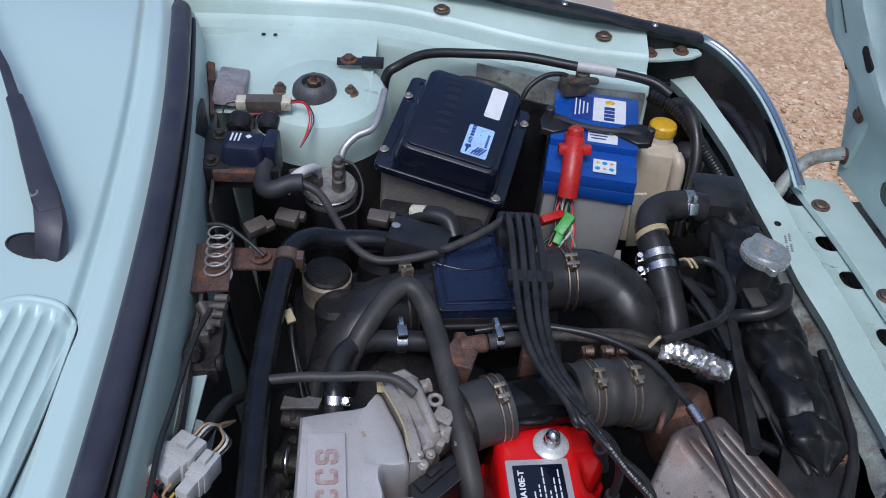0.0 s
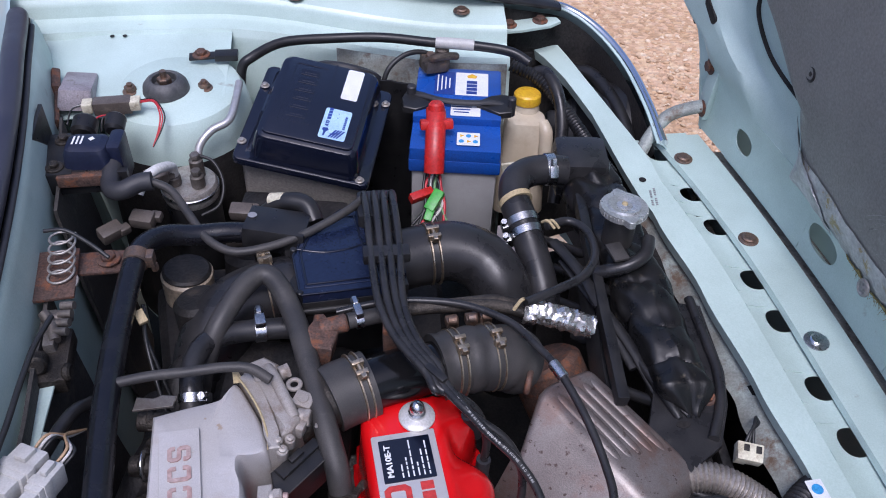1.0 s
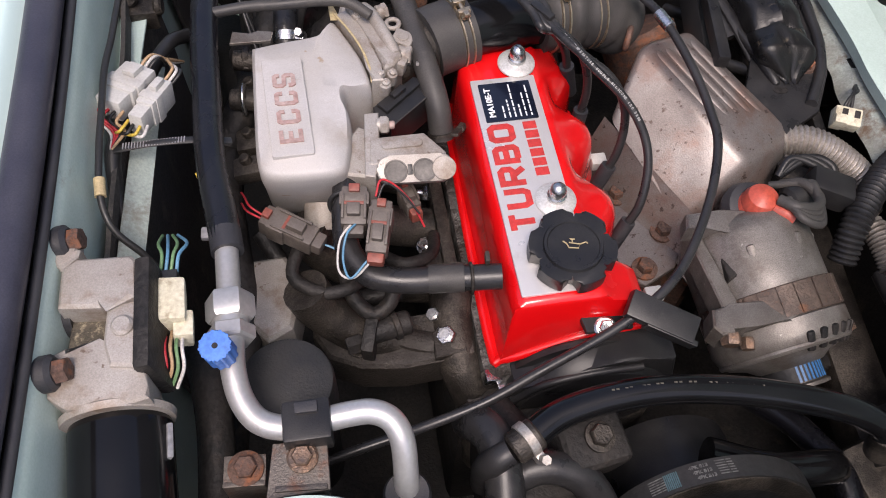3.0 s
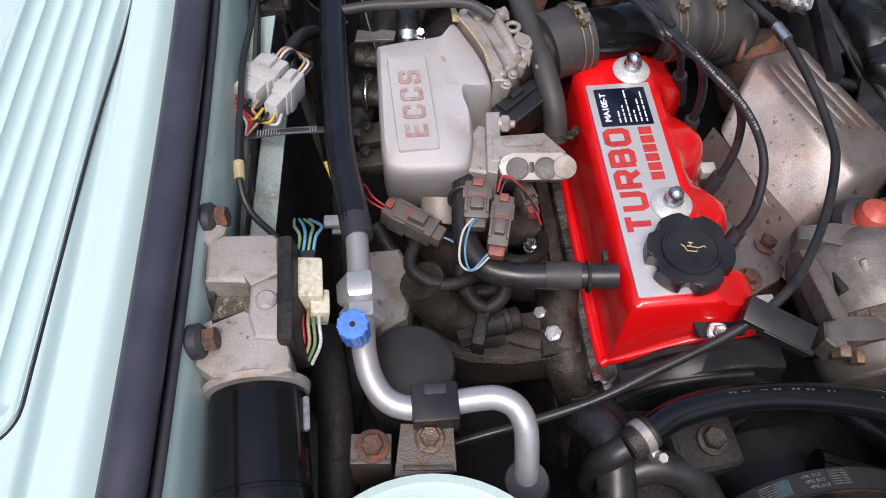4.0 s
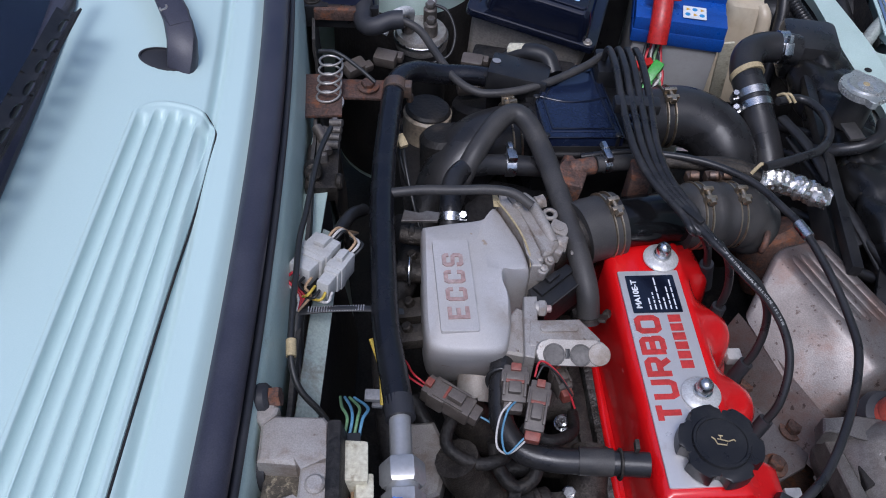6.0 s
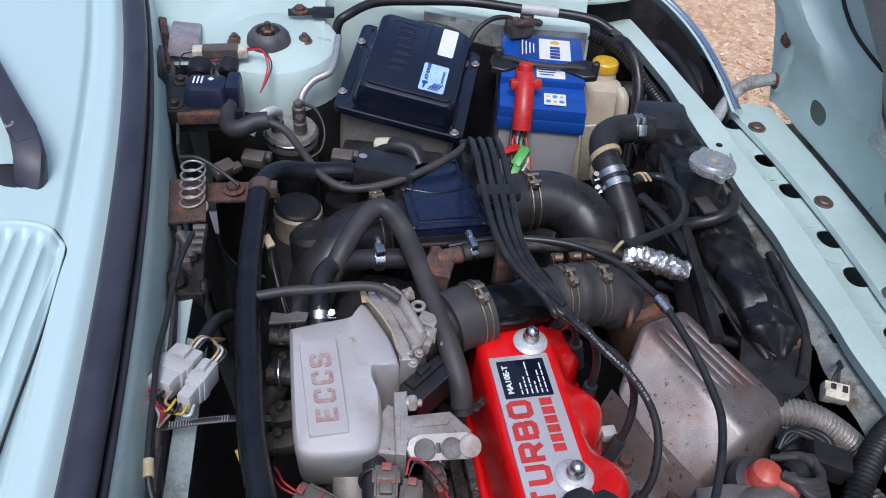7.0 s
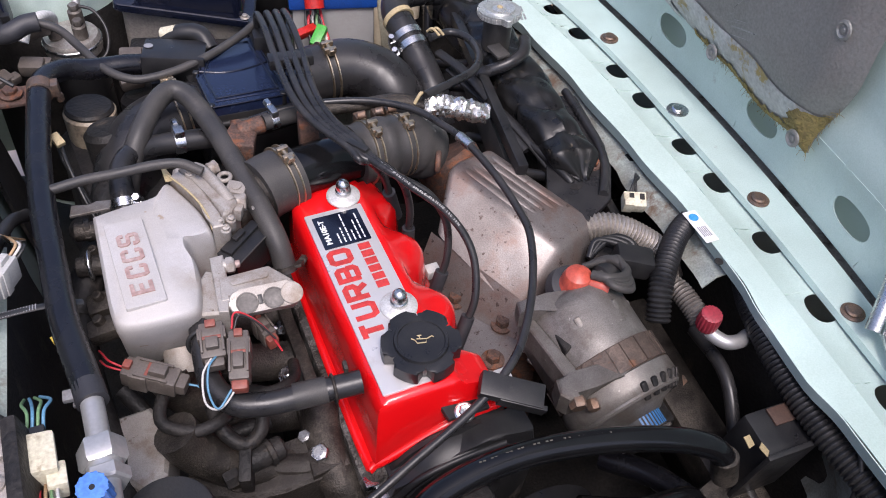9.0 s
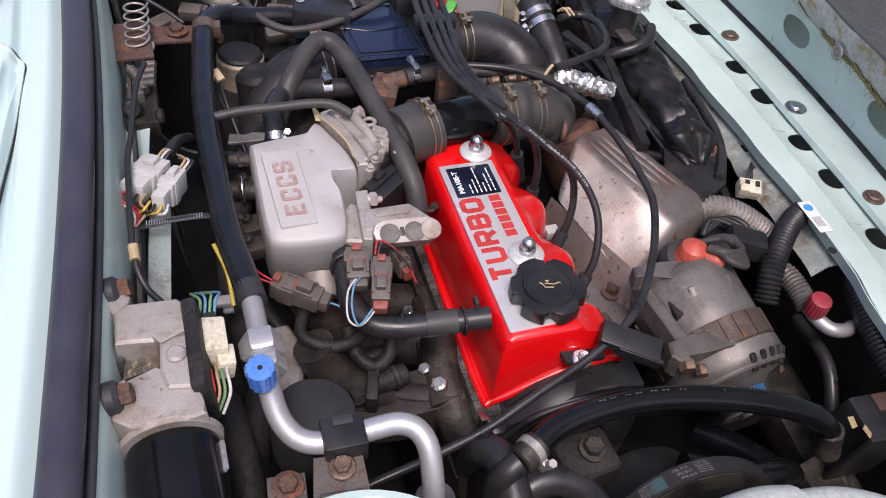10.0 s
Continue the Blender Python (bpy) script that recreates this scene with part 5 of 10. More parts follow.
def rk_section(y):
    """The cover's outline across the engine at y, from its foot on the inlet side to the plug side."""
    b = 0.5 + 0.5 * math.cos((y - 0.055) / 0.085 * 2 * math.pi)
    b = b ** 0.6
    if y < -0.075:
        b = max(b, smooth_step(-0.075, -0.105, y))
    end = smooth_step(0.125, 0.158, y)
    w = 0.076 * b + 0.052 * (1 - b) - 0.022 * end
    dip = 0.004 * math.exp(-((y - 0.02) / 0.05) ** 2)
    return [(-0.0575 + 0.012 * end, 0.703), (-0.0575 + 0.012 * end, 0.709), (-0.0530 + 0.010 * end, 0.7115), (-0.0515 + 0.010 * end, 0.722), (-0.0495 + 0.008 * end + dip * 0.4, 0.755), (-0.0475 + 0.008 * end, 0.785), (-0.0455, 0.7925), (-0.0415, 0.7975), (-0.036, 0.8),
            (0.0, 0.8005), (0.028, 0.8), (0.034, 0.7975), (0.0395, 0.791), (w * 0.72 + 0.004, 0.786 - 0.012 * (1 - b)), (w * 0.92, 0.778 - 0.014 * (1 - b)), (w, 0.766 - 0.012 * (1 - b)), (w + 0.003, 0.745), (w + 0.005, 0.715), (w + 0.010, 0.711), (w + 0.010, 0.703)]


bm = NB()
rows = []
for y in span(-0.128, 0.140, 68):
    rows.append([(x, y, z) for x, z in rk_section(y)])
first, last = rk_section(-0.128), rk_section(0.140)
for dy, dz in ((-0.004, 0.0006), (-0.0075, 0.003), (-0.009, 0.007)):
    rows.insert(0, [(x * (1 + dy * 0.3), -0.128 + dy - 0.10 * max(0, 0.79 - z) * (1 if dy < -0.005 else 0.3), min(z, 0.8005 - dz) + (0.034 * smooth_step(-0.05, 0.03, x) if z < 0.712 else 0)) for x, z in first])
for dy, dz in ((0.006, 0.001), (0.013, 0.005), (0.017, 0.013)):
    rows.append([(x * (1 - dy * 3), 0.140 + dy + 0.06 * (0.8 - z) * (dy / 0.017), min(z, 0.8005 - dz)) for x, z in last])
n = len(rows[0])
add(bm, [RK @ Vector(v) for r in rows for v in r], [(i * n + k, (i + 1) * n + k, (i + 1) * n + k + 1, i * n + k + 1) for i in range(len(rows) - 1) for k in range(n - 1)] + [tuple(range(n)), tuple((len(rows) - 1) * n + k for k in range(n))[::-1]])
bmesh.ops.recalc_face_normals(bm, faces=bm.faces)
part("cover", bm, M_RED, rocker, sharp=40)
# flange bead along the foot
bm = NB()
tube(bm, [RK @ Vector(v) for v in ((-0.052, 0.14, 0.706), (-0.0565, 0.0, 0.706), (-0.0575, -0.13, 0.706), (-0.050, -0.143, 0.710), (-0.01, -0.144, 0.728), (0.03, -0.143, 0.742), (0.075, -0.142, 0.744), (0.088, -0.135, 0.742))], 0.0045, 6, 8)
part("flange", bm, M_RED, rocker)
bm = NB()
prism(bm, rrect(0.0635, 0.239, 0.0015, 2, -0.0072, -0.0091), 0.800, 0.8022, RK, 0.0006)
plate = part("name_plate", bm, M_PLATE, rocker, "brushed silver plate lettered turbo")
UP = Matrix.Rotation(radians(90), 4, "Z")
stroke_letters("lettering", "TURBO", 0.120, 0.0255, RK @ Matrix.Translation((-0.0215, -0.007, 0.8022)) @ UP, M_INKRED, plate, 0.0006, 0.27, 0.16)
for i in range(6):
    bm = NB()
    box(bm, (0.0125, 0.0085, 0.0007), RK @ Matrix.Translation((0.0070, -0.005 + i * 0.0108, 0.8025)))
    part("maker_mark", bm, M_INKRED, plate)
bm = NB()
prism(bm, rrect(0.0505, 0.0475, 0.001, 2, -0.0073, 0.080), 0.8022, 0.8028, RK)
lab = part("spec_label", bm, M_GLOSS, plate, "black label with white print")
letters("lettering", "MA10E-T", 0.036, 0.0062, RK @ Matrix.Translation((-0.0253, 0.080, 0.8028)) @ UP, M_WHITE, lab, 0.0004)
bm = NB()
rnd = random.Random(7)
for row in range(6):
    y0 = 0.068
    while y0 < 0.106:
        w = rnd.uniform(0.003, 0.010)
        box(bm, (0.0014, w, 0.0003), RK @ Matrix.Translation((-0.0138 + row * 0.0052, y0 - 0.008 + w / 2, 0.8030)))
        y0 += w + 0.0016
        if rnd.random() < 0.12:
            break
part("print_bars", bm, M_WHITE, lab)
for lx, ly in ((0.0105, 0.1260), (0.0112, -0.0386)):
    st = part("washer", lathe(NB(), [(0.0185, 0), (0.0185, 0.002), (0.0165, 0.0035), (0.0135, 0.0045), (0.008, 0.006)], RK @ Matrix.Translation((lx, ly, 0.8005 + 0.002)), 36), M_PALEZ, rocker, "pale cupped washer")
    part("acorn_nut", lathe(NB(), [(0.0085, 0.004), (0.0088, 0.0055), (0.0088, 0.010), (0.0076, 0.0115), (0.0076, 0.016), (0.0070, 0.0190), (0.0055, 0.0215), (0.0035, 0.0232), (0.0008, 0.024)], RK @ Matrix.Translation((lx, ly, 0.8025)), 24), M_ZINC, st)
# oil filler cap
C = RK @ Matrix.Translation((0.0105, -0.0955, 0.8005))
bm = NB()
ol = []
for k in range(96):
    a = 2 * math.pi * k / 96
    ph = (a / (2 * math.pi) * 6 + 0.25) % 1
    r = 0.0375 - 0.0085 * smooth_step(0.20, 0.08, abs(ph - 0.5))
    ol.append((r * math.cos(a), r * math.sin(a)))
prism(bm, ol, 0.003, 0.018, C, 0.003)
cap = part("oil_cap", bm, M_BLACK, rocker, "black plastic oil filler cap with six grips")
part("cap_disc", lathe(NB(), [(0.026, 0.018), (0.025, 0.0205), (0.0225, 0.0205), (0.0218, 0.0192), (0.0005, 0.0192)], C, 40), M_BLACK, cap)
bm = NB()
Q = C @ Matrix.Rotation(radians(-12), 4, "Z")
for pts in ([(-0.006, 0.001), (-0.004, -0.003), (0.004, -0.003), (0.0055, 0.001), (-0.004, 0.002)], [(-0.006, 0.001), (-0.009, 0.003)], [(0.0055, 0.001), (0.0105, 0.0035), (0.012, 0.002)], [(-0.001, 0.002), (-0.001, 0.0045), (-0.003, 0.0055), (0.001, 0.0055)]):
    tube(bm, [Q @ Vector((x, y, 0.0196)) for x, y in pts], 0.0006, 1, 6)
part("oil_can_mark", bm, M_TAPE, cap)
for lx, ly, z in ((0.086, 0.045, 0.735), (0.092, -0.118, 0.748), (0.093, -0.128, 0.735)):
    bm = NB()
    box(bm, (0.016, 0.014, 0.012), RK @ Matrix.Translation((lx, ly, z)), 0.002)
    part("white_clip", bm, M_GREYCONN, rocker)
part("cap_neck", lathe(NB(), [(0.024, 0), (0.024, 0.004)], C, 32), M_RED, rocker)

# cylinder head and block below it
head = thing("engine_block", (0.16, 0.34, 0.42), "dark greasy engine block and cylinder head", "engine")
bm = NB()
box(bm, (0.150, 0.315, 0.075), RK @ Matrix.Translation((0.006, 0.0, 0.668)), 0.006)
part("cylinder_head", bm, mat("grey_cast_head", (0.17, 0.165, 0.155), 0.55, 0.5, col2=(0.10, 0.095, 0.09), s1=30, s2=300, bump=0.6, dirt=(0.04, 0.035, 0.03), dirt_at=0.5, dirt_s=25, depth=0.0015), head)
bm = NB()
box(bm, (0.20, 0.36, 0.26), RK @ Matrix.Translation((0.006, 0.0, 0.50)), 0.012)
part("block", bm, M_GRIMESHADE, head)
bm = NB()
ol = [(-0.075, 0.0)] + [(-0.055 + 0.145 * k / 14, 0.075 + 0.033 * math.sin(math.pi * min(1, k / 10) * 0.5) - 0.010 * smooth_step(10, 14, k)) for k in range(15)] + [(0.10, 0.05), (0.09, -0.20), (-0.07, -0.20)]
prism(bm, ol, 0.0, 0.032, RK @ Matrix.Translation((0.012, -0.142, 0.632)) @ Matrix.Rotation(radians(90), 4, "X"), 0.004)
tc = part("timing_cover", bm, M_BLACK, head, "black plastic timing belt cover")
bm = NB()
tube(bm, [RK @ Vector((x, -0.176, z)) for x, z in ((-0.045, 0.690), (-0.02, 0.716), (0.02, 0.728), (0.07, 0.728))], 0.004, 6, 8)
tube(bm, [RK @ Vector((x, -0.176, z)) for x, z in ((-0.05, 0.665), (-0.01, 0.695), (0.03, 0.706), (0.08, 0.703))], 0.003, 6, 8)
part("cover_rib", bm, M_BLACK, tc)
bm = NB()
m = RK @ Matrix.Translation((0.030, -0.146, 0.655)) @ Matrix.Rotation(radians(90), 4, "X")
lathe(bm, [(0.086, 0.0), (0.088, 0.003), (0.088, 0.008), (0.082, 0.010), (0.080, 0.026), (0.074, 0.034), (0.040, 0.036), (0.036, 0.030), (0.0005, 0.030)], m, 56)
part("belt_drum_cover", bm, M_BLACK, head, "round black timing cover drum")
# grey casting at the near inlet corner
bm = NB()
tube(bm, [(0.095, 0.30, 0.70), (0.088, 0.25, 0.695), (0.092, 0.21, 0.685), (0.105, 0.185, 0.66), (0.112, 0.17, 0.63), (0.115, 0.15, 0.58)], 0.021, 6, 12)
box(bm, (0.035, 0.03, 0.06), (0.112, 0.185, 0.65), 0.006)
part("water_outlet", bm, M_IRON, head, "pitted grey alloy casting")
bm = NB()
box(bm, (0.016, 0.012, 0.009), pose(0.118, 0.185, 0.703, 0, 20, 10), 0.001)
box(bm, (0.014, 0.016, 0.010), pose(0.130, 0.178, 0.690, 0, 10, 10), 0.001)
part("bracket_tab", bm, M_ZINC, head)

# inlet manifold runners between plenum and head
inlet = thing("inlet_manifold", (0.02, 0.33, 0.62), "grimy cast inlet manifold with four runners", "manifold")
for i, y in enumerate((0.235, 0.30, 0.365, 0.43)):
    bm = NB()
    tube(bm, [(0.10, y + 0.003, 0.675), (0.06, y, 0.68), (0.01, y, 0.70), (-0.03, y + 0.01, 0.735), (-0.045, y + 0.015, 0.77)], 0.021, 6, 14)
    part("runner", bm, M_IRON, inlet)
bm = NB()
box(bm, (0.014, 0.26, 0.055), RK @ Matrix.Translation((-0.078, 0.0, 0.675)), 0.004)
part("flange", bm, M_IRON, inlet)
for y, z in ((0.225, 0.692), (0.268, 0.690), (0.33, 0.69), (0.40, 0.69)):
    x = 0.083 - (y - 0.345) * 0.07
    bm = NB()
    rod(bm, (x, y, z), (x - 0.016, y, z + 0.003), 0.004)
    hexa(bm, (x - 0.001, y, z), (x - 0.011, y, z + 0.002), 0.0085)
    part("stud_nut", bm, M_ZINC, inlet)
bm = NB()
prism(bm, [(-0.045, 0.275), (-0.010, 0.262), (0.012, 0.254), (0.036, 0.243), (0.055, 0.244), (0.066, 0.262), (0.072, 0.262), (0.074, 0.246), (0.100, 0.232), (0.099, 0.212), (0.084, 0.206), (0.040, 0.200), (0.000, 0.202), (-0.030, 0.214), (-0.045, 0.238)], 0.655, 0.702, None, 0.008)
prism(bm, [(0.068, 0.205), (0.098, 0.210), (0.100, 0.240), (0.080, 0.244), (0.066, 0.230)], 0.700, 0.708, None, 0.003)
tube(bm, [(-0.03, 0.262, 0.700), (0.01, 0.245, 0.704), (0.045, 0.228, 0.703), (0.075, 0.222, 0.700)], 0.011, 6, 12, flat=0.6)
part("support_casting", bm, mat("brown_cast_iron", (0.040, 0.034, 0.029), 0.6, 0.2, col2=(0.022, 0.019, 0.016), s1=24, s2=420, bump=0.4, dirt=(0.02, 0.016, 0.013), dirt_at=0.58, dirt_s=30, depth=0.0005, fine=0.4), inlet, "brown grimy cast bracket")
bm = NB()
prism(bm, [(0.062, 0.34), (0.088, 0.342), (0.098, 0.25), (0.078, 0.244), (0.070, 0.262)], 0.660, 0.698, None, 0.004)
part("side_lug", bm, M_IRON, inlet)
for x, y, z, r, mt in ((0.081, 0.226, 0.706, 0.0095, M_ZINC), (0.071, 0.251, 0.700, 0.007, M_ZINC), (0.069, 0.330, 0.698, 0.008, M_ZINC), (-0.036, 0.249, 0.702, 0.007, M_WORN), (0.000, 0.222, 0.703, 0.008, M_IRON)):
    bm = NB()
    lathe(bm, [(r * 1.35, 0), (r * 1.35, 0.0015), (r, 0.002)], Matrix.Translation((x, y, z)), 18)
    hexa(bm, (x, y, z), (x - 0.003, y - 0.002, z + 0.010), r)
    rod(bm, (x, y, z), (x - 0.004, y - 0.003, z + 0.014), r * 0.55)
    part("casting_bolt", bm, mt, inlet)
bm = NB()
box(bm, (0.012, 0.038, 0.036), pose(0.010, 0.224, 0.722, 10, 0, -12), 0.003)
rod(bm, (0.010, 0.226, 0.726), (0.046, 0.236, 0.724), 0.0115, None, 0.002)
rod(bm, (0.030, 0.231, 0.725), (0.036, 0.233, 0.725), 0.0135, None, 0.001)
hexa(bm, (-0.012, 0.214, 0.724), (0.002, 0.218, 0.724), 0.009)
part("temperature_sensor", bm, M_GRIMESHADE, inlet)
# The darker material gives this low loom the shade of the near side.
bm = NB()
tube(bm, [(-0.010, 0.268, 0.772), (-0.004, 0.250, 0.752), (0.012, 0.238, 0.740), (0.028, 0.246, 0.742), (0.034, 0.262, 0.752)], 0.007, 6, 10)
part("loom_loop", bm, M_GRIMESHADE, inlet)

# plenum
plen = thing("plenum", (-0.04, 0.41, 0.74), "sand-cast aluminium inlet plenum with raised letters", "plenum")
OUT = [(-0.089, 0.471), (-0.060, 0.479), (-0.027, 0.487), (-0.019, 0.498), (-0.011, 0.508), (0.002, 0.486), (0.014, 0.461), (0.021, 0.438), (0.022, 0.424), (0.010, 0.420), (-0.002, 0.419), (-0.003, 0.404), (0.002, 0.388), (0.003, 0.367), (0.001, 0.345), (-0.006, 0.327), (-0.040, 0.321), (-0.070, 0.324), (-0.079, 0.340), (-0.083, 0.380), (-0.086, 0.425)]


def plenum_mesh():
    bm = NB()
    fine = [tuple(v[:2]) for v in curve_pts([(x, y, 0) for x, y in OUT + OUT[:1]], 4)[:-1]]
    cx, cy = -0.04, 0.42
    rings = []
    for grow, z, near in ((0.80, 0.720, 0.028), (0.93, 0.735, 0.024), (1.0, 0.760, 0.018), (1.0, 0.800, 0.008), (1.0, 0.822, 0.0), (0.985, 0.834, -0.003), (0.955, 0.841, -0.006), (0.90, 0.8445, -0.008), (0.5, 0.8455, 0.0)):
        rings.append([(cx + (x - cx) * grow, cy + (y - cy) * grow + near * smooth_step(0.40, 0.32, y) , z - 0.004 * smooth_step(0.44, 0.52, y) - 0.006 * smooth_step(-0.03, 0.02, x)) for x, y in fine])
    n = len(fine)
    add(bm, [v for r in rings for v in r], [(i * n + k, i * n + (k + 1) % n, (i + 1) * n + (k + 1) % n, (i + 1) * n + k) for i in range(len(rings) - 1) for k in range(n)] + [tuple(range(n)), tuple((len(rings) - 1) * n + k for k in range(n))])
    bmesh.ops.recalc_face_normals(bm, faces=bm.faces)
    return bm


part("body", plenum_mesh(), M_CASTAL, plen, sharp=50)
EC = pose(-0.0526, 0.392, 0.8465, 0.5, 2.5, 6.7)
bm = NB()
prism(bm, rrect(0.036, 0.110, 0.002, 3), -0.004, 0.0022, EC, 0.0007)
emb = part("raised_panel", bm, M_CASTAL, plen)
stroke_letters("lettering", "ECCS", 0.078, 0.0205, EC @ Matrix.Translation((0.0, -0.003, 0.0020)) @ UP, M_ROSE, emb, 0.0013, 0.25, 0.34, "raised reddish letters")
# round port on the near face
m = aim((-0.026, 0.338, 0.772), (-0.028, 0.304, 0.752))
part("port", lathe(NB(), [(0.020, 0.0), (0.019, 0.022), (0.0175, 0.0245), (0.0145, 0.0245), (0.0135, 0.018), (0.0005, 0.018)], m, 32), M_STAINED, plen)
for y, z in ((0.494, 0.800), (0.442, 0.802)):
    bm = NB()
    rod(bm, (-0.076, y - 0.004, z), (-0.112, y, z), 0.0105, 0.010, 0.001)
    hexa(bm, (-0.096, y, z), (-0.103, y, z), 0.0125)
    part("stub", bm, M_IRON, plen)
part("hose_clip", tube(NB(), [(-0.099, 0.442 + 0.0118 * math.cos(a), 0.802 + 0.0118 * math.sin(a)) for a in (2 * math.pi * k / 16 for k in range(17))], 0.0022, 1, 6, flat=2.0), M_ZINC, plen)
for y, z, w in ((0.468, 0.782, 0.020), (0.410, 0.776, 0.026), (0.374, 0.782, 0.022)):
    bm = NB()
    box(bm, (0.034, w, 0.016), pose(-0.092, y, z, 0, -8, 5), 0.004)
    rod(bm, (-0.096, y + 0.004, z + 0.004), (-0.099, y + 0.004, z + 0.014), 0.006, 0.005, 0.001)
    part("boss", bm, M_IRON, plen)
# arm with two round recesses
AR = pose(0.054, 0.324, 0.838, 30, 2, 2)
bm = NB()
prism(bm, rrect(0.066, 0.0235, 0.0105, 8, 0.002, 0.001), -0.014, 0.004, AR, 0.002)
prism(bm, [(0.016, 0.330), (0.018, 0.360), (0.066, 0.364), (0.084, 0.342), (0.082, 0.328)], 0.812, 0.8395, None, 0.004)
arm = part("bracket_arm", bm, M_STAINED, plen)
bm = NB()
prism(bm, [(0.013, 0.320), (0.014, 0.388), (0.027, 0.389), (0.026, 0.336), (0.022, 0.318)], 0.790, 0.8385, None, 0.002)
prism(bm, [(-0.006, 0.330), (0.000, 0.372), (0.008, 0.384), (0.016, 0.380), (0.016, 0.326)], 0.780, 0.828, None, 0.006)
part("lug", bm, M_STAINED, plen)
# Dark discs on the arm's face; their colour is the hollows' shade.
for x in (-0.0150, 0.0095):
    part("recess", lathe(NB(), [(0.0102, 0.0041), (0.0098, 0.0047), (0.0090, 0.0047), (0.0086, 0.0043), (0.0005, 0.0042)], AR @ Matrix.Translation((x, -0.001, 0)), 28), mat("recess_shade", (0.13, 0.12, 0.11), 0.6, 0.3, s1=80, bump=0.2), arm)
part("boss_end", lathe(NB(), [(0.0105, 0.0041), (0.0100, 0.0052), (0.0005, 0.0054)], AR @ Matrix.Translation((0.0265, 0.000, 0)), 24), M_STAINED, arm)
part("top_ridge", prism(NB(), rrect(0.036, 0.009, 0.004, 5, 0.0, 0.0), 0.0, 0.0022, pose(0.046, 0.351, 0.8392, 0, 0, 4), 0.001), M_STAINED, arm)
bm = NB()
box(bm, (0.004, 0.009, 0.001), AR @ Matrix.Translation((-0.0028, 0.0, 0.0045)), 0.0003)
part("slot", bm, M_BLACK, arm)
bm = NB()
rod(bm, (0.024, 0.378, 0.833), (0.036, 0.378, 0.833), 0.007, None, 0.001)
hexa(bm, (0.028, 0.378, 0.833), (0.035, 0.378, 0.833), 0.0085)
un = part("union", bm, M_STAINED, plen)
part("red_tip", rod(NB(), (0.0355, 0.378, 0.833), (0.041, 0.378, 0.833), 0.0038, None, 0.001), M_ROSE, un)
# throttle body
tb = thing("intake_throttle", (0.03, 0.48, 0.78), "dull alloy throttle housing with levers and screws", "throttle")
bm = NB()
prism(bm, [(-0.0105, 0.5085), (0.0015, 0.516), (0.014, 0.494), (0.025, 0.470), (0.032, 0.442), (0.034, 0.424), (0.0225, 0.4235), (0.0212, 0.439), (0.0142, 0.4625), (0.0025, 0.487)], 0.778, 0.842, None, 0.003)
part("flange", bm, M_STAINED, tb)
bm = NB()
prism(bm, [(0.000, 0.517), (0.019, 0.520), (0.031, 0.506), (0.045, 0.475), (0.052, 0.454), (0.044, 0.440), (0.034, 0.436), (0.026, 0.464), (0.013, 0.494)], 0.775, 0.8445, None, 0.006)
prism(bm, [(-0.012, 0.512), (-0.006, 0.540), (0.012, 0.548), (0.028, 0.536), (0.024, 0.516)], 0.770, 0.826, None, 0.008)
part("housing", bm, M_STAINED, tb)
bm = NB()
tube(bm, [(0.018, 0.520, 0.838), (0.026, 0.503, 0.8445), (0.038, 0.474, 0.8440), (0.046, 0.456, 0.840)], 0.006, 5, 12)
part("spine", bm, M_STAINED, tb)
# ears and bosses on its outer side
for x, y, z, w, l, h, rz in ((0.053, 0.480, 0.828, 0.020, 0.018, 0.022, -24), (0.046, 0.452, 0.832, 0.020, 0.013, 0.016, -24)):
    bm = NB()
    box(bm, (w, l, h), pose(x, y, z, 0, 8, rz), 0.0025)
    rod(bm, (x, y, z), (x + 0.001, y, z + h * 0.5 + 0.0012), l * 0.32, None, 0.0005)
    part("ear", bm, M_STAINED, tb)
bm = NB()
tube(bm, [(0.045 + 0.0062 * math.cos(a), 0.4975 + 0.0062 * math.sin(a), 0.838) for a in (2 * math.pi * k / 16 for k in range(17))], 0.0024, 1, 8)
part("eyelet", bm, M_STAINED, tb)
for a, b, r in (((0.048, 0.462, 0.834), (0.061, 0.459, 0.834), 0.0085), ((0.030, 0.512, 0.838), (0.040, 0.516, 0.838), 0.0075)):
    bm = NB()
    rod(bm, a, b, r, r * 0.94, 0.001)
    hexa(bm, Vector(a).lerp(Vector(b), 0.55), b, r * 1.08)
    part("union", bm, M_STAINED, tb)
part("bore_ring", rod(NB(), (0.036, 0.476, 0.806), (0.084, 0.494, 0.812), 0.027, None, 0.003, 36), M_IRON, tb)
for x, y, z, r in ((0.033, 0.428, 0.832, 0.0062), (0.029, 0.436, 0.836, 0.005), (0.040, 0.438, 0.834, 0.0055), (0.010, 0.507, 0.844, 0.006)):
    bm = NB()
    rod(bm, (x, y, z - 0.012), (x + 0.002, y - 0.003, z + 0.004), r, r * 0.9, 0.001)
    lathe(bm, [(r * 0.62, 0.0), (r * 0.6, 0.003), (r * 0.2, 0.0036), (0.0004, 0.003)], pose(x + 0.002, y - 0.003, z + 0.0038, 10, 8, 0), 14)
    part("screw", bm, M_STAINED, tb)
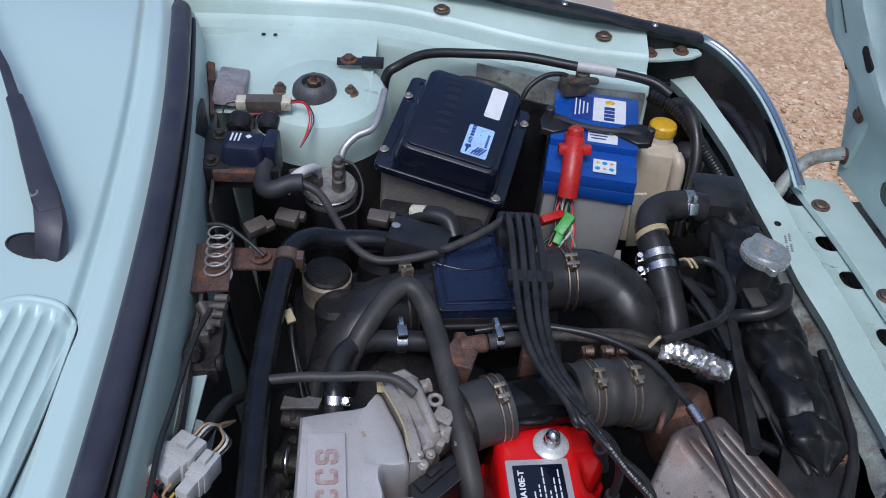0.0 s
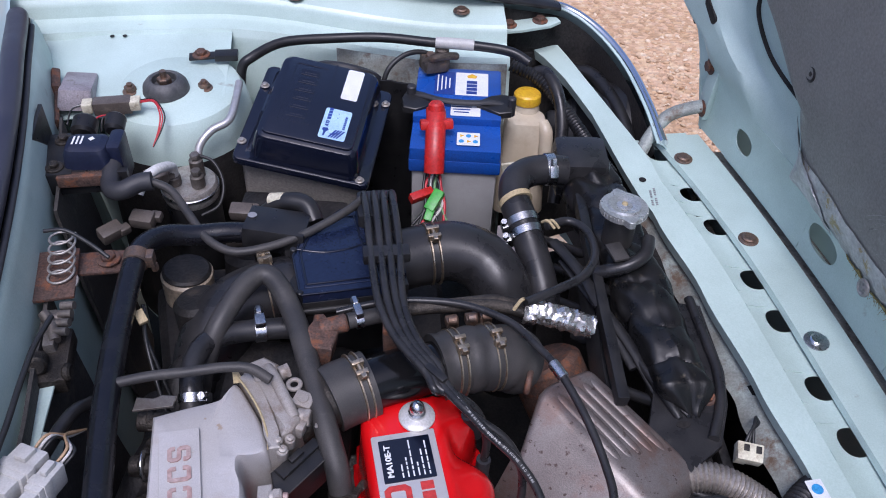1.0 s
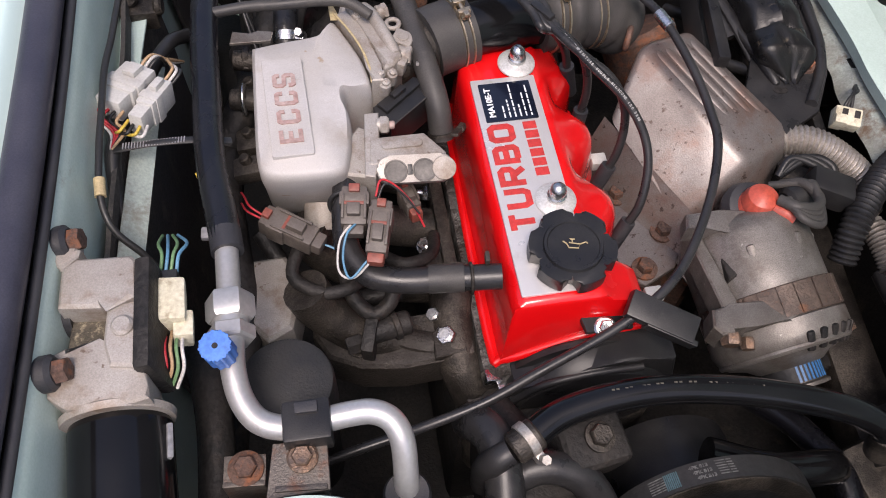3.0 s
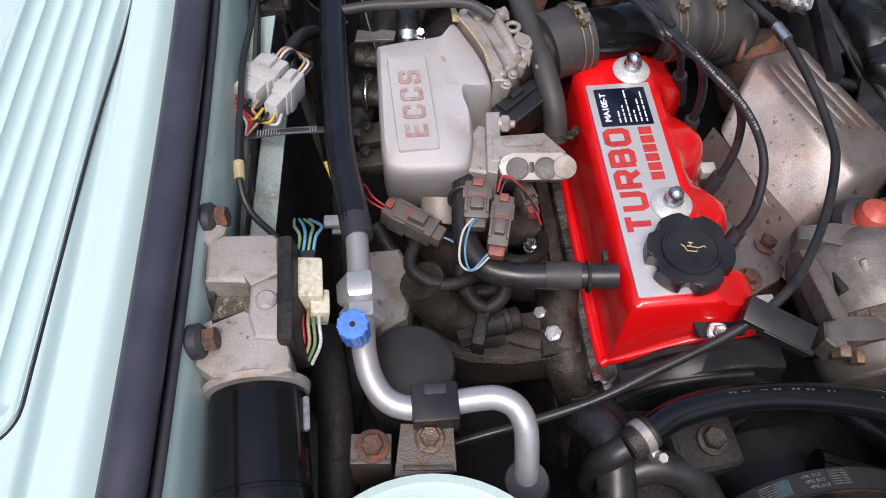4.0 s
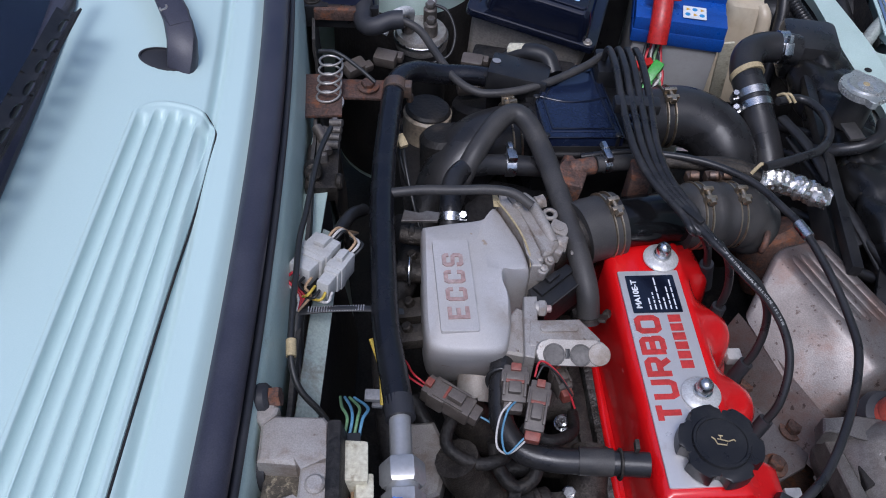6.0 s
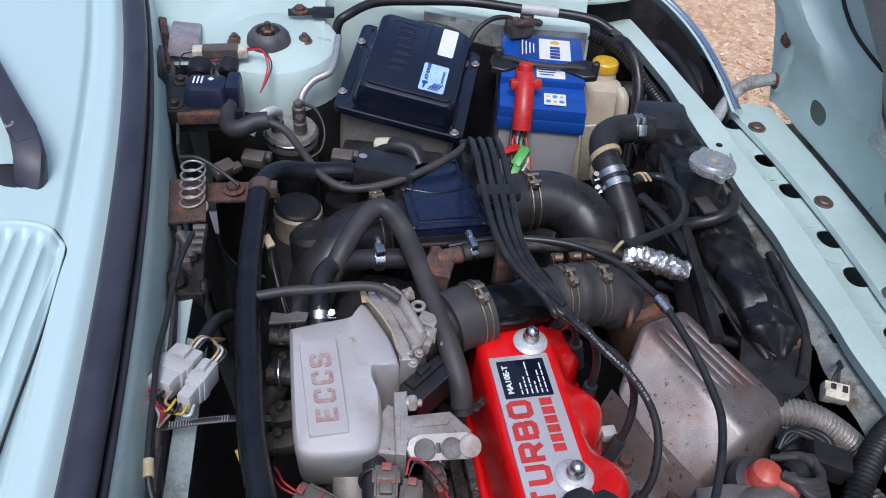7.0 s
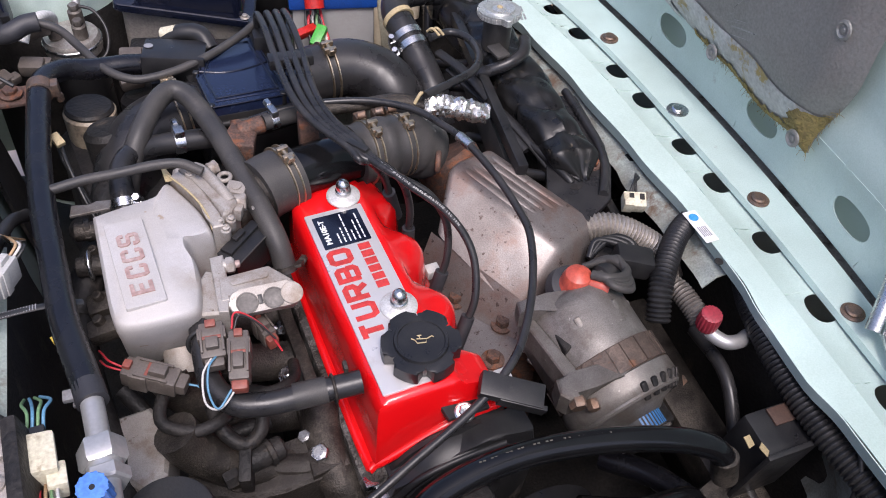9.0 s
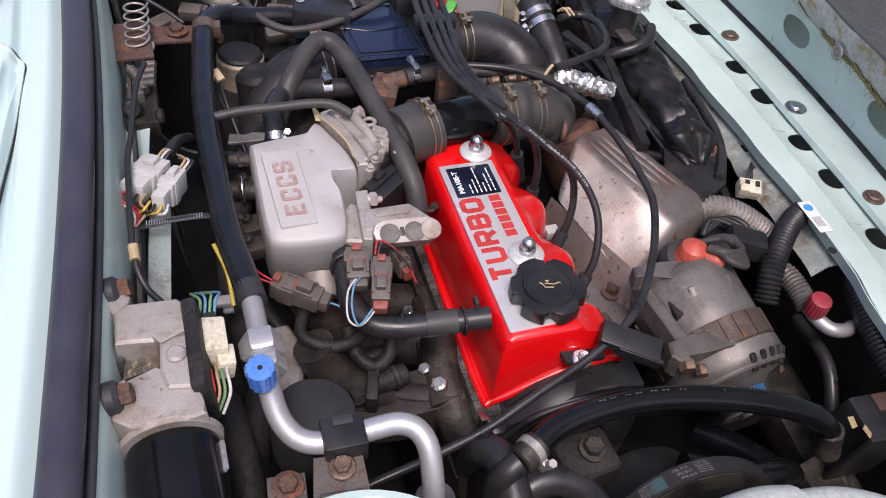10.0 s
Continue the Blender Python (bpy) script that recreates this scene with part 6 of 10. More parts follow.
part("gasket", tube(NB(), [(-0.0105, 0.5085, 0.8432), (0.0025, 0.487, 0.8435), (0.0142, 0.4625, 0.8430), (0.0212, 0.439, 0.8415), (0.0225, 0.4245, 0.838)], 0.0011, 4, 6), M_TAPE, tb)
bm = NB()
prism(bm, [(-0.006, -0.010), (0.004, -0.012), (0.001, 0.012), (-0.001, 0.012)], 0, 0.0014, pose(-0.012, 0.513, 0.843, 20, 10, 24), 0.0004)
part("yellow_tab", bm, M_TAPE, tb)
bm = NB()
tube(bm, [(0.060, 0.468, 0.812), (0.066, 0.462, 0.826), (0.066, 0.450, 0.832)], 0.0016, 5, 6)
part("link_rod", bm, M_WORN, tb)
bm = NB()
prism(bm, [(0.022, 0.414), (0.062, 0.450), (0.076, 0.444), (0.078, 0.428), (0.038, 0.389), (0.025, 0.398)], 0.780, 0.8165, None, 0.003)
prism(bm, [(0.026, 0.414), (0.062, 0.446), (0.071, 0.440), (0.035, 0.404)], 0.8165, 0.8205, None, 0.0012)
box(bm, (0.007, 0.016, 0.006), pose(0.046, 0.426, 0.8215, 0, 0, -45), 0.0015)
part("position_sensor", bm, M_BLACK, tb, "black plastic throttle sensor")
part("sensor_seam", tube(NB(), [(0.024, 0.398, 0.8168), (0.038, 0.3885, 0.8168), (0.078, 0.4275, 0.8168), (0.0765, 0.444, 0.8168)], 0.0009, 1, 6), M_OLDHOSE, tb)

# ---- exhaust heat shield ----
sh = thing("heat_shield", (0.36, 0.42, 0.66), "rust-speckled pressed steel heat shield", "heat shield")
bm = NB()
V = [Vector(v) for v in ((0.300, 0.508, 0.792), (0.366, 0.541, 0.776), (0.464, 0.424, 0.738), (0.396, 0.378, 0.750), (0.268, 0.450, 0.742), (0.372, 0.556, 0.690), (0.478, 0.420, 0.672), (0.338, 0.345, 0.690), (0.404, 0.352, 0.688))]
vs = [bm.verts.new(v) for v in V]
for f in ((0, 3, 2, 1), (0, 4, 7, 3), (3, 7, 8), (3, 8, 2), (2, 8, 6), (1, 2, 6, 5), (0, 1, 5), (0, 5, 4)):
    bm.faces.new([vs[i] for i in f])
bmesh.ops.recalc_face_normals(bm, faces=bm.faces)
es = [e for e in bm.edges if len(e.link_faces) == 2]
bmesh.ops.bevel(bm, geom=es, offset=0.009, segments=4, profile=0.5, affect="EDGES")
T1, T2, T3, T4 = V[0], V[1], V[2], V[3]
part("shroud", bm, M_SHIELD, sh, sharp=45)
for k in range(5):
    u = 0.16 + 0.165 * k
    a, b = T1.lerp(T2, u).lerp(T4.lerp(T3, u), 0.10), T1.lerp(T2, u).lerp(T4.lerp(T3, u), 0.68 + 0.03 * k)
    nrm = (T4 - T1).cross(T2 - T1).normalized()
    nrm = nrm if nrm.z > 0 else -nrm
    part("rib", tube(NB(), [a - nrm * 0.0090, a.lerp(b, 0.12) - nrm * 0.0064, a.lerp(b, 0.80) - nrm * 0.0066, b - nrm * 0.0092], 0.0082, 4, 24), M_SHIELD, sh)
bm = NB()
prism(bm, [(0.232, 0.43), (0.262, 0.455), (0.33, 0.36), (0.345, 0.342), (0.325, 0.305), (0.29, 0.285), (0.268, 0.30), (0.262, 0.36)], 0.664, 0.670, Matrix.Translation((0, 0, 0.004)), 0.002)
sheet(bm, lambda u, v: (0.235 + 0.10 * u + 0.03 * v, 0.435 - 0.13 * u + 0.02 * v, 0.668 + 0.07 * v * (1 - u * 0.6)), span(0, 1, 10), span(0, 1, 6))
part("flange", bm, M_SHIELD, sh)
for p in ((0.279, 0.396, 0.675), (0.320, 0.347, 0.675), (0.292, 0.304, 0.674)):
    bm = NB()
    lathe(bm, [(0.0135, 0), (0.0135, 0.003), (0.009, 0.004)], Matrix.Translation(p), 20)
    hexa(bm, p, Vector(p) + Vector((0, 0, 0.012)), 0.0088)
    part("bolt", bm, M_RUST, sh)
bm = NB()
tube(bm, [(0.29 + 0.004 * math.cos(a), 0.515 + 0.010 * math.cos(a), 0.790 + 0.010 * math.sin(a)) for a in (2 * math.pi * k / 12 for k in range(13))], 0.0035, 2, 8)
part("lug", bm, M_RUST, sh)
bm = NB()
tube(bm, [(0.468 + 0.014 * math.cos(a) * 0.6, 0.372 + 0.014 * math.cos(a), 0.722 + 0.012 * math.sin(a)) for a in (2 * math.pi * k / 14 for k in range(15))], 0.0028, 2, 8)
part("wire_loop", bm, M_RUST, sh)
bm = NB()
box(bm, (0.16, 0.22, 0.20), pose(0.36, 0.44, 0.57, 0, 0, -38), 0.02)
rod(bm, (0.36, 0.56, 0.66), (0.33, 0.60, 0.72), 0.045, None, 0.008)
part("turbocharger", bm, M_RUST, sh, "rusty turbo and manifold under the shield")

# ---- alternator ----
AL = aim((0.389, 0.302, 0.703), (0.411, 0.209, 0.675))
PU = AL @ Matrix.Translation((0, 0, -0.012))
alt = thing("alternator", (0.41, 0.26, 0.62), "weathered alloy alternator with a rusty stator", "alternator")
part("rear_housing", lathe(NB(), [(0.030, -0.034), (0.050, -0.031), (0.059, -0.024), (0.064, -0.012), (0.064, 0.046)], AL, 56), M_OLDAL, alt)
bm = NB()
lathe(bm, [(0.0645, 0.046), (0.0655, 0.047), (0.0655, 0.075), (0.0645, 0.0765)], AL, 56)
stator = part("stator", bm, mat("laminated_stator", (0.105, 0.075, 0.058), 0.6, 0.3, col2=(0.06, 0.045, 0.038), s1=60, s2=400, bump=0.4, dirt=(0.16, 0.075, 0.04), dirt_at=0.66, dirt_s=60), alt, "brown laminated stator ring")
rnd = random.Random(5)
a = 0.0
while a < 350:
    w = rnd.uniform(9, 17)
    bm = NB()
    n = 6
    r = 0.0672 + rnd.uniform(-0.0004, 0.0006)
    vs = [AL @ Vector((q * math.cos(radians(a + w * i / n)), q * math.sin(radians(a + w * i / n)), h)) for h in (0.0470, 0.0755) for q in (0.0650, r) for i in range(n + 1)]
    m = n + 1
    add(bm, vs, [(m + i, m + i + 1, 3 * m + i + 1, 3 * m + i) for i in range(n)] + [(i, m + i, m + i + 1, i + 1) for i in range(n)] + [(2 * m + i + 1, 3 * m + i + 1, 3 * m + i, 2 * m + i) for i in range(n)] + [(0, 2 * m, 3 * m, m), (n, m + n, 3 * m + n, 2 * m + n)])
    part("lamination", bm, stator.data.materials[0], stator)
    a += w + 1.6
bm = NB()
lathe(bm, [(0.064, 0.076), (0.0675, 0.078), (0.0675, 0.092), (0.064, 0.101), (0.056, 0.109), (0.040, 0.114), (0.032, 0.120), (0.018, 0.124), (0.010, 0.130)], AL, 56)
fh = part("front_housing", bm, M_OLDAL, alt, "slotted alloy end frame")
# Dark boxes give the shade of the slots; the frame is not cut.
for k in range(30):
    turn = AL @ Matrix.Rotation(2 * math.pi * k / 30, 4, "Z")
    out = (turn.to_3x3() @ Vector((1, 0, 0)))
    if out.z < -0.35 or out.x < -0.12:
        continue
    bm = NB()
    box(bm, (0.012, 0.0080, 0.021), turn @ Matrix.Translation((0.0593, 0, 0.1000)) @ Matrix.Rotation(radians(-34), 4, "Y"), 0.003, 2)
    part("slot", bm, M_GRIMESHADE, fh)
bm = NB()
# Dark plates laid on for the shade in the rear windows.
for a0 in (60, 82, 98, 118):
    bw = NB()
    box(bw, (0.030, 0.007, 0.004), AL @ Matrix.Rotation(radians(a0), 4, "Z") @ Matrix.Translation((0.0605, 0, 0.026)) @ Matrix.Rotation(radians(90), 4, "Y"), 0.001, 1)
    part("window", bw, M_GRIMESHADE, alt)
for a0 in (20, 70, 115, 160, 205):
    box(bm, (0.030, 0.008, 0.034), AL @ Matrix.Rotation(radians(a0), 4, "Z") @ Matrix.Translation((0.048, 0, 0.014)) @ Matrix.Rotation(radians(-18), 4, "Y"), 0.003)
part("rear_ribs", bm, M_OLDAL, alt)
bm = NB()
prism(bm, [(0.312, 0.300), (0.316, 0.318), (0.352, 0.322), (0.392, 0.318), (0.398, 0.292), (0.366, 0.286), (0.350, 0.300)], 0.734, 0.756, None, 0.005)
prism(bm, [(0.318, 0.306), (0.331, 0.306), (0.349, 0.232), (0.348, 0.220), (0.334, 0.220)], 0.712, 0.740, None, 0.004)
part("pivot_arm", bm, M_OLDAL, alt)
bm = NB()
prism(bm, [(0.319, 0.204), (0.322, 0.222), (0.340, 0.226), (0.392, 0.230), (0.420, 0.222), (0.412, 0.205), (0.358, 0.207), (0.338, 0.196), (0.326, 0.196)], 0.714, 0.743, None, 0.005)
part("front_lug", bm, M_OLDAL, alt)
bm = NB()
lathe(bm, [(0.0600, 0.1015), (0.0640, 0.1020), (0.0645, 0.1045), (0.0625, 0.1070), (0.0585, 0.1075)], AL, 56)
part("front_rim", bm, M_OLDAL, alt)
# Near-black prism on the housing, coloured as the shade in its opening.
part("opening", prism(NB(), [(0.341, 0.298), (0.360, 0.286), (0.362, 0.258), (0.347, 0.252)], 0.700, 0.7415, None, 0.003), M_GRIMESHADE, alt)
for a, b, r in (((0.336, 0.200, 0.734), (0.335, 0.189, 0.732), 0.0095), ((0.356, 0.200, 0.722), (0.355, 0.189, 0.720), 0.007)):
    bm = NB()
    hexa(bm, a, b, r)
    part("bolt", bm, M_BOLT, alt)
pul = part("pulley", lathe(NB(), [(0.020, 0.124), (0.031, 0.126), (0.031, 0.129), (0.027, 0.131), (0.027, 0.149), (0.031, 0.151), (0.031, 0.154), (0.026, 0.155), (0.022, 0.151), (0.012, 0.151), (0.010, 0.158), (0.0005, 0.158)], PU, 44), M_OLDAL, alt)
bm = NB()
lathe(bm, [(0.0272, 0.1315), (0.0292, 0.1315), (0.0292, 0.1485), (0.0272, 0.1485)], PU, 44)
belt = part("belt", bm, M_BELT, pul, "black ribbed belt with blue marks")
M_BELTBLUE = colour("belt_blue", (0.035, 0.14, 0.33))
for k in range(8):
    bm = NB()
    box(bm, (0.0007, 0.0022, 0.0165), PU @ Matrix.Rotation(radians(52 + k * 8.4), 4, "Z") @ Matrix.Translation((0.0293, 0, 0.140)))
    part("blue_mark", bm, M_BELTBLUE, belt)
bm = NB()
m = aim((0.386, 0.330, 0.735), (0.392, 0.318, 0.775))
lathe(bm, [(0.017, 0.0), (0.019, 0.006), (0.018, 0.018), (0.013, 0.028), (0.009, 0.034), (0.008, 0.036)], m, 24)
lathe(bm, [(0.004, -0.019), (0.013, -0.014), (0.0178, -0.005), (0.0178, 0.004), (0.0145, 0.012), (0.006, 0.0175), (0.0005, 0.018)], Matrix.Translation((0.390, 0.325, 0.757)), 24)
tube(bm, [(0.396, 0.318, 0.760), (0.408, 0.308, 0.763), (0.416, 0.303, 0.762)], 0.0075, 4, 12)
boot = solo("terminal_boot", bm, mat("red_rubber", (0.46, 0.075, 0.045), 0.5, col2=(0.36, 0.07, 0.05), s1=50, bump=0.1), "faded red rubber terminal boot on the alternator", "boot")
part("collar", lathe(NB(), [(0.026, -0.006), (0.029, 0.004), (0.026, 0.014), (0.021, 0.016)], m, 24), M_RUBBER, boot)

# ---- battery ----
BT = pose(0.2755, 1.019, 0.012, 0, 0, -9)
bat = thing("battery", (0.281, 1.02, 0.55), "blue and grey car battery with maker's labels", "battery")
bm = NB()
box(bm, (0.124, 0.192, 0.20), BT @ Matrix.Translation((0, 0, 0.648)), 0.006)
part("case", bm, M_BATGREY, bat)
bm = NB()
box(bm, (0.133, 0.202, 0.022), BT @ Matrix.Translation((0, 0, 0.752)), 0.004)
box(bm, (0.130, 0.199, 0.024), BT @ Matrix.Translation((0, 0, 0.768)), 0.003)
box(bm, (0.130, 0.134, 0.016), BT @ Matrix.Translation((0, 0.0325, 0.784)), 0.003)
box(bm, (0.130, 0.034, 0.006), BT @ Matrix.Translation((0, -0.082, 0.779)), 0.002)
lid = part("lid", bm, M_BLUEBAT, bat, "blue plastic lid")
bm = NB()
prism(bm, rrect(0.050, 0.062, 0.001, 2, 0.020, 0.056), 0.7921, 0.7926, BT)
lb = part("brand_label", bm, M_WHITE, lid, "white label with dark blue marks")
bm = NB()
for i in range(4):
    box(bm, (0.016, 0.0075, 0.0004), BT @ Matrix.Translation((0.020, 0.032 + i * 0.0095, 0.7928)))
part("maker_mark", bm, M_DARKBLUE, lb)
part("yellow_mark", prism(NB(), [(0.014, 0.072), (0.026, 0.072), (0.028, 0.078), (0.020, 0.084), (0.012, 0.078)], 0.7926, 0.793, BT), M_YELLOW, lb)
bm = NB()
prism(bm, rrect(0.030, 0.062, 0.001, 2, -0.022, 0.056), 0.7921, 0.7925, BT)
l2 = part("type_label", bm, M_DARKBLUE, lid, "dark blue label with white lines")
bm = NB()
for i in range(4):
    box(bm, (0.002, 0.045 - 0.006 * i, 0.0004), BT @ Matrix.Translation((-0.032 + i * 0.006, 0.056, 0.7927)))
part("print_lines", bm, M_WHITE, l2)
bm = NB()
prism(bm, rrect(0.044, 0.030, 0.001, 2, 0.012, -0.014), 0.7921, 0.7925, BT)
l3 = part("rating_label", bm, M_WHITE, lid)
bm = NB()
for i in range(3):
    box(bm, (0.030 - 0.004 * i, 0.0025, 0.0004), BT @ Matrix.Translation((0.006, -0.006 - i * 0.007, 0.7927)))
part("print_lines", bm, M_DARKBLUE, l3)
bm = NB()
prism(bm, rrect(0.033, 0.030, 0.001, 2, 0.018, -0.074), 0.7841, 0.7846, BT)
l4 = part("warning_label", bm, M_WHITE, lid, "white label with yellow and blue warning signs")
for i in range(3):
    for j in range(2):
        c = M_YELLOW if (i + j) % 2 == 0 else M_BLUEINK
        part("sign", lathe(NB(), [(0.0038, 0), (0.0038, 0.0004), (0.0004, 0.0004)], BT @ Matrix.Translation((0.008 + i * 0.010, -0.067 - j * 0.013, 0.7846)), 12 if c is M_BLUEINK else 3), c, l4)
# strap over the battery
strap = thing("battery_strap", (0.281, 1.03, 0.79), "black hold-down strap across the battery", "strap")
bm = NB()
tube(bm, [BT @ Vector(v) for v in ((-0.072, 0.020, 0.790), (-0.055, 0.012, 0.797), (-0.02, -0.004, 0.800), (0.02, -0.006, 0.800), (0.05, 0.000, 0.798), (0.078, 0.004, 0.790))], 0.0055, 6, 10, flat=0.7)
part("bar", bm, M_RUBBER, strap)
for s in (-1, 1):
    bm = NB()
    prism(bm, [(0.026 * s, 0.005), (0.050 * s, 0.020), (0.066 * s, 0.027), (0.078 * s, 0.024), (0.084 * s, 0.004), (0.080 * s, -0.019), (0.062 * s, -0.024), (0.044 * s, -0.014), (0.028 * s, -0.005)][::s], 0.787, 0.797, BT, 0.003)
    part("wing_end", bm, M_BLACK, strap)
for x, y, z0, z1, r in ((-0.070, 0.018, 0.785, 0.810, 0.007), (0.080, -0.004, 0.780, 0.812, 0.006)):
    part("hook_nut", rod(NB(), BT @ Vector((x, y, z0)), BT @ Vector((x, y, z1)), r, None, 0.002), M_RUBBER, strap)
# red terminal cover with its wires
red = thing("terminal_cover", (0.245, 0.95, 0.78), "red plastic battery terminal cover with wires", "terminal cover")
bm = NB()
tube(bm, [(0.238, 0.990, 0.806), (0.237, 0.975, 0.806), (0.234, 0.952, 0.794), (0.231, 0.930, 0.775), (0.229, 0.916, 0.752)], 0.0145, 6, 14, flat=0.8)
rod(bm, (0.238, 0.980, 0.800), (0.238, 0.986, 0.824), 0.014, 0.011, 0.003)
box(bm, (0.048, 0.018, 0.014), pose(0.237, 0.966, 0.800, -20, 0, 0), 0.004)
part("hood", bm, M_REDP, red)
nudge(red, 0, -0.008, 0.014)
rnd = random.Random(3)
for i in range(7):
    bm = NB()
    x = 0.218 + 0.0035 * i
    tube(bm, [(x, 0.920, 0.756), (x + rnd.uniform(-0.008, 0.008), 0.902, 0.742), (x + rnd.uniform(-0.02, 0.012), 0.885, 0.728), (x + rnd.uniform(-0.03, 0.015), 0.86, 0.712)], 0.0022, 5, 7)
    part("wire", bm, (W_BLACK, W_BLACK, W_RED, W_WHITE, W_BLACK, W_GRN, W_RED)[i], red)
bm = NB()
box(bm, (0.036, 0.012, 0.014), pose(0.210, 0.893, 0.738, 20, 0, 25), 0.002)
part("fusible_link", bm, M_REDP, red, "orange-red fuse holder")
bm = NB()
box(bm, (0.016, 0.034, 0.014), pose(0.228, 0.884, 0.734, 30, 10, -35), 0.003)
box(bm, (0.012, 0.020, 0.012), pose(0.219, 0.868, 0.722, 30, 10, -20), 0.002)
part("green_connector", bm, M_GREEN, red, "bright green connector")
neg = thing("battery_clamp", (0.255, 1.105, 0.79), "corroded negative battery clamp", "clamp")
bm = NB()
box(bm, (0.040, 0.030, 0.022), pose(0.250, 1.107, 0.803, 0, 6, 20), 0.004)
rod(bm, (0.262, 1.112, 0.79), (0.262, 1.112, 0.826), 0.011, None, 0.002)
tube(bm, [(0.235, 1.10, 0.81), (0.25, 1.09, 0.822), (0.27, 1.10, 0.818), (0.285, 1.115, 0.808)], 0.006, 5, 8)
part("lug", bm, mat("oxidised_lead", (0.12, 0.105, 0.09), 0.55, 0.4, col2=(0.06, 0.045, 0.035), s1=60, s2=400, bump=0.4, dirt=(0.16, 0.09, 0.05), dirt_at=0.62, dirt_s=50), neg)
bm = NB()
hexa(bm, (0.243, 1.10, 0.812), (0.243, 1.098, 0.824), 0.008)
part("nut", bm, M_BOLT, neg)
nudge(neg, 0.0, 0.006, 0.016)

# Added black panel that stands for the darkness between air box and battery.
bm = NB()
sheet(bm, lambda u, v: (0.130 + 0.085 * u, 1.085 - 0.010 * u + 0.004 * noise.noise((u * 6, v * 6, 2)), 0.818 - 0.012 * u - 0.34 * v), span(0, 1, 24), span(0, 1, 12))
solo("gap_dark_panel", thick(bm, 0.003), M_BLACK, "added black panel for the dark gap between air box and battery", "panel")

# ---- air filter box ----
AF = pose(0.0665, 0.972, 0.8115, 9, 8.5, -13.3) @ Matrix.Translation((0, 0, -0.80))
afb = thing("air_filter_box", (0.055, 0.968, 0.6), "black and navy air filter box with stickers", "air box")
bm = NB()
frustum(bm, (0.15, 0.15), (0.172, 0.172), 0.58, 0.792, AF, 0.012, 0.012, 0.002)
part("tub", bm, mat("grey_tub", (0.17, 0.158, 0.145), 0.6, col2=(0.26, 0.24, 0.215), s1=14, s2=300, bump=0.3, dirt=(0.25, 0.22, 0.18), dirt_at=0.63, dirt_s=14), afb, "dusty grey lower tub")
bm = NB()
frustum(bm, (0.188, 0.190), (0.188, 0.190), 0.792, 0.803, AF, 0.010, 0.010, 0.003)
part("flange", bm, M_GLOSS, afb)
bm = NB()
frustum(bm, (0.158, 0.184), (0.150, 0.178), 0.803, 0.812, AF, 0.014, 0.014, 0.004, (0.004, -0.002))
part("lid_foot", bm, M_GLOSS, afb)
bm = NB()
frustum(bm, (0.150, 0.177), (0.140, 0.168), 0.809, 0.8475, AF @ Matrix.Translation((0.004, -0.002, 0)), 0.014, 0.014, 0.009, (0.0, -0.001))
frustum(bm, (0.124, 0.154), (0.122, 0.152), 0.845, 0.850, AF @ Matrix.Translation((0.004, -0.003, 0)), 0.008, 0.008, 0.0015)
lid = part("lid", bm, M_GLOSS, afb, "gloss black lid with raised lettering")
AFT = AF @ Matrix.Translation((0.0, 0.0, 0.8502))
bm = NB()
for i in range(6):
    bm = NB()
    box(bm, (0.026, 0.011, 0.0012), AFT @ Matrix.Translation((-0.020, -0.036 + i * 0.0165, 0.0)), 0.0005, 1)
    box(bm, (0.018, 0.0035, 0.0020), AFT @ Matrix.Translation((-0.020, -0.036 + i * 0.0165, 0.0)), 0.0005, 1)
    part("raised_mark", bm, M_GLOSS, lid)
bm = NB()
for a, b, w, h in ((-0.020, -0.050, 0.044, 0.0016), (-0.020, 0.062, 0.044, 0.0016), (-0.043, 0.005, 0.0016, 0.112), (0.012, 0.0, 0.0018, 0.15)):
    box(bm, (w, h, 0.0005), AFT @ Matrix.Translation((a, b, 0.0)), 0.0002, 1)
part("raised_frame", bm, M_GLOSS, lid)
bm = NB()
prism(bm, rrect(0.023, 0.060, 0.003, 3, 0.041, 0.040), 0.0002, 0.0006, AFT)
part("sticker", bm, M_WHITE, lid, "blank white sticker")
bm = NB()
prism(bm, rrect(0.036, 0.056, 0.003, 3, 0.034, -0.040), 0.0002, 0.0006, AFT)
s2 = part("sticker", bm, colour("pale_blue_sticker", (0.42, 0.62, 0.86), 0.4), lid, "pale blue fluid reminder sticker")
bm = NB()
for i in range(4):
    box(bm, (0.0050, 0.0046, 0.0003), AFT @ Matrix.Translation((0.0235, -0.0305 + i * 0.0056, 0.0008)))
for i in range(7):
    box(bm, (0.0032, 0.0028, 0.0003), AFT @ Matrix.Translation((0.0465, -0.046 + i * 0.0036, 0.0008)))
for i in range(3):
    box(bm, (0.0014, 0.0014, 0.0003), AFT @ Matrix.Translation((0.035, -0.028 + i * 0.008, 0.0008)))
for i in range(4):
    box(bm, (0.0022, 0.017, 0.0003), AFT @ Matrix.Translation((0.034 + i * 0.0036, -0.0575, 0.0008)) @ Matrix.Rotation(radians(-28), 4, "Z"))
box(bm, (0.013, 0.0024, 0.0003), AFT @ Matrix.Translation((0.037, -0.0575, 0.0009)) @ Matrix.Rotation(radians(20), 4, "Z"))
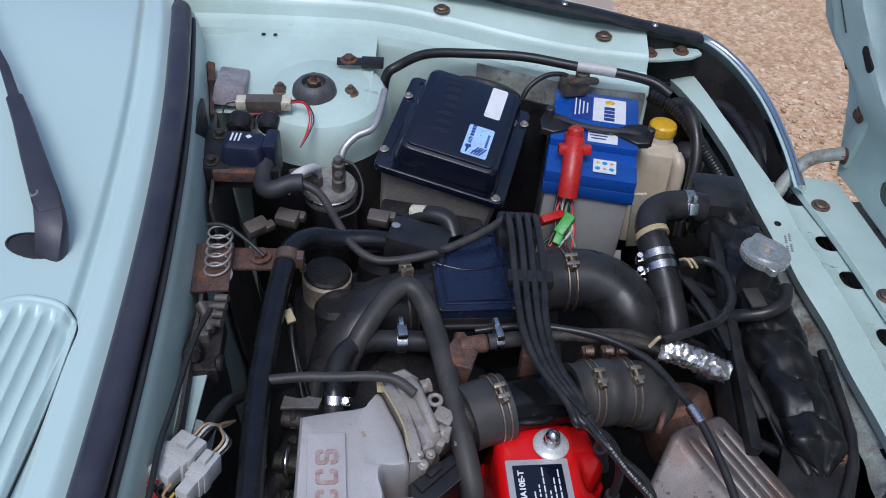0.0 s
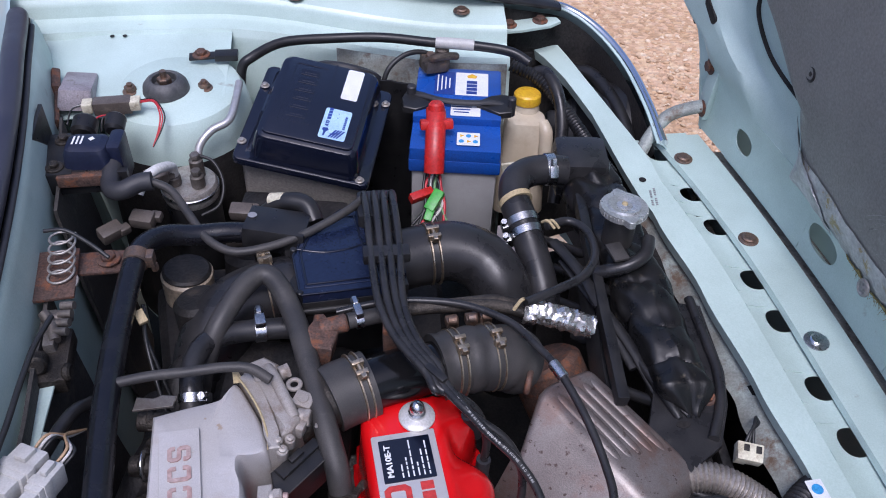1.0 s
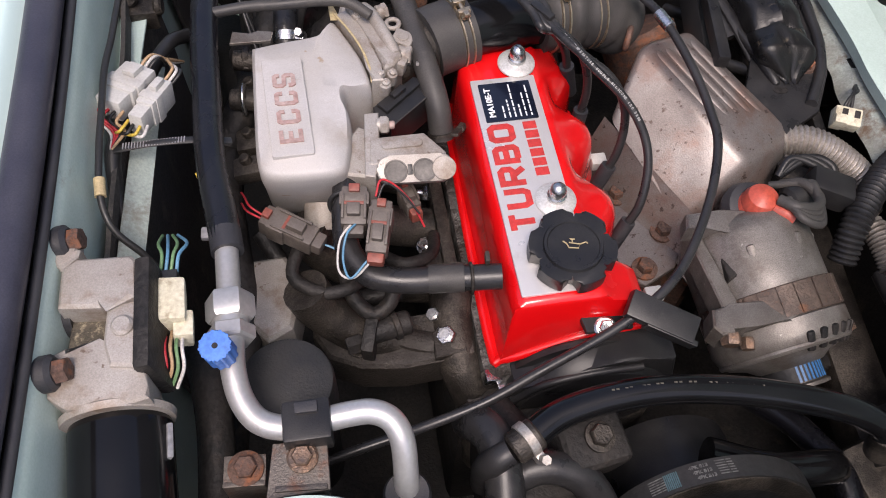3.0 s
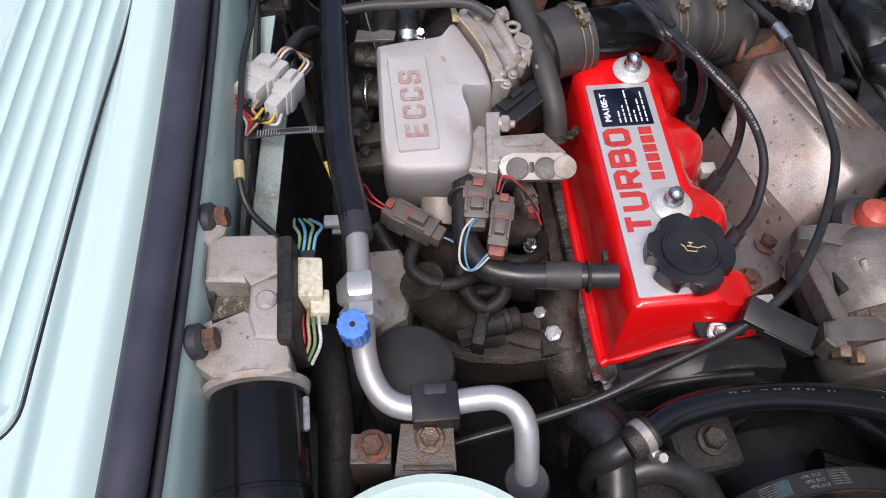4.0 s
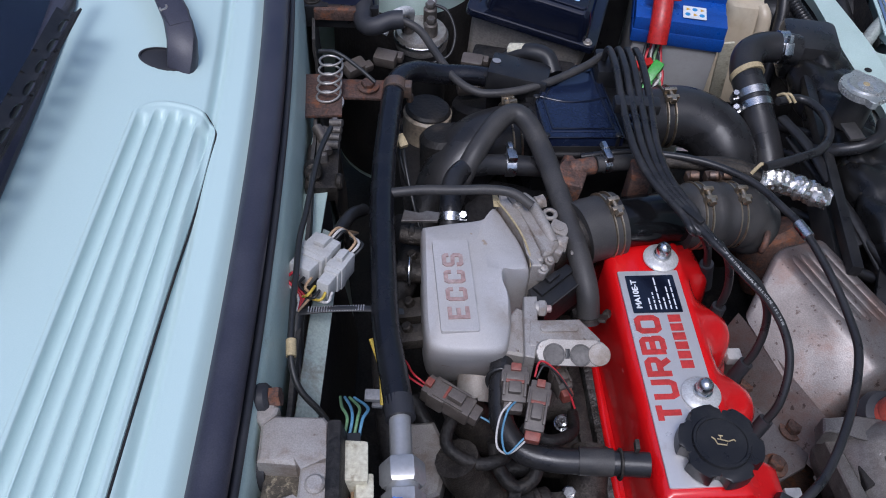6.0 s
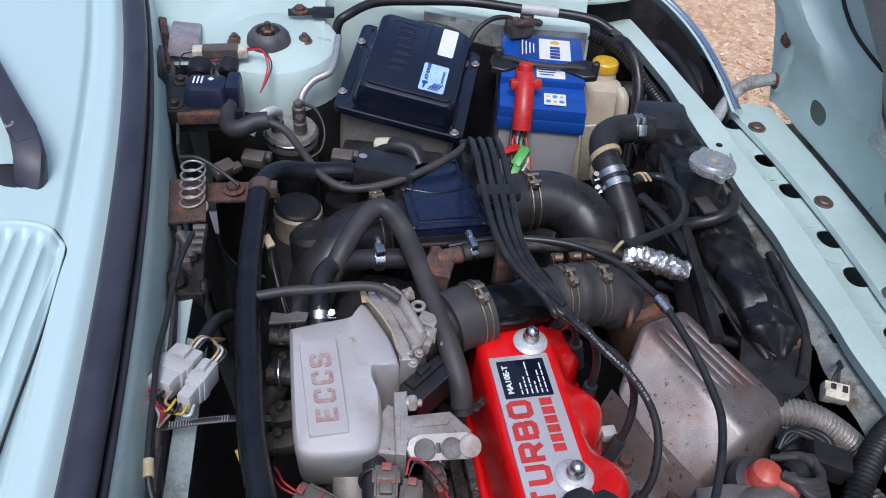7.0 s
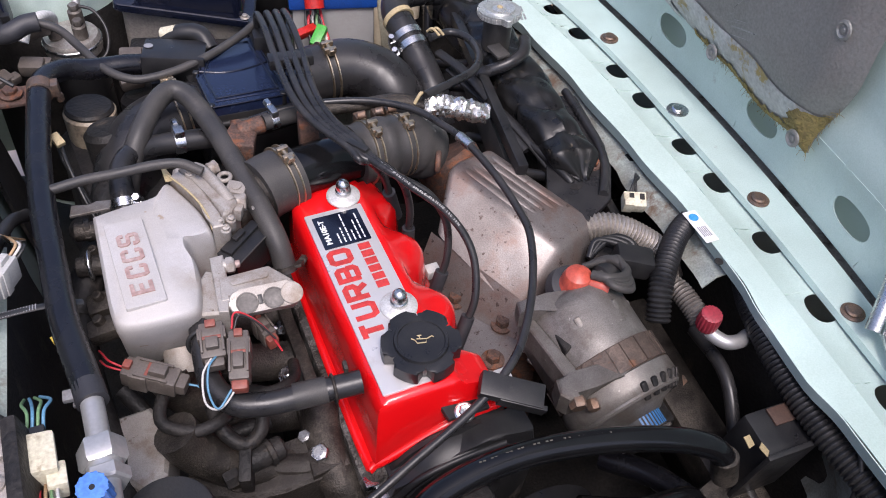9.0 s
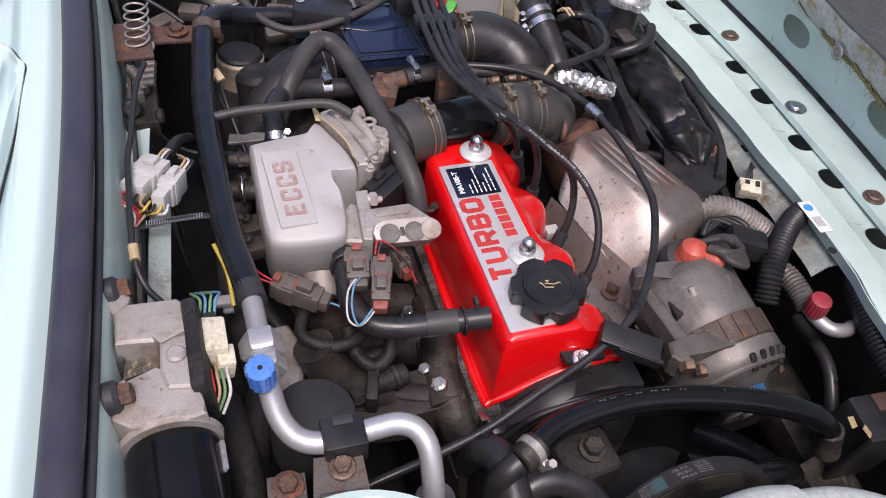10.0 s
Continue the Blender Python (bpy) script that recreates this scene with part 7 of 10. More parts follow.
prism(bm, [(0.0195, -0.050), (0.026, -0.049), (0.028, -0.053), (0.025, -0.0555), (0.0235, -0.064), (0.0215, -0.064), (0.0215, -0.056), (0.0190, -0.054)], 0.0006, 0.0010, AFT)
part("print", bm, M_DARKBLUE, s2)
letters("print_word", "ATF", 0.012, 0.0050, AFT @ Matrix.Translation((0.0235, -0.041, 0.0007)) @ Matrix.Rotation(radians(90), 4, "Z"), M_DARKBLUE, s2)
for x, y in ((-0.087, 0.050), (-0.088, -0.063), (0.081, -0.087), (0.088, 0.066)):
    bolt(BOLT_SMALL, AF @ Vector((x, y, 0.803)), "", parent=afb)
# intake mouth behind the box
bm = NB()
lathe(bm, [(0.044, 0), (0.050, 0.004), (0.050, 0.03), (0.042, 0.034), (0.038, 0.02)], aim((0.11, 1.075, 0.80), (0.12, 1.10, 0.83)), 32)
part("inlet_mouth", bm, M_RUBBER, afb)


# ---- airflow meter and the ducts ----
AM = pose(0.084, 0.700, 0.82, -3, 4, 8) @ Matrix.Translation((0, 0, -0.82))
afm = thing("airflow_meter", (0.086, 0.69, 0.70), "black airflow meter with a navy gloss lid", "airflow meter")
bm = NB()
box(bm, (0.120, 0.150, 0.090), AM @ Matrix.Translation((0.006, 0.0, 0.770)), 0.006)
box(bm, (0.030, 0.140, 0.060), AM @ Matrix.Translation((0.064, 0.0, 0.792)), 0.004)
part("body", bm, M_BLACK, afm)
bm = NB()
ol = [(-0.046, -0.073), (0.046, -0.073), (0.046, 0.070), (0.022, 0.072), (-0.030, 0.028), (-0.046, -0.006)]
prism(bm, ol, 0.814, 0.826, AM, 0.003)
prism(bm, [(x * 0.86, y * 0.86) for x, y in ol], 0.826, 0.8275, AM, 0.0012)
part("lid", bm, mat("navy_gloss_plastic", (0.010, 0.016, 0.040), 0.22, col2=(0.012, 0.019, 0.045), s1=30, bump=0.03), afm, "navy gloss lid with a stepped edge")
bm = NB()
tube(bm, [AM @ Vector((x, y, 0.8275)) for x, y in ((-0.040, 0.004), (-0.01, -0.006), (0.020, -0.004), (0.043, 0.004))], 0.0016, 5, 6)
for y in (-0.055, -0.035, -0.015):
    box(bm, (0.022, 0.010, 0.010), AM @ Matrix.Translation((0.066, y, 0.826)), 0.002)
part("ribs", bm, M_GLOSS, afm)
bm = NB()
for q, z in ((1.0, 0.8265), (0.80, 0.8282)):
    tube(bm, [AM @ Vector((x * q, y * q, z)) for x, y in ol + ol[:1]], 0.0013, 1, 6)
part("lid_bead", bm, M_GLOSS, afm)
bm = NB()
tube(bm, [AM @ Vector((x, y, 0.803)) for x, y in ((0.050, -0.076), (-0.052, -0.076), (-0.052, 0.0), (-0.034, 0.036), (0.02, 0.078))], 0.004, 1, 8)
part("base_flange", bm, M_BLACK, afm)
for x, y in ((-0.046, -0.070), (0.040, -0.070), (-0.044, 0.004)):
    bm = NB()
    rod(bm, AM @ Vector((x, y, 0.800)), AM @ Vector((x, y, 0.8295)), 0.004, None, 0.001)
    part("lid_screw", bm, M_BLACK, afm)
bx = thing("relay_box", (0.01, 0.73, 0.78), "small dusty black relay box beside the airflow meter", "relay")
bm = NB()
box(bm, (0.075, 0.050, 0.032), pose(0.020, 0.742, 0.822, -6, 4, -12), 0.004)
part("case", bm, M_BLACK, bx)
part("round_mark", lathe(NB(), [(0.0055, 0), (0.0055, 0.0005), (0.0004, 0.0005)], pose(-0.008, 0.752, 0.8405, -6, 4, -12), 16), M_GREYPLATE, bx)
bm = NB()
tube(bm, [(0.005, 0.79, 0.81), (0.03, 0.785, 0.83), (0.055, 0.775, 0.832), (0.065, 0.755, 0.82)], 0.012, 6, 12)
part("plug", bm, M_BLACK, bx)
bm = NB()
rod(bm, (0.010, 0.795, 0.826), (0.030, 0.785, 0.834), 0.009, None, 0.002)
part("cream_plug", bm, M_CREAM, bx)
bm = NB()
box(bm, (0.11, 0.10, 0.09), pose(0.045, 0.80, 0.735, 0, 0, -10), 0.008)
box(bm, (0.05, 0.03, 0.06), pose(-0.01, 0.86, 0.745, 0, 0, -10), 0.006)
solo("filter_bracket", bm, M_GRIMESHADE, "grimy bracket under the air filter box", "bracket")

duct = thing("air_duct", (0.24, 0.72, 0.72), "black rubber air duct with steel band clamps", "duct")
part("bend", tube(NB(), [(0.16, 0.715, 0.785), (0.196, 0.724, 0.785), (0.234, 0.728, 0.785), (0.270, 0.716, 0.775), (0.290, 0.690, 0.755), (0.298, 0.665, 0.70), (0.30, 0.65, 0.62)], 0.038, 6, 28), M_HOSE, duct)
wire_clamp((0.206, 0.7245, 0.786), (1, 0.15, 0), 0.0385, duct, 0.010, 100)
duct2 = thing("air_duct", (0.02, 0.66, 0.72), "black rubber duct into the throttle side with a clamp", "duct")
part("bend", tube(NB(), [(0.05, 0.685, 0.78), (0.015, 0.675, 0.785), (-0.03, 0.655, 0.78), (-0.06, 0.62, 0.75), (-0.07, 0.60, 0.68)], 0.040, 6, 28), M_HOSE, duct2)
wire_clamp((0.011, 0.675, 0.786), (1, 0.25, 0), 0.0405, duct2, 0.010, 70)

turbo = thing("turbo_pipe", (0.16, 0.52, 0.76), "gloss black turbo pipe between clamped rubber boots", "pipe")
part("pipe", tube(NB(), [(0.085, 0.496, 0.815), (0.13, 0.512, 0.815), (0.17, 0.524, 0.812), (0.21, 0.535, 0.806)], 0.028, 6, 28), M_GLOSSK, turbo)
part("boot", tube(NB(), [(0.078, 0.493, 0.814), (0.094, 0.500, 0.815), (0.120, 0.509, 0.816)], 0.035, 6, 28), M_OLDHOSE, turbo)
wire_clamp((0.108, 0.5055, 0.816), (1, 0.38, 0), 0.0352, turbo, 0.008, 100)
part("boot", tube(NB(), [(0.190, 0.531, 0.806), (0.225, 0.541, 0.803), (0.262, 0.548, 0.795), (0.29, 0.553, 0.775)], 0.036, 6, 28, rib=0.001, pitch=0.02), M_OLDHOSE, turbo)
for x, y, z in ((0.210, 0.5365, 0.8045), (0.251, 0.547, 0.798)):
    wire_clamp((x, y, z), (1, 0.24, -0.12), 0.0366, turbo, 0.008, 100)
bm = NB()
box(bm, (0.022, 0.030, 0.060), pose(0.148, 0.566, 0.815, 0, 0, -5), 0.003)
solo("steel_bracket", bm, M_RUST, "rusty square bracket behind the turbo pipe", "bracket")
bm = NB()
prism(bm, [(-0.020, -0.016), (0.012, -0.020), (0.020, 0.006), (0.004, 0.030), (-0.006, 0.028), (-0.008, 0.008)], 0, 0.030, pose(0.066, 0.558, 0.812, 0, 10, 0), 0.004)
rod(bm, (0.07, 0.57, 0.835), (0.10, 0.575, 0.838), 0.010, None, 0.002)
solo("water_neck", bm, M_RUST, "rusty coolant neck with a hose stub", "pipe fitting")
bm = NB()
tube(bm, [(0.10, 0.576, 0.838), (0.13, 0.583, 0.836), (0.16, 0.590, 0.834)], 0.009, 6, 12)
q = solo("coolant_hose", bm, M_OLDHOSE, "short dusty coolant hose with a clip", "hose")
clamp_band("clip", (0.112, 0.579, 0.8375), (1, 0.25, 0), 0.0093, q, 0.009, 90)
for pts, r in (([(0.09, 0.592, 0.815), (0.16, 0.602, 0.82), (0.22, 0.606, 0.818), (0.27, 0.607, 0.812), (0.31, 0.600, 0.80)], 0.0075), ([(0.17, 0.612, 0.81), (0.23, 0.616, 0.812), (0.28, 0.620, 0.806), (0.33, 0.605, 0.79)], 0.0065)):
    solo("steel_pipe", tube(NB(), pts, r, 6, 10), M_IRON, "dull steel coolant pipe behind the turbo pipe", "pipe", "coolant pipes")
for i, (x, y) in enumerate(((0.214, 0.586), (0.236, 0.588), (0.252, 0.590))):
    bm = NB()
    box(bm, (0.014, 0.012, 0.012), pose(x, y, 0.815, 0, 0, 10), 0.002)
    rod(bm, (x - 0.004, y - 0.004, 0.822), (x + 0.006, y - 0.006, 0.824), 0.005, None, 0.001)
    solo("hose_clip", bm, M_BOLT, "brown steel hose clip on the coolant pipes", "clip", "clips on the coolant pipes")
bm = NB()
tube(bm, [(0.300, 0.606, 0.803), (0.335, 0.598, 0.800), (0.378, 0.585, 0.790)], 0.0130, 22, 30)
crinkle(bm, 0.0035, 120)
solo("foil_sleeve", bm, M_FOIL, "hose wrapped in crinkled silver foil", "sleeve")

# ---- radiator ----
rad = thing("radiator", (0.46, 0.65, 0.45), "dusty black radiator with wrapped top tank", "radiator")
bm = NB()


def tank(u, v):
    """A flattened box-like wrap, creased and sagging."""
    y = 0.925 - 0.44 * u
    a = v * 2 * math.pi
    ca, sa = math.cos(a), math.sin(a)
    sq = (abs(ca) ** 3.2 + abs(sa) ** 3.2) ** (-1 / 3.2)
    wob = 0.007 * noise.noise((y * 13, ca * 1.3, sa * 1.3)) + 0.0035 * noise.noise((y * 42, ca * 3, sa * 3)) + 0.006 * abs(math.sin(y * 52 + 0.8 * ca + 1.5 * noise.noise((y * 9, ca, sa)))) ** 0.5 - 0.004
    cx = 0.443 + 0.034 * u
    wob -= 0.03 * smooth_step(0.93, 1.0, u)
    return (cx + ((0.040 - 0.008 * u) * sq + wob) * ca, y, 0.765 - 0.026 * u + (0.031 * sq + wob) * sa)


sheet(bm, tank, span(0, 1, 240), span(0, 1, 64))
part("top_tank", bm, mat("greasy_black_wrap", (0.007, 0.007, 0.0075), 0.34, col2=(0.014, 0.0135, 0.013), s1=40, s2=600, bump=0.10, dirt=(0.09, 0.075, 0.055), dirt_at=0.67, dirt_s=55, depth=0.0008, spec=0.4), rad, "creased black top tank wrap")
bm = NB()
prism(bm, [(0.470, 0.600), (0.440, 0.520), (0.418, 0.470), (0.452, 0.420), (0.496, 0.448), (0.522, 0.500), (0.534, 0.545), (0.536, 0.590), (0.540, 0.650), (0.500, 0.660)], 0.735, 0.742, None, 0.002)
sheet(bm, lambda u, v: (0.418 + 0.034 * u - 0.006 * v, 0.470 - 0.05 * u, 0.740 - 0.14 * v), span(0, 1, 5), span(0, 1, 4))
tube(bm, [(0.528, 0.66, 0.744), (0.526, 0.59, 0.745), (0.524, 0.545, 0.745), (0.512, 0.50, 0.745), (0.488, 0.455, 0.745)], 0.006, 6, 8)
part("side_plate", bm, M_HOSE, rad, "black folded plastic end panel")
# Dark disc on the plate for the shade in its hole.
part("plate_hole", lathe(NB(), [(0.006, 0.0), (0.006, 0.0006), (0.0004, 0.0006)], Matrix.Translation((0.462, 0.478, 0.742)) @ Matrix.Diagonal((1.4, 0.8, 1, 1)), 16), M_GRIMESHADE, rad)
bm = NB()
box(bm, (0.075, 0.075, 0.060), pose(0.436, 0.895, 0.775, 0, 0, -6), 0.012)
part("end_tank", bm, M_HOSE, rad)
bm = NB()
box(bm, (0.045, 0.56, 0.36), pose(0.482, 0.66, 0.535, 0, 0, -3), 0.004)
box(bm, (0.012, 0.54, 0.34), pose(0.516, 0.65, 0.55, 0, 0, -3), 0.003)
part("core", bm, M_GRIMESHADE, rad)
bm = NB()
for i in range(7):
    rod(bm, (0.372 + 0.01 * (i % 2), 0.83 - i * 0.06, 0.70), (0.420 + 0.012 * i, 0.72 - i * 0.055, 0.765 - 0.008 * i), 0.007, None, 0.001)
part("shroud_ribs", bm, M_BLACK, rad)
bm = NB()
box(bm, (0.014, 0.34, 0.016), pose(0.405, 0.66, 0.775, 0, 6, -5), 0.003)
box(bm, (0.010, 0.30, 0.03), pose(0.392, 0.60, 0.745, 0, 20, -7), 0.003)
part("fan_shroud", bm, M_BLACK, rad, "black plastic fan shroud edge")
bm = NB()
rod(bm, (0.500, 0.510, 0.742), (0.500, 0.508, 0.747), 0.010, None, 0.002)
hexa(bm, (0.500, 0.509, 0.746), (0.499, 0.506, 0.754), 0.0065)
part("mount_bolt", bm, M_RUST, rad)
m = pose(0.447, 0.735, 0.831, -4, 3, 20)
bm = NB()
ol = []
for k in range(72):
    a = 2 * math.pi * k / 72
    d = min(abs((math.degrees(a) - c + 180) % 360 - 180) for c in (70, 250))
    ol.append(((0.0295 + 0.0075 * smooth_step(13, 7, d)) * math.cos(a), (0.0295 + 0.0075 * smooth_step(13, 7, d)) * math.sin(a)))
prism(bm, ol, 0.0, 0.009, m, 0.0015)
lathe(bm, [(0.022, 0.009), (0.0205, 0.0115), (0.012, 0.0105), (0.010, 0.0095), (0.004, 0.0115), (0.0004, 0.012)], m, 40)
for k in range(36):
    a = 2 * math.pi * k / 36
    box(bm, (0.002, 0.0016, 0.006), m @ Matrix.Rotation(a, 4, "Z") @ Matrix.Translation((0.0296, 0, 0.004)), 0.0004, 1)
cap = part("pressure_cap", bm, mat("worn_zinc", (0.56, 0.57, 0.56), 0.35, 0.7, col2=(0.44, 0.45, 0.43), s1=60, s2=400, bump=0.2), rad, "grey metal pressure cap with two ears")
part("brass_rivet", lathe(NB(), [(0.0042, 0.0112), (0.0036, 0.0128), (0.0004, 0.0132)], m, 16), M_TAPE, cap)
bm = NB()
rod(bm, (0.447, 0.735, 0.78), (0.447, 0.735, 0.835), 0.020, None, 0.002)
box(bm, (0.02, 0.03, 0.004), pose(0.432, 0.690, 0.805, 0, 0, 10), 0.001)
part("filler_neck", bm, M_OLDHOSE, rad)
top = thing("radiator_hose", (0.33, 0.77, 0.76), "black top radiator hose with steel clamps", "hose")
part("hose", tube(NB(), [(0.400, 0.848, 0.808), (0.375, 0.847, 0.812), (0.348, 0.841, 0.814), (0.328, 0.824, 0.813), (0.322, 0.797, 0.806), (0.327, 0.770, 0.796), (0.336, 0.730, 0.776), (0.343, 0.685, 0.752), (0.345, 0.66, 0.72)], 0.0205, 6, 24), M_HOSE, top)
clamp_band("clamp", (0.378, 0.847, 0.8125), (1, 0.05, 0), 0.0208, top, 0.013, 150)
clamp_band("clamp", (0.328, 0.765, 0.794), (0.2, -1, -0.4), 0.0208, top, 0.011, 190)
clamp_band("clamp", (0.331, 0.750, 0.787), (0.2, -1, -0.4), 0.0208, top, 0.011, 200)
part("tan_band", tube(NB(), [(0.322, 0.797, 0.8065), (0.324, 0.790, 0.8045)], 0.0225, 2, 24), M_TAPE, top, "perished tan rubber band")
hose("overflow_hose", [(0.355, 0.748, 0.800), (0.386, 0.758, 0.798), (0.405, 0.735, 0.800), (0.404, 0.690, 0.805), (0.380, 0.648, 0.812), (0.341, 0.622, 0.818), (0.300, 0.603, 0.820)], 0.0055, "thin black hose looping beside the radiator", seg=10)
hose("heater_hose", [(0.480, 0.714, 0.80), (0.468, 0.688, 0.80), (0.445, 0.676, 0.795), (0.418, 0.678, 0.785), (0.395, 0.690, 0.77)], 0.0085, "thin black overflow hose below the radiator cap", seg=10)
for pts, r in (([(0.345, 0.735, 0.820), (0.350, 0.728, 0.828), (0.358, 0.722, 0.820)], 0.0018), ([(0.351, 0.735, 0.820), (0.356, 0.728, 0.828), (0.364, 0.722, 0.820)], 0.0018), ([(0.286, 0.600, 0.812), (0.296, 0.606, 0.822), (0.302, 0.612, 0.812)], 0.0022)):
    solo("spring_clip", tube(NB(), pts, r, 4, 6), M_TAPE, "brassy wire spring clip on a hose", "clip", "wire spring clips")
bm = NB()
for a, b in (((0.365, 0.74, 0.78), (0.40, 0.63, 0.775)), ((0.375, 0.72, 0.765), (0.43, 0.56, 0.74)), ((0.40, 0.66, 0.76), (0.45, 0.52, 0.735))):
    tube(bm, [a, Vector(a).lerp(Vector(b), 0.5) + Vector((0.004, 0, 0.003)), b], 0.0075, 4, 8, flat=0.6)
tube(bm, [(0.432, 0.58, 0.745), (0.455, 0.50, 0.745), (0.462, 0.490, 0.738), (0.470, 0.50, 0.730)], 0.005, 4, 8)
solo("fan_guard", bm, M_BLACK, "black struts of the cooling fan guard", "fan guard")

# ---- washer tank ----
wt = thing("washer_tank", (0.395, 1.07, 0.6), "yellowed plastic washer tank with yellow cap", "washer tank")
bm = NB()
frustum(bm, (0.085, 0.080), (0.066, 0.052), 0.58, 0.752, pose(0.392, 1.058, 0, 0, 0, -8), 0.018, 0.018, 0.012)
rod(bm, (0.396, 1.078, 0.745), (0.396, 1.082, 0.764), 0.021, 0.020, 0.003)
tube(bm, [(0.415, 1.045, 0.745), (0.420, 1.030, 0.735), (0.420, 1.020, 0.70), (0.418, 1.018, 0.66)], 0.011, 6, 12)
part("tank", bm, M_TANK, wt)
bm = NB()
lathe(bm, [(0.0215, 0), (0.0225, 0.003), (0.0215, 0.014), (0.019, 0.017), (0.0005, 0.018)], aim((0.396, 1.081, 0.762), (0.397, 1.085, 0.80)), 32)
part("cap", bm, M_YELLOW, wt, "yellow screw cap")
bm = NB()
box(bm, (0.020, 0.004, 0.13), pose(0.352, 0.955, 0.685, 10, -8, 0), 0.001)
solo("cream_strip", bm, M_CREAM, "cream plastic strip beside the battery", "strip")
hose("breather_hose", [(0.405, 1.115, 0.79), (0.425, 1.105, 0.80), (0.438, 1.07, 0.79), (0.442, 1.03, 0.76), (0.435, 0.99, 0.71), (0.425, 0.95, 0.66)], 0.010, "black hose beside the washer tank")
hose("front_harness", [(0.375, 1.125, 0.802), (0.42, 1.095, 0.79), (0.455, 1.03, 0.765), (0.475, 0.96, 0.755), (0.490, 0.90, 0.752)], 0.0095, "ribbed black wiring harness by the front panel", M_BLACK, "harness", rib=0.0010, pitch=0.006)
hose("wing_harness", [(-0.046, 1.085, 0.80), (-0.040, 1.090, 0.835), (-0.025, 1.096, 0.848), (0.02, 1.128, 0.853), (0.095, 1.141, 0.850), (0.172, 1.139, 0.850), (0.249, 1.121, 0.849), (0.315, 1.109, 0.848), (0.365, 1.094, 0.845), (0.392, 1.076, 0.836)], 0.0075, "black taped wiring harness along the wing", M_BLACK, "harness")
bm = NB()
tube(bm, [(0.252, 1.120, 0.850), (0.280, 1.115, 0.850), (0.310, 1.110, 0.849)], 0.0088, 4, 12)
solo("harness_sleeve", bm, M_GREYCONN, "grey sleeve on the wing harness", "sleeve")
hose("earth_cable", [(0.262, 1.115, 0.818), (0.235, 1.122, 0.832), (0.205, 1.114, 0.834), (0.178, 1.098, 0.820), (0.165, 1.085, 0.79)], 0.004, "thin black battery earth cable", W_BLACK, "cable", seg=8)
bm = NB()
box(bm, (0.040, 0.017, 0.004), pose(-0.096, 1.104, 0.848, 0, 0, 4), 0.001)
box(bm, (0.034, 0.020, 0.010), pose(-0.062, 1.104, 0.848, 0, 0, 0), 0.002)
bk = solo("harness_bracket", bm, M_BLACK, "black bracket with a rusty screw on the tower", "bracket")
bolt(BOLT_RUST, (-0.098, 1.104, 0.850), "", parent=bk)

# ---- air conditioning dryer and pipes ----
dry = thing("receiver_dryer", (-0.109, 0.905, 0.5), "black receiver dryer with an alloy head", "dryer")
m = Matrix.Translation((-0.108, 0.902, 0.775))
part("bottle", lathe(NB(), [(0.030, -0.25), (0.036, -0.24), (0.037, -0.03), (0.036, -0.022)], m, 36), M_BLACK, dry)
part("head", lathe(NB(), [(0.037, -0.022), (0.038, -0.018), (0.038, -0.004), (0.035, 0.001), (0.014, 0.002)], m, 36), M_WORN, dry, "dull alloy head")
bm = NB()
for dx, dy, h in ((-0.018, -0.006, 0.016), (0.012, 0.010, 0.030), (0.014, -0.012, 0.020)):
    p = Vector((-0.108 + dx, 0.902 + dy, 0.776))
    rod(bm, p, p + Vector((0, 0, h)), 0.0095, None, 0.002)
    hexa(bm, p + Vector((0, 0, h)), p + Vector((0, 0, h + 0.008)), 0.007)
part("fitting_block", bm, M_OLDAL, dry)
bm = NB()
lathe(bm, [(0.0385, -0.010), (0.0395, -0.009), (0.0395, -0.006), (0.0385, -0.005)], m, 36)
part("band", bm, M_ZINC, dry)
bm = NB()
tube(bm, [(-0.094, 0.915, 0.81), (-0.072, 0.905, 0.805), (-0.060, 0.885, 0.785), (-0.066, 0.862, 0.765), (-0.09, 0.853, 0.755)], 0.0022, 6, 6)
part("lead_wire", bm, W_BLACK, dry)
bm = NB()
tube(bm, [(-0.095, 0.916, 0.795), (-0.090, 0.930, 0.815), (-0.074, 0.946, 0.827), (-0.052, 0.958, 0.833), (-0.044, 0.985, 0.840), (-0.039, 1.03, 0.848)], 0.0055, 6, 12)
solo("refrigerant_pipe", bm, M_ALU, "thin bare alloy refrigerant pipe", "pipe")
bm = NB()
tube(bm, [(-0.125, 0.898, 0.79), (-0.123, 0.885, 0.815), (-0.133, 0.86, 0.832), (-0.147, 0.842, 0.832), (-0.156, 0.828, 0.818)], 0.0065, 6, 12)
solo("refrigerant_pipe", bm, mat("white_sleeved_pipe", (0.66, 0.66, 0.64), 0.4, bump=0.05), "pale bent refrigerant pipe at the dryer", "pipe")
acp = thing("refrigerant_hose", (-0.12, 0.45, 0.84), "long black sleeved refrigerant hose", "hose")
part("sleeve", tube(NB(), [(0.0, 0.748, 0.815), (-0.04, 0.742, 0.826), (-0.079, 0.734, 0.832), (-0.112, 0.722, 0.844), (-0.132, 0.695, 0.852), (-0.137, 0.655, 0.853), (-0.138, 0.60, 0.853), (-0.138, 0.548, 0.853), (-0.135, 0.48, 0.853), (-0.128, 0.408, 0.854), (-0.120, 0.335, 0.855), (-0.108, 0.278, 0.856), (-0.1015, 0.246, 0.856)], 0.0126, 6, 24), M_SATIN, acp)
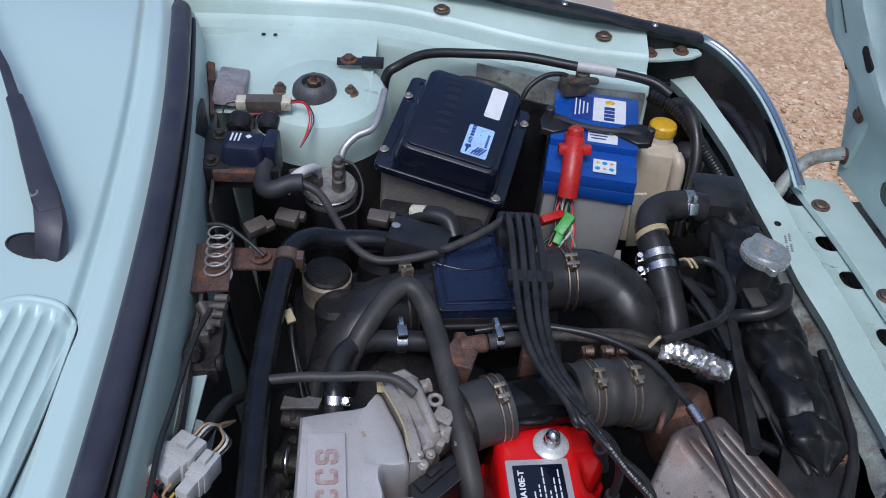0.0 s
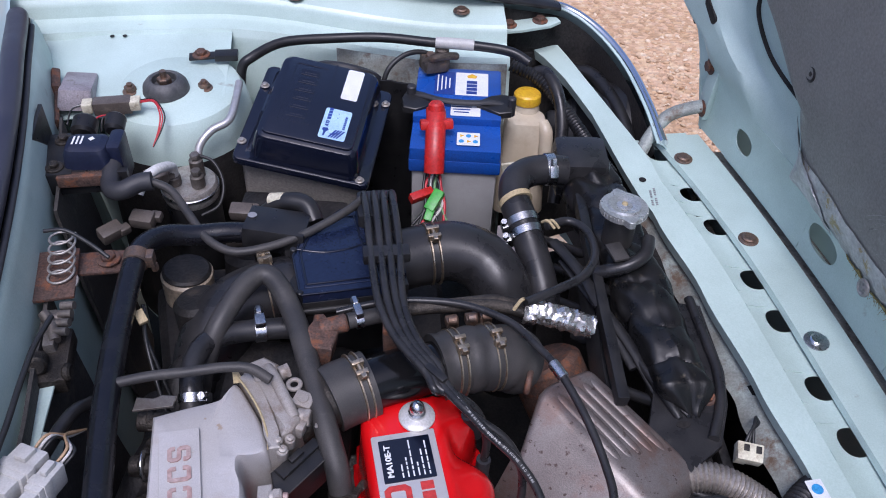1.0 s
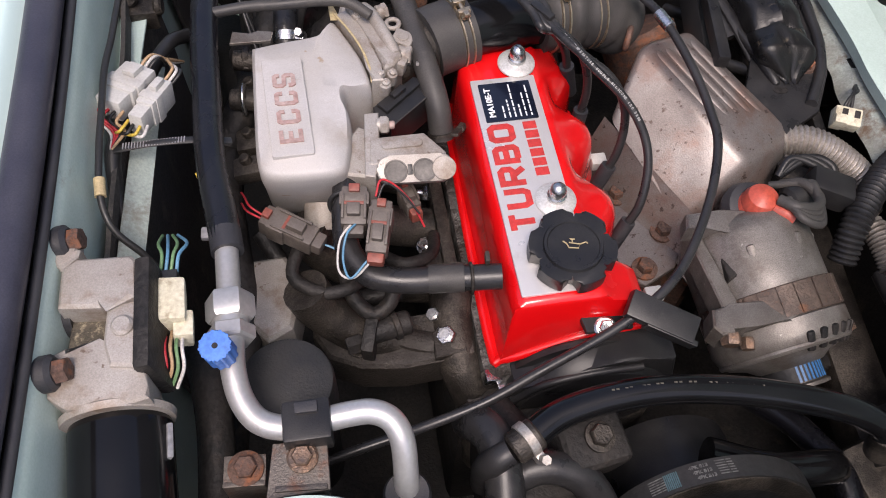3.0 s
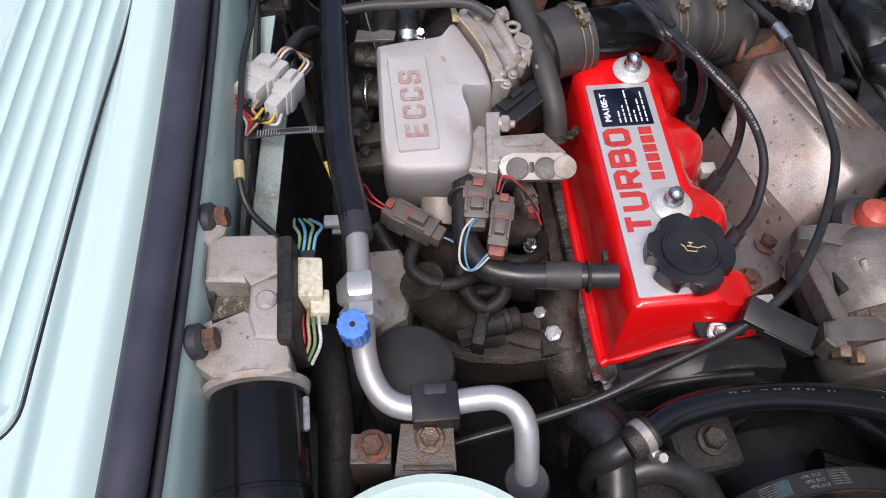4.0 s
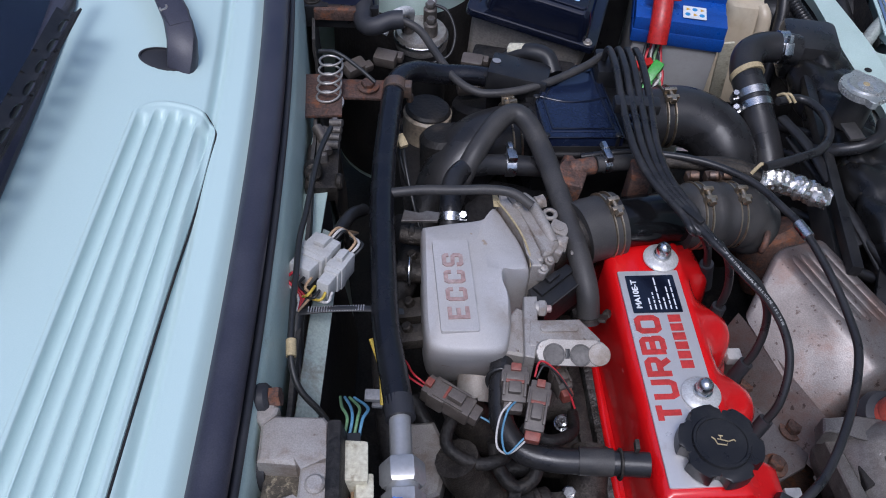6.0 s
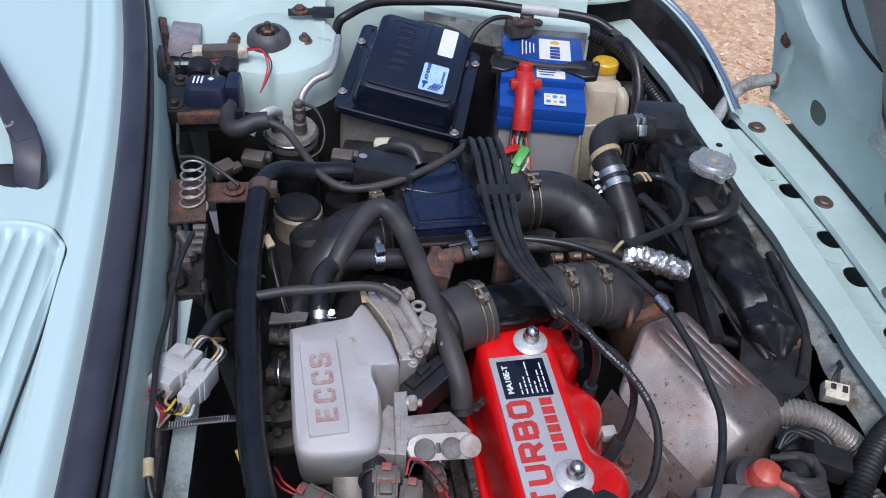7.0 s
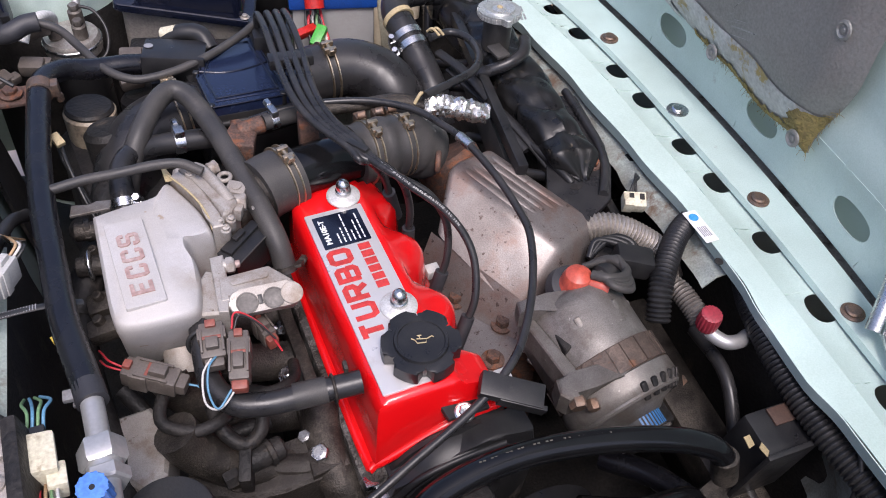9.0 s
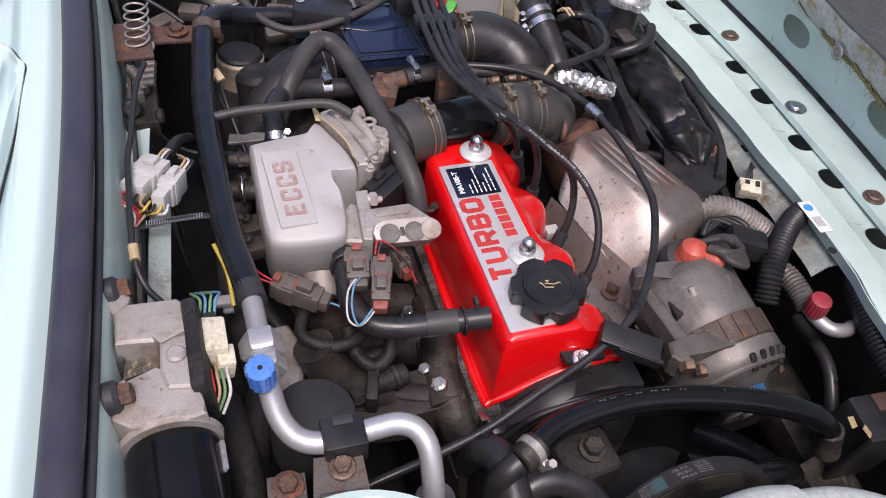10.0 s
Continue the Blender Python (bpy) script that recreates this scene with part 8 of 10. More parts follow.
part("cuff", tube(NB(), [(-0.1045, 0.262, 0.856), (-0.1010, 0.243, 0.856)], 0.0128, 2, 20), M_RUBBER, acp)
bm = NB()
tube(bm, [(-0.1025, 0.25, 0.856), (-0.0975, 0.20, 0.857)], 0.0092, 1, 20)
part("pipe_end", bm, M_ALU, acp, "bare alloy pipe")
bm = NB()
hexa(bm, (-0.0976, 0.2035, 0.857), (-0.0955, 0.183, 0.857), 0.0185)
nut = part("union_nut", bm, M_ALU, acp)
bm = NB()
rod(bm, (-0.0955, 0.184, 0.857), (-0.0950, 0.176, 0.857), 0.0135)
hexa(bm, (-0.0950, 0.178, 0.857), (-0.0940, 0.166, 0.857), 0.0175)
part("union_body", bm, M_ALU, acp)
clamp_band("clamp", (-0.135, 0.676, 0.8535), (0, -1, 0), 0.0128, acp, 0.016, 0, material=M_BOLT)
nudge(acp, 0.006, -0.003, 0.0)
low = thing("refrigerant_pipe", (-0.03, 0.11, 0.80), "bent bare alloy refrigerant pipe", "pipe")
part("pipe", tube(NB(), [(-0.0935, 0.168, 0.857), (-0.092, 0.145, 0.855), (-0.086, 0.124, 0.850), (-0.074, 0.109, 0.846), (-0.055, 0.1035, 0.845), (-0.030, 0.107, 0.845), (-0.010, 0.1105, 0.845), (0.006, 0.111, 0.845), (0.019, 0.105, 0.842), (0.026, 0.092, 0.834), (0.0275, 0.072, 0.812), (0.0275, 0.062, 0.79)], 0.0092, 6, 20), M_ALU, low)
bm = NB()
m = aim((-0.0975, 0.153, 0.862), (-0.0985, 0.146, 0.905))
ol = [((0.0112 if k % 4 < 2 else 0.0103) * math.cos(2 * math.pi * k / 48), (0.0112 if k % 4 < 2 else 0.0103) * math.sin(2 * math.pi * k / 48)) for k in range(48)]
prism(bm, ol, 0.006, 0.030, m, 0.0012)
bc = part("service_cap", bm, M_BLUECAP, low, "blue plastic service port cap")
part("dimple", lathe(NB(), [(0.0022, 0.0301), (0.0018, 0.0297), (0.0003, 0.0297)], m, 12), M_BLACK, bc)
part("port", lathe(NB(), [(0.007, -0.004), (0.007, 0.008)], m, 16), M_ALU, low)
m = Matrix.Translation((0.0275, 0.062, 0.800))
part("grommet", lathe(NB(), [(0.010, 0.004), (0.016, 0.006), (0.018, 0.0), (0.018, -0.02), (0.010, -0.024)], m, 24), M_RUBBER, low)
bm = NB()
box(bm, (0.034, 0.030, 0.026), pose(-0.040, 0.104, 0.845, 0, 0, 4), 0.003)
clm = part("clamp_block", bm, M_BLACK, low)
bm = NB()
box(bm, (0.016, 0.008, 0.004), pose(-0.040, 0.112, 0.8595, 0, 0, 4), 0.001)
part("latch", bm, M_RUBBER, clm)
bm = NB()
prism(bm, [(-0.020, 0.016), (0.018, 0.016), (0.020, -0.018), (-0.024, -0.022)], 0, 0.004, pose(-0.039, 0.074, 0.838, 6, 0, 0), 0.001)
box(bm, (0.036, 0.004, 0.06), (-0.039, 0.058, 0.812), 0.001)
pb = solo("pipe_bracket", bm, M_DARKPLATE, "stained dark grey metal pipe bracket with a bolt", "bracket")
bolt(BOLT_HEX, (-0.038, 0.078, 0.8435), "", parent=pb)
bm = NB()
box(bm, (0.030, 0.022, 0.004), pose(-0.081, 0.078, 0.822, 4, 0, 0), 0.001)
box(bm, (0.030, 0.004, 0.05), (-0.081, 0.068, 0.80), 0.001)
pb = solo("pipe_bracket", bm, M_DARKPLATE, "small dark stained bracket with a rusty screw", "bracket")
bolt(BOLT_RUST, (-0.080, 0.079, 0.824), "", parent=pb)
nudge(low, 0.006, -0.004, 0.002)
# black round lid below the pipe
bm = NB()
lathe(bm, [(0.037, -0.05), (0.037, -0.006), (0.0355, -0.001), (0.033, 0.0005), (0.0005, 0.0005)], Matrix.Translation((-0.054, 0.149, 0.812)), 48)
cn = solo("canister", bm, mat("speckled_black", (0.013, 0.013, 0.013), 0.6, col2=(0.022, 0.021, 0.020), s1=60, s2=500, bump=0.15, dirt=(0.15, 0.14, 0.125), dirt_at=0.75, dirt_s=190), "speckled black round canister lid", "canister")
part("body", lathe(NB(), [(0.030, -0.22), (0.033, -0.05)], Matrix.Translation((-0.054, 0.149, 0.812)), 32), M_GRIMESHADE, cn)

# ---- wiper motor ----
wm = thing("wiper_motor", (-0.17, 0.13, 0.78), "wiper motor with a cast alloy gearbox", "wiper motor")
bm = NB()
prism(bm, [(-0.199, 0.204), (-0.190, 0.212), (-0.152, 0.213), (-0.147, 0.208), (-0.143, 0.176), (-0.166, 0.174), (-0.168, 0.172), (-0.197, 0.173)], 0.862, 0.906, None, 0.006)
part("gearbox", bm, M_STAINED, wm, "blotched cast alloy gearbox")
bm = NB()
prism(bm, [(-0.165, 0.178), (-0.143, 0.180), (-0.138, 0.128), (-0.158, 0.130), (-0.164, 0.146)], 0.862, 0.9035, None, 0.005)
rod(bm, (-0.152, 0.158, 0.895), (-0.152, 0.158, 0.9075), 0.0085, 0.0075, 0.002)
part("gearbox_side", bm, M_STAINED, wm)
bm = NB()
prism(bm, [(-0.201, 0.141), (-0.190, 0.147), (-0.166, 0.147), (-0.160, 0.152), (-0.139, 0.150), (-0.133, 0.117), (-0.131, 0.108), (-0.142, 0.105), (-0.184, 0.103), (-0.197, 0.112)], 0.858, 0.8985, None, 0.005)
part("mount_plate", bm, M_STAINED, wm)
bm = NB()
prism(bm, [(-0.194, 0.140), (-0.160, 0.140), (-0.160, 0.180), (-0.194, 0.180)], 0.860, 0.884, None, 0.002)
part("recess", crinkle(bm, 0.002, 160), mat("sandy_grime", (0.10, 0.085, 0.06), 0.8, col2=(0.04, 0.035, 0.03), s1=60, s2=600, bump=0.8, dirt=(0.30, 0.26, 0.18), dirt_at=0.6, dirt_s=160, depth=0.0006), wm, "gritty dirt-filled recess")
bm = NB()
prism(bm, [(-0.198, 0.202), (-0.188, 0.213), (-0.187, 0.219), (-0.193, 0.224), (-0.196, 0.238), (-0.208, 0.239), (-0.211, 0.226), (-0.206, 0.210)], 0.880, 0.906, None, 0.004)
part("upper_lug", bm, M_STAINED, wm)
part("motor_collar", lathe(NB(), [(0.034, 0), (0.0385, 0.003), (0.0375, 0.008)], aim((-0.1615, 0.112, 0.862), (-0.157, 0.078, 0.860)), 40), M_STAINED, wm)
mtr = part("motor", lathe(NB(), [(0.030, 0.0), (0.0335, 0.002), (0.0345, 0.006), (0.0345, 0.070), (0.0335, 0.0705), (0.0335, 0.073), (0.0345, 0.0735), (0.0345, 0.090), (0.031, 0.100), (0.012, 0.105)], aim((-0.1605, 0.1065, 0.858), (-0.149, 0.02, 0.852)), 56), M_GLOSSK, wm, "gloss black motor body")
part("end_cap", lathe(NB(), [(0.0350, 0.086), (0.0358, 0.088), (0.0350, 0.094), (0.030, 0.102)], aim((-0.1605, 0.1065, 0.858), (-0.149, 0.02, 0.852)), 48), M_RUST, mtr, "rust-edged end cap")
bm = NB()
box(bm, (0.052, 0.085, 0.012), pose(-0.1365, 0.168, 0.882, 0, 82, 5), 0.004)
part("end_plate", bm, M_GRIMESHADE, wm)
for x, y, z in ((-0.199, 0.227, 0.904), (-0.194, 0.127, 0.904)):
    bm = NB()
    rod(bm, (x - 0.020, y - 0.002, z - 0.004), (x + 0.004, y, z), 0.0125, None, 0.003)
    gr = part("grommet", bm, M_RUBBER, wm)
    bm = NB()
    hexa(bm, (x + 0.002, y, z), (x + 0.012, y + 0.001, z + 0.002), 0.0085)
    part("bolt", bm, M_RUST, gr)
part("boot", lathe(NB(), [(0.030, -0.01), (0.030, 0.0), (0.026, 0.006), (0.020, 0.010), (0.020, 0.03)], aim((-0.222, 0.185, 0.872), (-0.18, 0.185, 0.875)), 28), M_RUBBER, wm)
bm = NB()
box(bm, (0.004, 0.024, 0.018), pose(-0.127, 0.088, 0.862, 0, 30, 6), 0.001)
part("label", bm, M_GREYPLATE, wm)
bm = NB()
hexa(bm, (-0.196, 0.121, 0.866), (-0.197, 0.109, 0.865), 0.0065)
part("screw", bm, M_BOLT, wm)
wc = thing("wiper_connector", (-0.128, 0.18, 0.86), "cream plastic connector with coloured wires", "connector")
bm = NB()
box(bm, (0.022, 0.034, 0.030), pose(-0.129, 0.184, 0.877, 0, 10, 5), 0.003)
box(bm, (0.014, 0.020, 0.020), pose(-0.119, 0.168, 0.874, 0, 10, 5), 0.002)
box(bm, (0.018, 0.018, 0.016), pose(-0.141, 0.170, 0.880, 0, 10, 5), 0.002)
part("housing", bm, M_CREAM, wc)
bm = NB()
box(bm, (0.018, 0.012, 0.012), pose(-0.133, 0.204, 0.880, 0, 0, 5), 0.001)
part("latch", bm, W_BLACK, wc)
for i in range(4):
    bm = NB()
    x = -0.138 + 0.004 * i
    tube(bm, [(x, 0.206, 0.880), (x + 0.002, 0.222, 0.886), (x + 0.006 * (i - 1.5) * 0.5, 0.238, 0.876), (x - 0.01, 0.262, 0.85)], 0.0013, 6, 6)
    part("wire", bm, W_BLUE if i % 2 else W_GRN, wc)
for i, c in enumerate((W_RED, W_TAN, W_GRN, W_WHITE)):
    bm = NB()
    x = -0.131 + 0.004 * i
    tube(bm, [(x, 0.166, 0.874), (x + 0.002, 0.150, 0.882), (x + 0.003, 0.137, 0.876), (x - 0.004, 0.128, 0.862)], 0.0013, 6, 6)
    part("wire", bm, c, wc)

# ---- white multiplug by the firewall ----
for nm, x, y, z, rot in (("wiring_connector", -0.184, 0.408, 0.862, 28), ("wiring_connector", -0.163, 0.394, 0.858, -14)):
    big = rot > 0
    c = thing(nm, (x, y, z - 0.02), "grey-white multi-way wiring connector" if big else "narrow white wiring connector", "connector", "connectors by the firewall")
    M = pose(x, y, z, -10, 0, -26 if big else -22)
    bm = NB()
    w = 0.029 if big else 0.016
    box(bm, (w, 0.034, 0.024), M, 0.002)
    box(bm, (w * 1.12, 0.010, 0.026), M @ Matrix.Translation((0, -0.006, 0)), 0.0015)
    box(bm, (w * 0.8, 0.022, 0.020), M @ Matrix.Translation((0, -0.022, 0)), 0.002)
    box(bm, (w * 0.4, 0.014, 0.006), M @ Matrix.Translation((0, 0.006, 0.014)), 0.001)
    part("housing", bm, M_GREYCONN, c)
    cols = (W_WHITE, W_RED, W_RED, W_BLACK, W_TAN) if big else (W_YEL, W_BLACK, W_YEL, W_WHITE)
    for i, cc in enumerate(cols):
        bm = NB()
        dx = (i - (len(cols) - 1) / 2) * 0.006
        tube(bm, [M @ Vector((dx, -0.030, 0)), M @ Vector((dx * 1.1, -0.042, -0.002)), (-0.192 + dx * 0.5, 0.362, z - 0.004), (-0.196, 0.346, 0.855)], 0.0014, 6, 6)
        part("wire", bm, cc, c)
    for i in range(3):
        bm = NB()
        tube(bm, [M @ Vector((-0.004 + 0.004 * i, 0.016, 0.004)), M @ Vector((0.004 * i, 0.032, 0.012)), (-0.160, 0.450, 0.850 - 0.004 * i), (-0.155, 0.475, 0.82)], 0.0014, 6, 6)
        part("wire", bm, (W_TAN, W_WHITE, W_BLACK)[i], c)
zt = thing("cable_tie", (-0.15, 0.35, 0.845), "black ribbed cable tie across the harness", "cable tie")
bm = NB()
tube(bm, [(-0.198, 0.346, 0.853), (-0.165, 0.349, 0.857), (-0.13, 0.352, 0.856), (-0.100, 0.359, 0.844)], 0.0036, 6, 8, flat=0.4)
part("strap", bm, W_BLACK, zt)
bm = NB()
for i in range(22):
    t = i / 21
    box(bm, (0.0009, 0.006, 0.0012), pose(-0.186 + 0.05 * t, 0.3475 + 0.004 * t, 0.8572 + 0.001 * t))
part("teeth", bm, M_GREYPLATE, zt)
hose("throttle_cable", [(-0.190, 0.570, 0.880), (-0.196, 0.53, 0.884), (-0.198, 0.485, 0.885), (-0.1985, 0.443, 0.885), (-0.2, 0.407, 0.885), (-0.197, 0.36, 0.884), (-0.195, 0.325, 0.882), (-0.191, 0.285, 0.876), (-0.182, 0.262, 0.862), (-0.163, 0.250, 0.842), (-0.15, 0.24, 0.82)], 0.0029, "black throttle cable along the firewall", W_BLACK, "cable", seg=8)
hose("firewall_harness", [(-0.150, 0.50, 0.83), (-0.165, 0.47, 0.845), (-0.188, 0.385, 0.850), (-0.196, 0.35, 0.850), (-0.195, 0.32, 0.832), (-0.184, 0.275, 0.812), (-0.18, 0.25, 0.79)], 0.0065, "black taped wiring harness on the firewall", M_BLACK, "harness")
bm = NB()
tube(bm, [(-0.1925, 0.299, 0.879), (-0.1905, 0.284, 0.876)], 0.0046, 2, 10)
solo("tape_band", bm, M_TAPE, "tan tape round the cable", "tape")
bm = NB()
sheet(bm, lambda u, v: (-0.186 + 0.018 * v - 0.002 * u, 0.245 + 0.22 * u, 0.836 - 0.012 * v), span(0, 1, 10), span(0, 1, 4))
solo("firewall_ledge", thick(bm, 0.002), M_DUSTY, "mint ledge bracket on the firewall", "bracket")
bm = NB()
box(bm, (0.016, 0.012, 0.006), pose(-0.125, 0.30, 0.79, 0, 0, 0), 0.002)
box(bm, (0.010, 0.006, 0.004), pose(-0.121, 0.295, 0.782), 0.001)
solo("wire_clip", bm, M_GREYPLATE, "small grey wire clip low on the firewall", "clip")
for pts in ([(-0.118, 0.62, 0.83), (-0.112, 0.58, 0.825), (-0.10, 0.54, 0.80), (-0.085, 0.50, 0.77)], [(-0.122, 0.63, 0.825), (-0.118, 0.60, 0.81), (-0.105, 0.57, 0.79), (-0.09, 0.54, 0.76)], [(-0.128, 0.33, 0.84), (-0.118, 0.31, 0.82), (-0.115, 0.285, 0.80)]):
    hose("wire", pts, 0.0022, "thin dark wire hanging beside the hose", W_YEL if pts[0][1] < 0.5 else W_BLACK, "wire", seg=6)
bm = NB()
box(bm, (0.010, 0.016, 0.006), pose(-0.117, 0.600, 0.838, 20, 0, 30), 0.001)
solo("wire_tag", bm, M_TAPE, "small tan tag on a wire", "tag")

# ---- ignition coil, resistor, relay ----
coil = thing("ignition_coil", (-0.21, 0.87, 0.78), "navy ignition coil on a rusty bracket", "ignition coil")
bm = NB()
frustum(bm, (0.062, 0.052), (0.054, 0.042), 0.800, 0.857, pose(-0.209, 0.862, 0, 0, 0, -3), 0.008, 0.010, 0.010)
box(bm, (0.018, 0.040, 0.060), pose(-0.176, 0.868, 0.826, 0, 0, -3), 0.006)
cb = part("body", bm, mat("navy_plastic", (0.008, 0.011, 0.030), 0.4, col2=(0.012, 0.015, 0.034), s1=40, bump=0.1), coil)
bm = NB()
for i in range(3):
    box(bm, (0.0022, 0.016, 0.0004), pose(-0.224 + i * 0.005, 0.864, 0.8572, 0, 0, -3))
box(bm, (0.006, 0.006, 0.0004), pose(-0.203, 0.866, 0.8572, 0, 0, 41))
part("print_bars", bm, M_WHITE, cb)
bm = NB()
box(bm, (0.040, 0.085, 0.006), pose(-0.250, 0.873, 0.828, 0, 0, 4), 0.001)
box(bm, (0.005, 0.110, 0.060), pose(-0.268, 0.868, 0.842, 0, 0, 4), 0.001)
box(bm, (0.105, 0.010, 0.030), pose(-0.215, 0.836, 0.815, 0, 0, 2), 0.002)
part("bracket", bm, M_BLACK, coil)
bm = NB()
box(bm, (0.060, 0.012, 0.016), pose(-0.215, 0.832, 0.822, 0, 0, 2), 0.002)
part("rusty_plate", bm, M_RUST, coil)
for y in (0.845, 0.900):
    bolt(BOLT_DARK, (-0.249, y, 0.831), "", parent=coil)
bm = NB()
rod(bm, (-0.226, 0.905, 0.835), (-0.224, 0.93, 0.842), 0.016, None, 0.004)
rod(bm, (-0.188, 0.905, 0.838), (-0.186, 0.93, 0.845), 0.013, None, 0.004)
part("terminal_block", bm, M_BLACK, coil)
bm = NB()
tube(bm, [(-0.181, 0.868, 0.832), (-0.183, 0.832, 0.822), (-0.178, 0.812, 0.820), (-0.164, 0.806, 0.823), (-0.146, 0.812, 0.828), (-0.130, 0.814, 0.829)], 0.0118, 6, 14)
part("lead_boot", bm, M_RUBBER, coil)
nudge(coil, 0.003, -0.014, 0.032)
hose("coil_lead", [(-0.150, 0.800, 0.861), (-0.126, 0.800, 0.858), (-0.105, 0.790, 0.852), (-0.086, 0.762, 0.844), (-0.063, 0.725, 0.836), (-0.042, 0.706, 0.832), (-0.019, 0.700, 0.830), (0.021, 0.708, 0.831), (0.062, 0.726, 0.834), (0.104, 0.753, 0.838), (0.126, 0.777, 0.836), (0.132, 0.795, 0.812)], 0.0052, "long black ignition coil lead", M_OLDHOSE, "ignition lead", seg=10)
rs = thing("resistor", (-0.27, 1.03, 0.78), "corroded grey ballast resistor on the firewall", "resistor")
bm = NB()
frustum(bm, (0.048, 0.088), (0.042, 0.080), -0.012, 0.016, pose(-0.262, 1.035, 0.838, -14, 8, 4), 0.004, 0.004, 0.002)
part("case", bm, mat("mauve_grey_case", (0.30, 0.275, 0.30), 0.5, col2=(0.22, 0.195, 0.205), s1=30, s2=500, bump=0.15, dirt=(0.12, 0.09, 0.07), dirt_at=0.62, dirt_s=50), rs)
bm = NB()
box(bm, (0.012, 0.050, 0.034), pose(-0.300, 1.055, 0.835, 0, 20, 12), 0.003)
box(bm, (0.006, 0.085, 0.050), pose(-0.292, 1.000, 0.820, 0, 20, 12), 0.002)
part("bracket", bm, M_RUST, rs)
rl = thing("inline_connector", (-0.22, 0.975, 0.82), "brown inline connector with cream ends", "connector")
bm = NB()
box(bm, (0.050, 0.020, 0.020), pose(-0.212, 0.985, 0.838, 0, 0, 4), 0.003)
part("housing", bm, M_CONN, rl)
for x in (-0.244, -0.182):
    bm = NB()
    box(bm, (0.014, 0.018, 0.014), pose(x, 0.984 + (x + 0.21) * 0.05, 0.840, 0, 0, 4), 0.002)
    part("end", bm, M_CREAM, rl)
for i in range(3):
    bm = NB()
    tube(bm, [(-0.176, 0.984 + 0.003 * i, 0.842), (-0.155, 0.975 + 0.003 * i, 0.848), (-0.146 + 0.003 * i, 0.956, 0.840), (-0.148 + 0.002 * i, 0.938, 0.828), (-0.156, 0.922, 0.812)], 0.0010, 6, 6)
    part("wire", bm, (W_RED, W_RED, W_BLACK)[i], rl)
    bm = NB()
    tube(bm, [(-0.25, 0.985 + 0.003 * i, 0.84), (-0.265, 0.978, 0.838), (-0.268, 0.955, 0.83)], 0.0011, 6, 6)
    part("wire", bm, (W_BLACK, W_WHITE, W_BLACK)[i], rl)
for i in range(4):
    bm = NB()
    tube(bm, [(-0.222 + 0.008 * i, 0.915, 0.845), (-0.218 + 0.008 * i, 0.928, 0.858), (-0.200 + 0.004 * i, 0.940, 0.852), (-0.19, 0.950, 0.835)], 0.0012, 6, 6)
    part("wire", bm, (W_RED, W_BLACK, W_RED, W_TAN)[i], rl)
nudge(rl, 0.008, -0.006, 0.013)
for x, y, z, r in ((-0.145, 0.885, 0.80, 20), (-0.150, 0.80, 0.80, -15), (-0.19, 0.79, 0.79, 40), (-0.04, 0.80, 0.76, 10), (-0.035, 0.84, 0.77, -10)):
    bm = NB()
    box(bm, (0.030, 0.020, 0.018), pose(x, y, z, 12, 0, r), 0.004)
    box(bm, (0.014, 0.012, 0.012), pose(x + 0.016, y + 0.004, z, 12, 0, r), 0.003)
    solo("small_connector", bm, M_CONN, "small dusty brown wiring connector", "connector", "loose connectors")

# ---- throttle bracket and spring ----
tbk = thing("cruise_bracket", (-0.19, 0.62, 0.85), "rusty steel bracket with a coil spring", "bracket")
bm = NB()
box(bm, (0.115, 0.034, 0.004), pose(-0.178, 0.655, 0.868, 0, 4, 6), 0.001)
box(bm, (0.050, 0.075, 0.004), pose(-0.208, 0.632, 0.876, 0, 0, 6), 0.001)
box(bm, (0.004, 0.075, 0.04), pose(-0.232, 0.632, 0.856, 0, 0, 6), 0.001)
part("plate", bm, M_RUST, tbk)
bolt(BOLT_RUST, (-0.155, 0.658, 0.871), "", parent=tbk)
bm = NB()
pts = []
for k in range(5 * 18 + 1):
    a = 2 * math.pi * k / 18
    pts.append((-0.198 + 0.001 * k / 90 + 0.0135 * math.cos(a), 0.622 + 0.044 * k / 90 + 0.0135 * math.sin(a), 0.876 + 0.030 * k / 90))
tube(bm, pts, 0.0014, 1, 7)
part("spring", bm, M_WORN, tbk, "pale steel coil spring")
part("spring_seat", lathe(NB(), [(0.022, 0), (0.022, 0.0025), (0.014, 0.003), (0.0135, 0.0015), (0.0005, 0.0015)], Matrix.Translation((-0.198, 0.620, 0.8745)) @ Matrix.Diagonal((0.85, 0.85, 1, 1)), 28), M_WORN, tbk)
bm = NB()
tube(bm, [(-0.205, 0.575, 0.878), (-0.195, 0.56, 0.872), (-0.190, 0.545, 0.868)], 0.006, 4, 8)
box(bm, (0.012, 0.05, 0.018), pose(-0.198, 0.562, 0.862, 0, 0, 6), 0.003)
rod(bm, (-0.210, 0.575, 0.868), (-0.180, 0.580, 0.866), 0.007, None, 0.002)
for i in range(4):
    rod(bm, (-0.192, 0.590 - 0.012 * i, 0.872), (-0.178, 0.588 - 0.012 * i, 0.874), 0.0045)
part("linkage", bm, M_OLDAL, tbk, "worn steel throttle linkage")
bm = NB()
box(bm, (0.036, 0.070, 0.022), pose(-0.195, 0.535, 0.848, 0, 0, 4), 0.004)
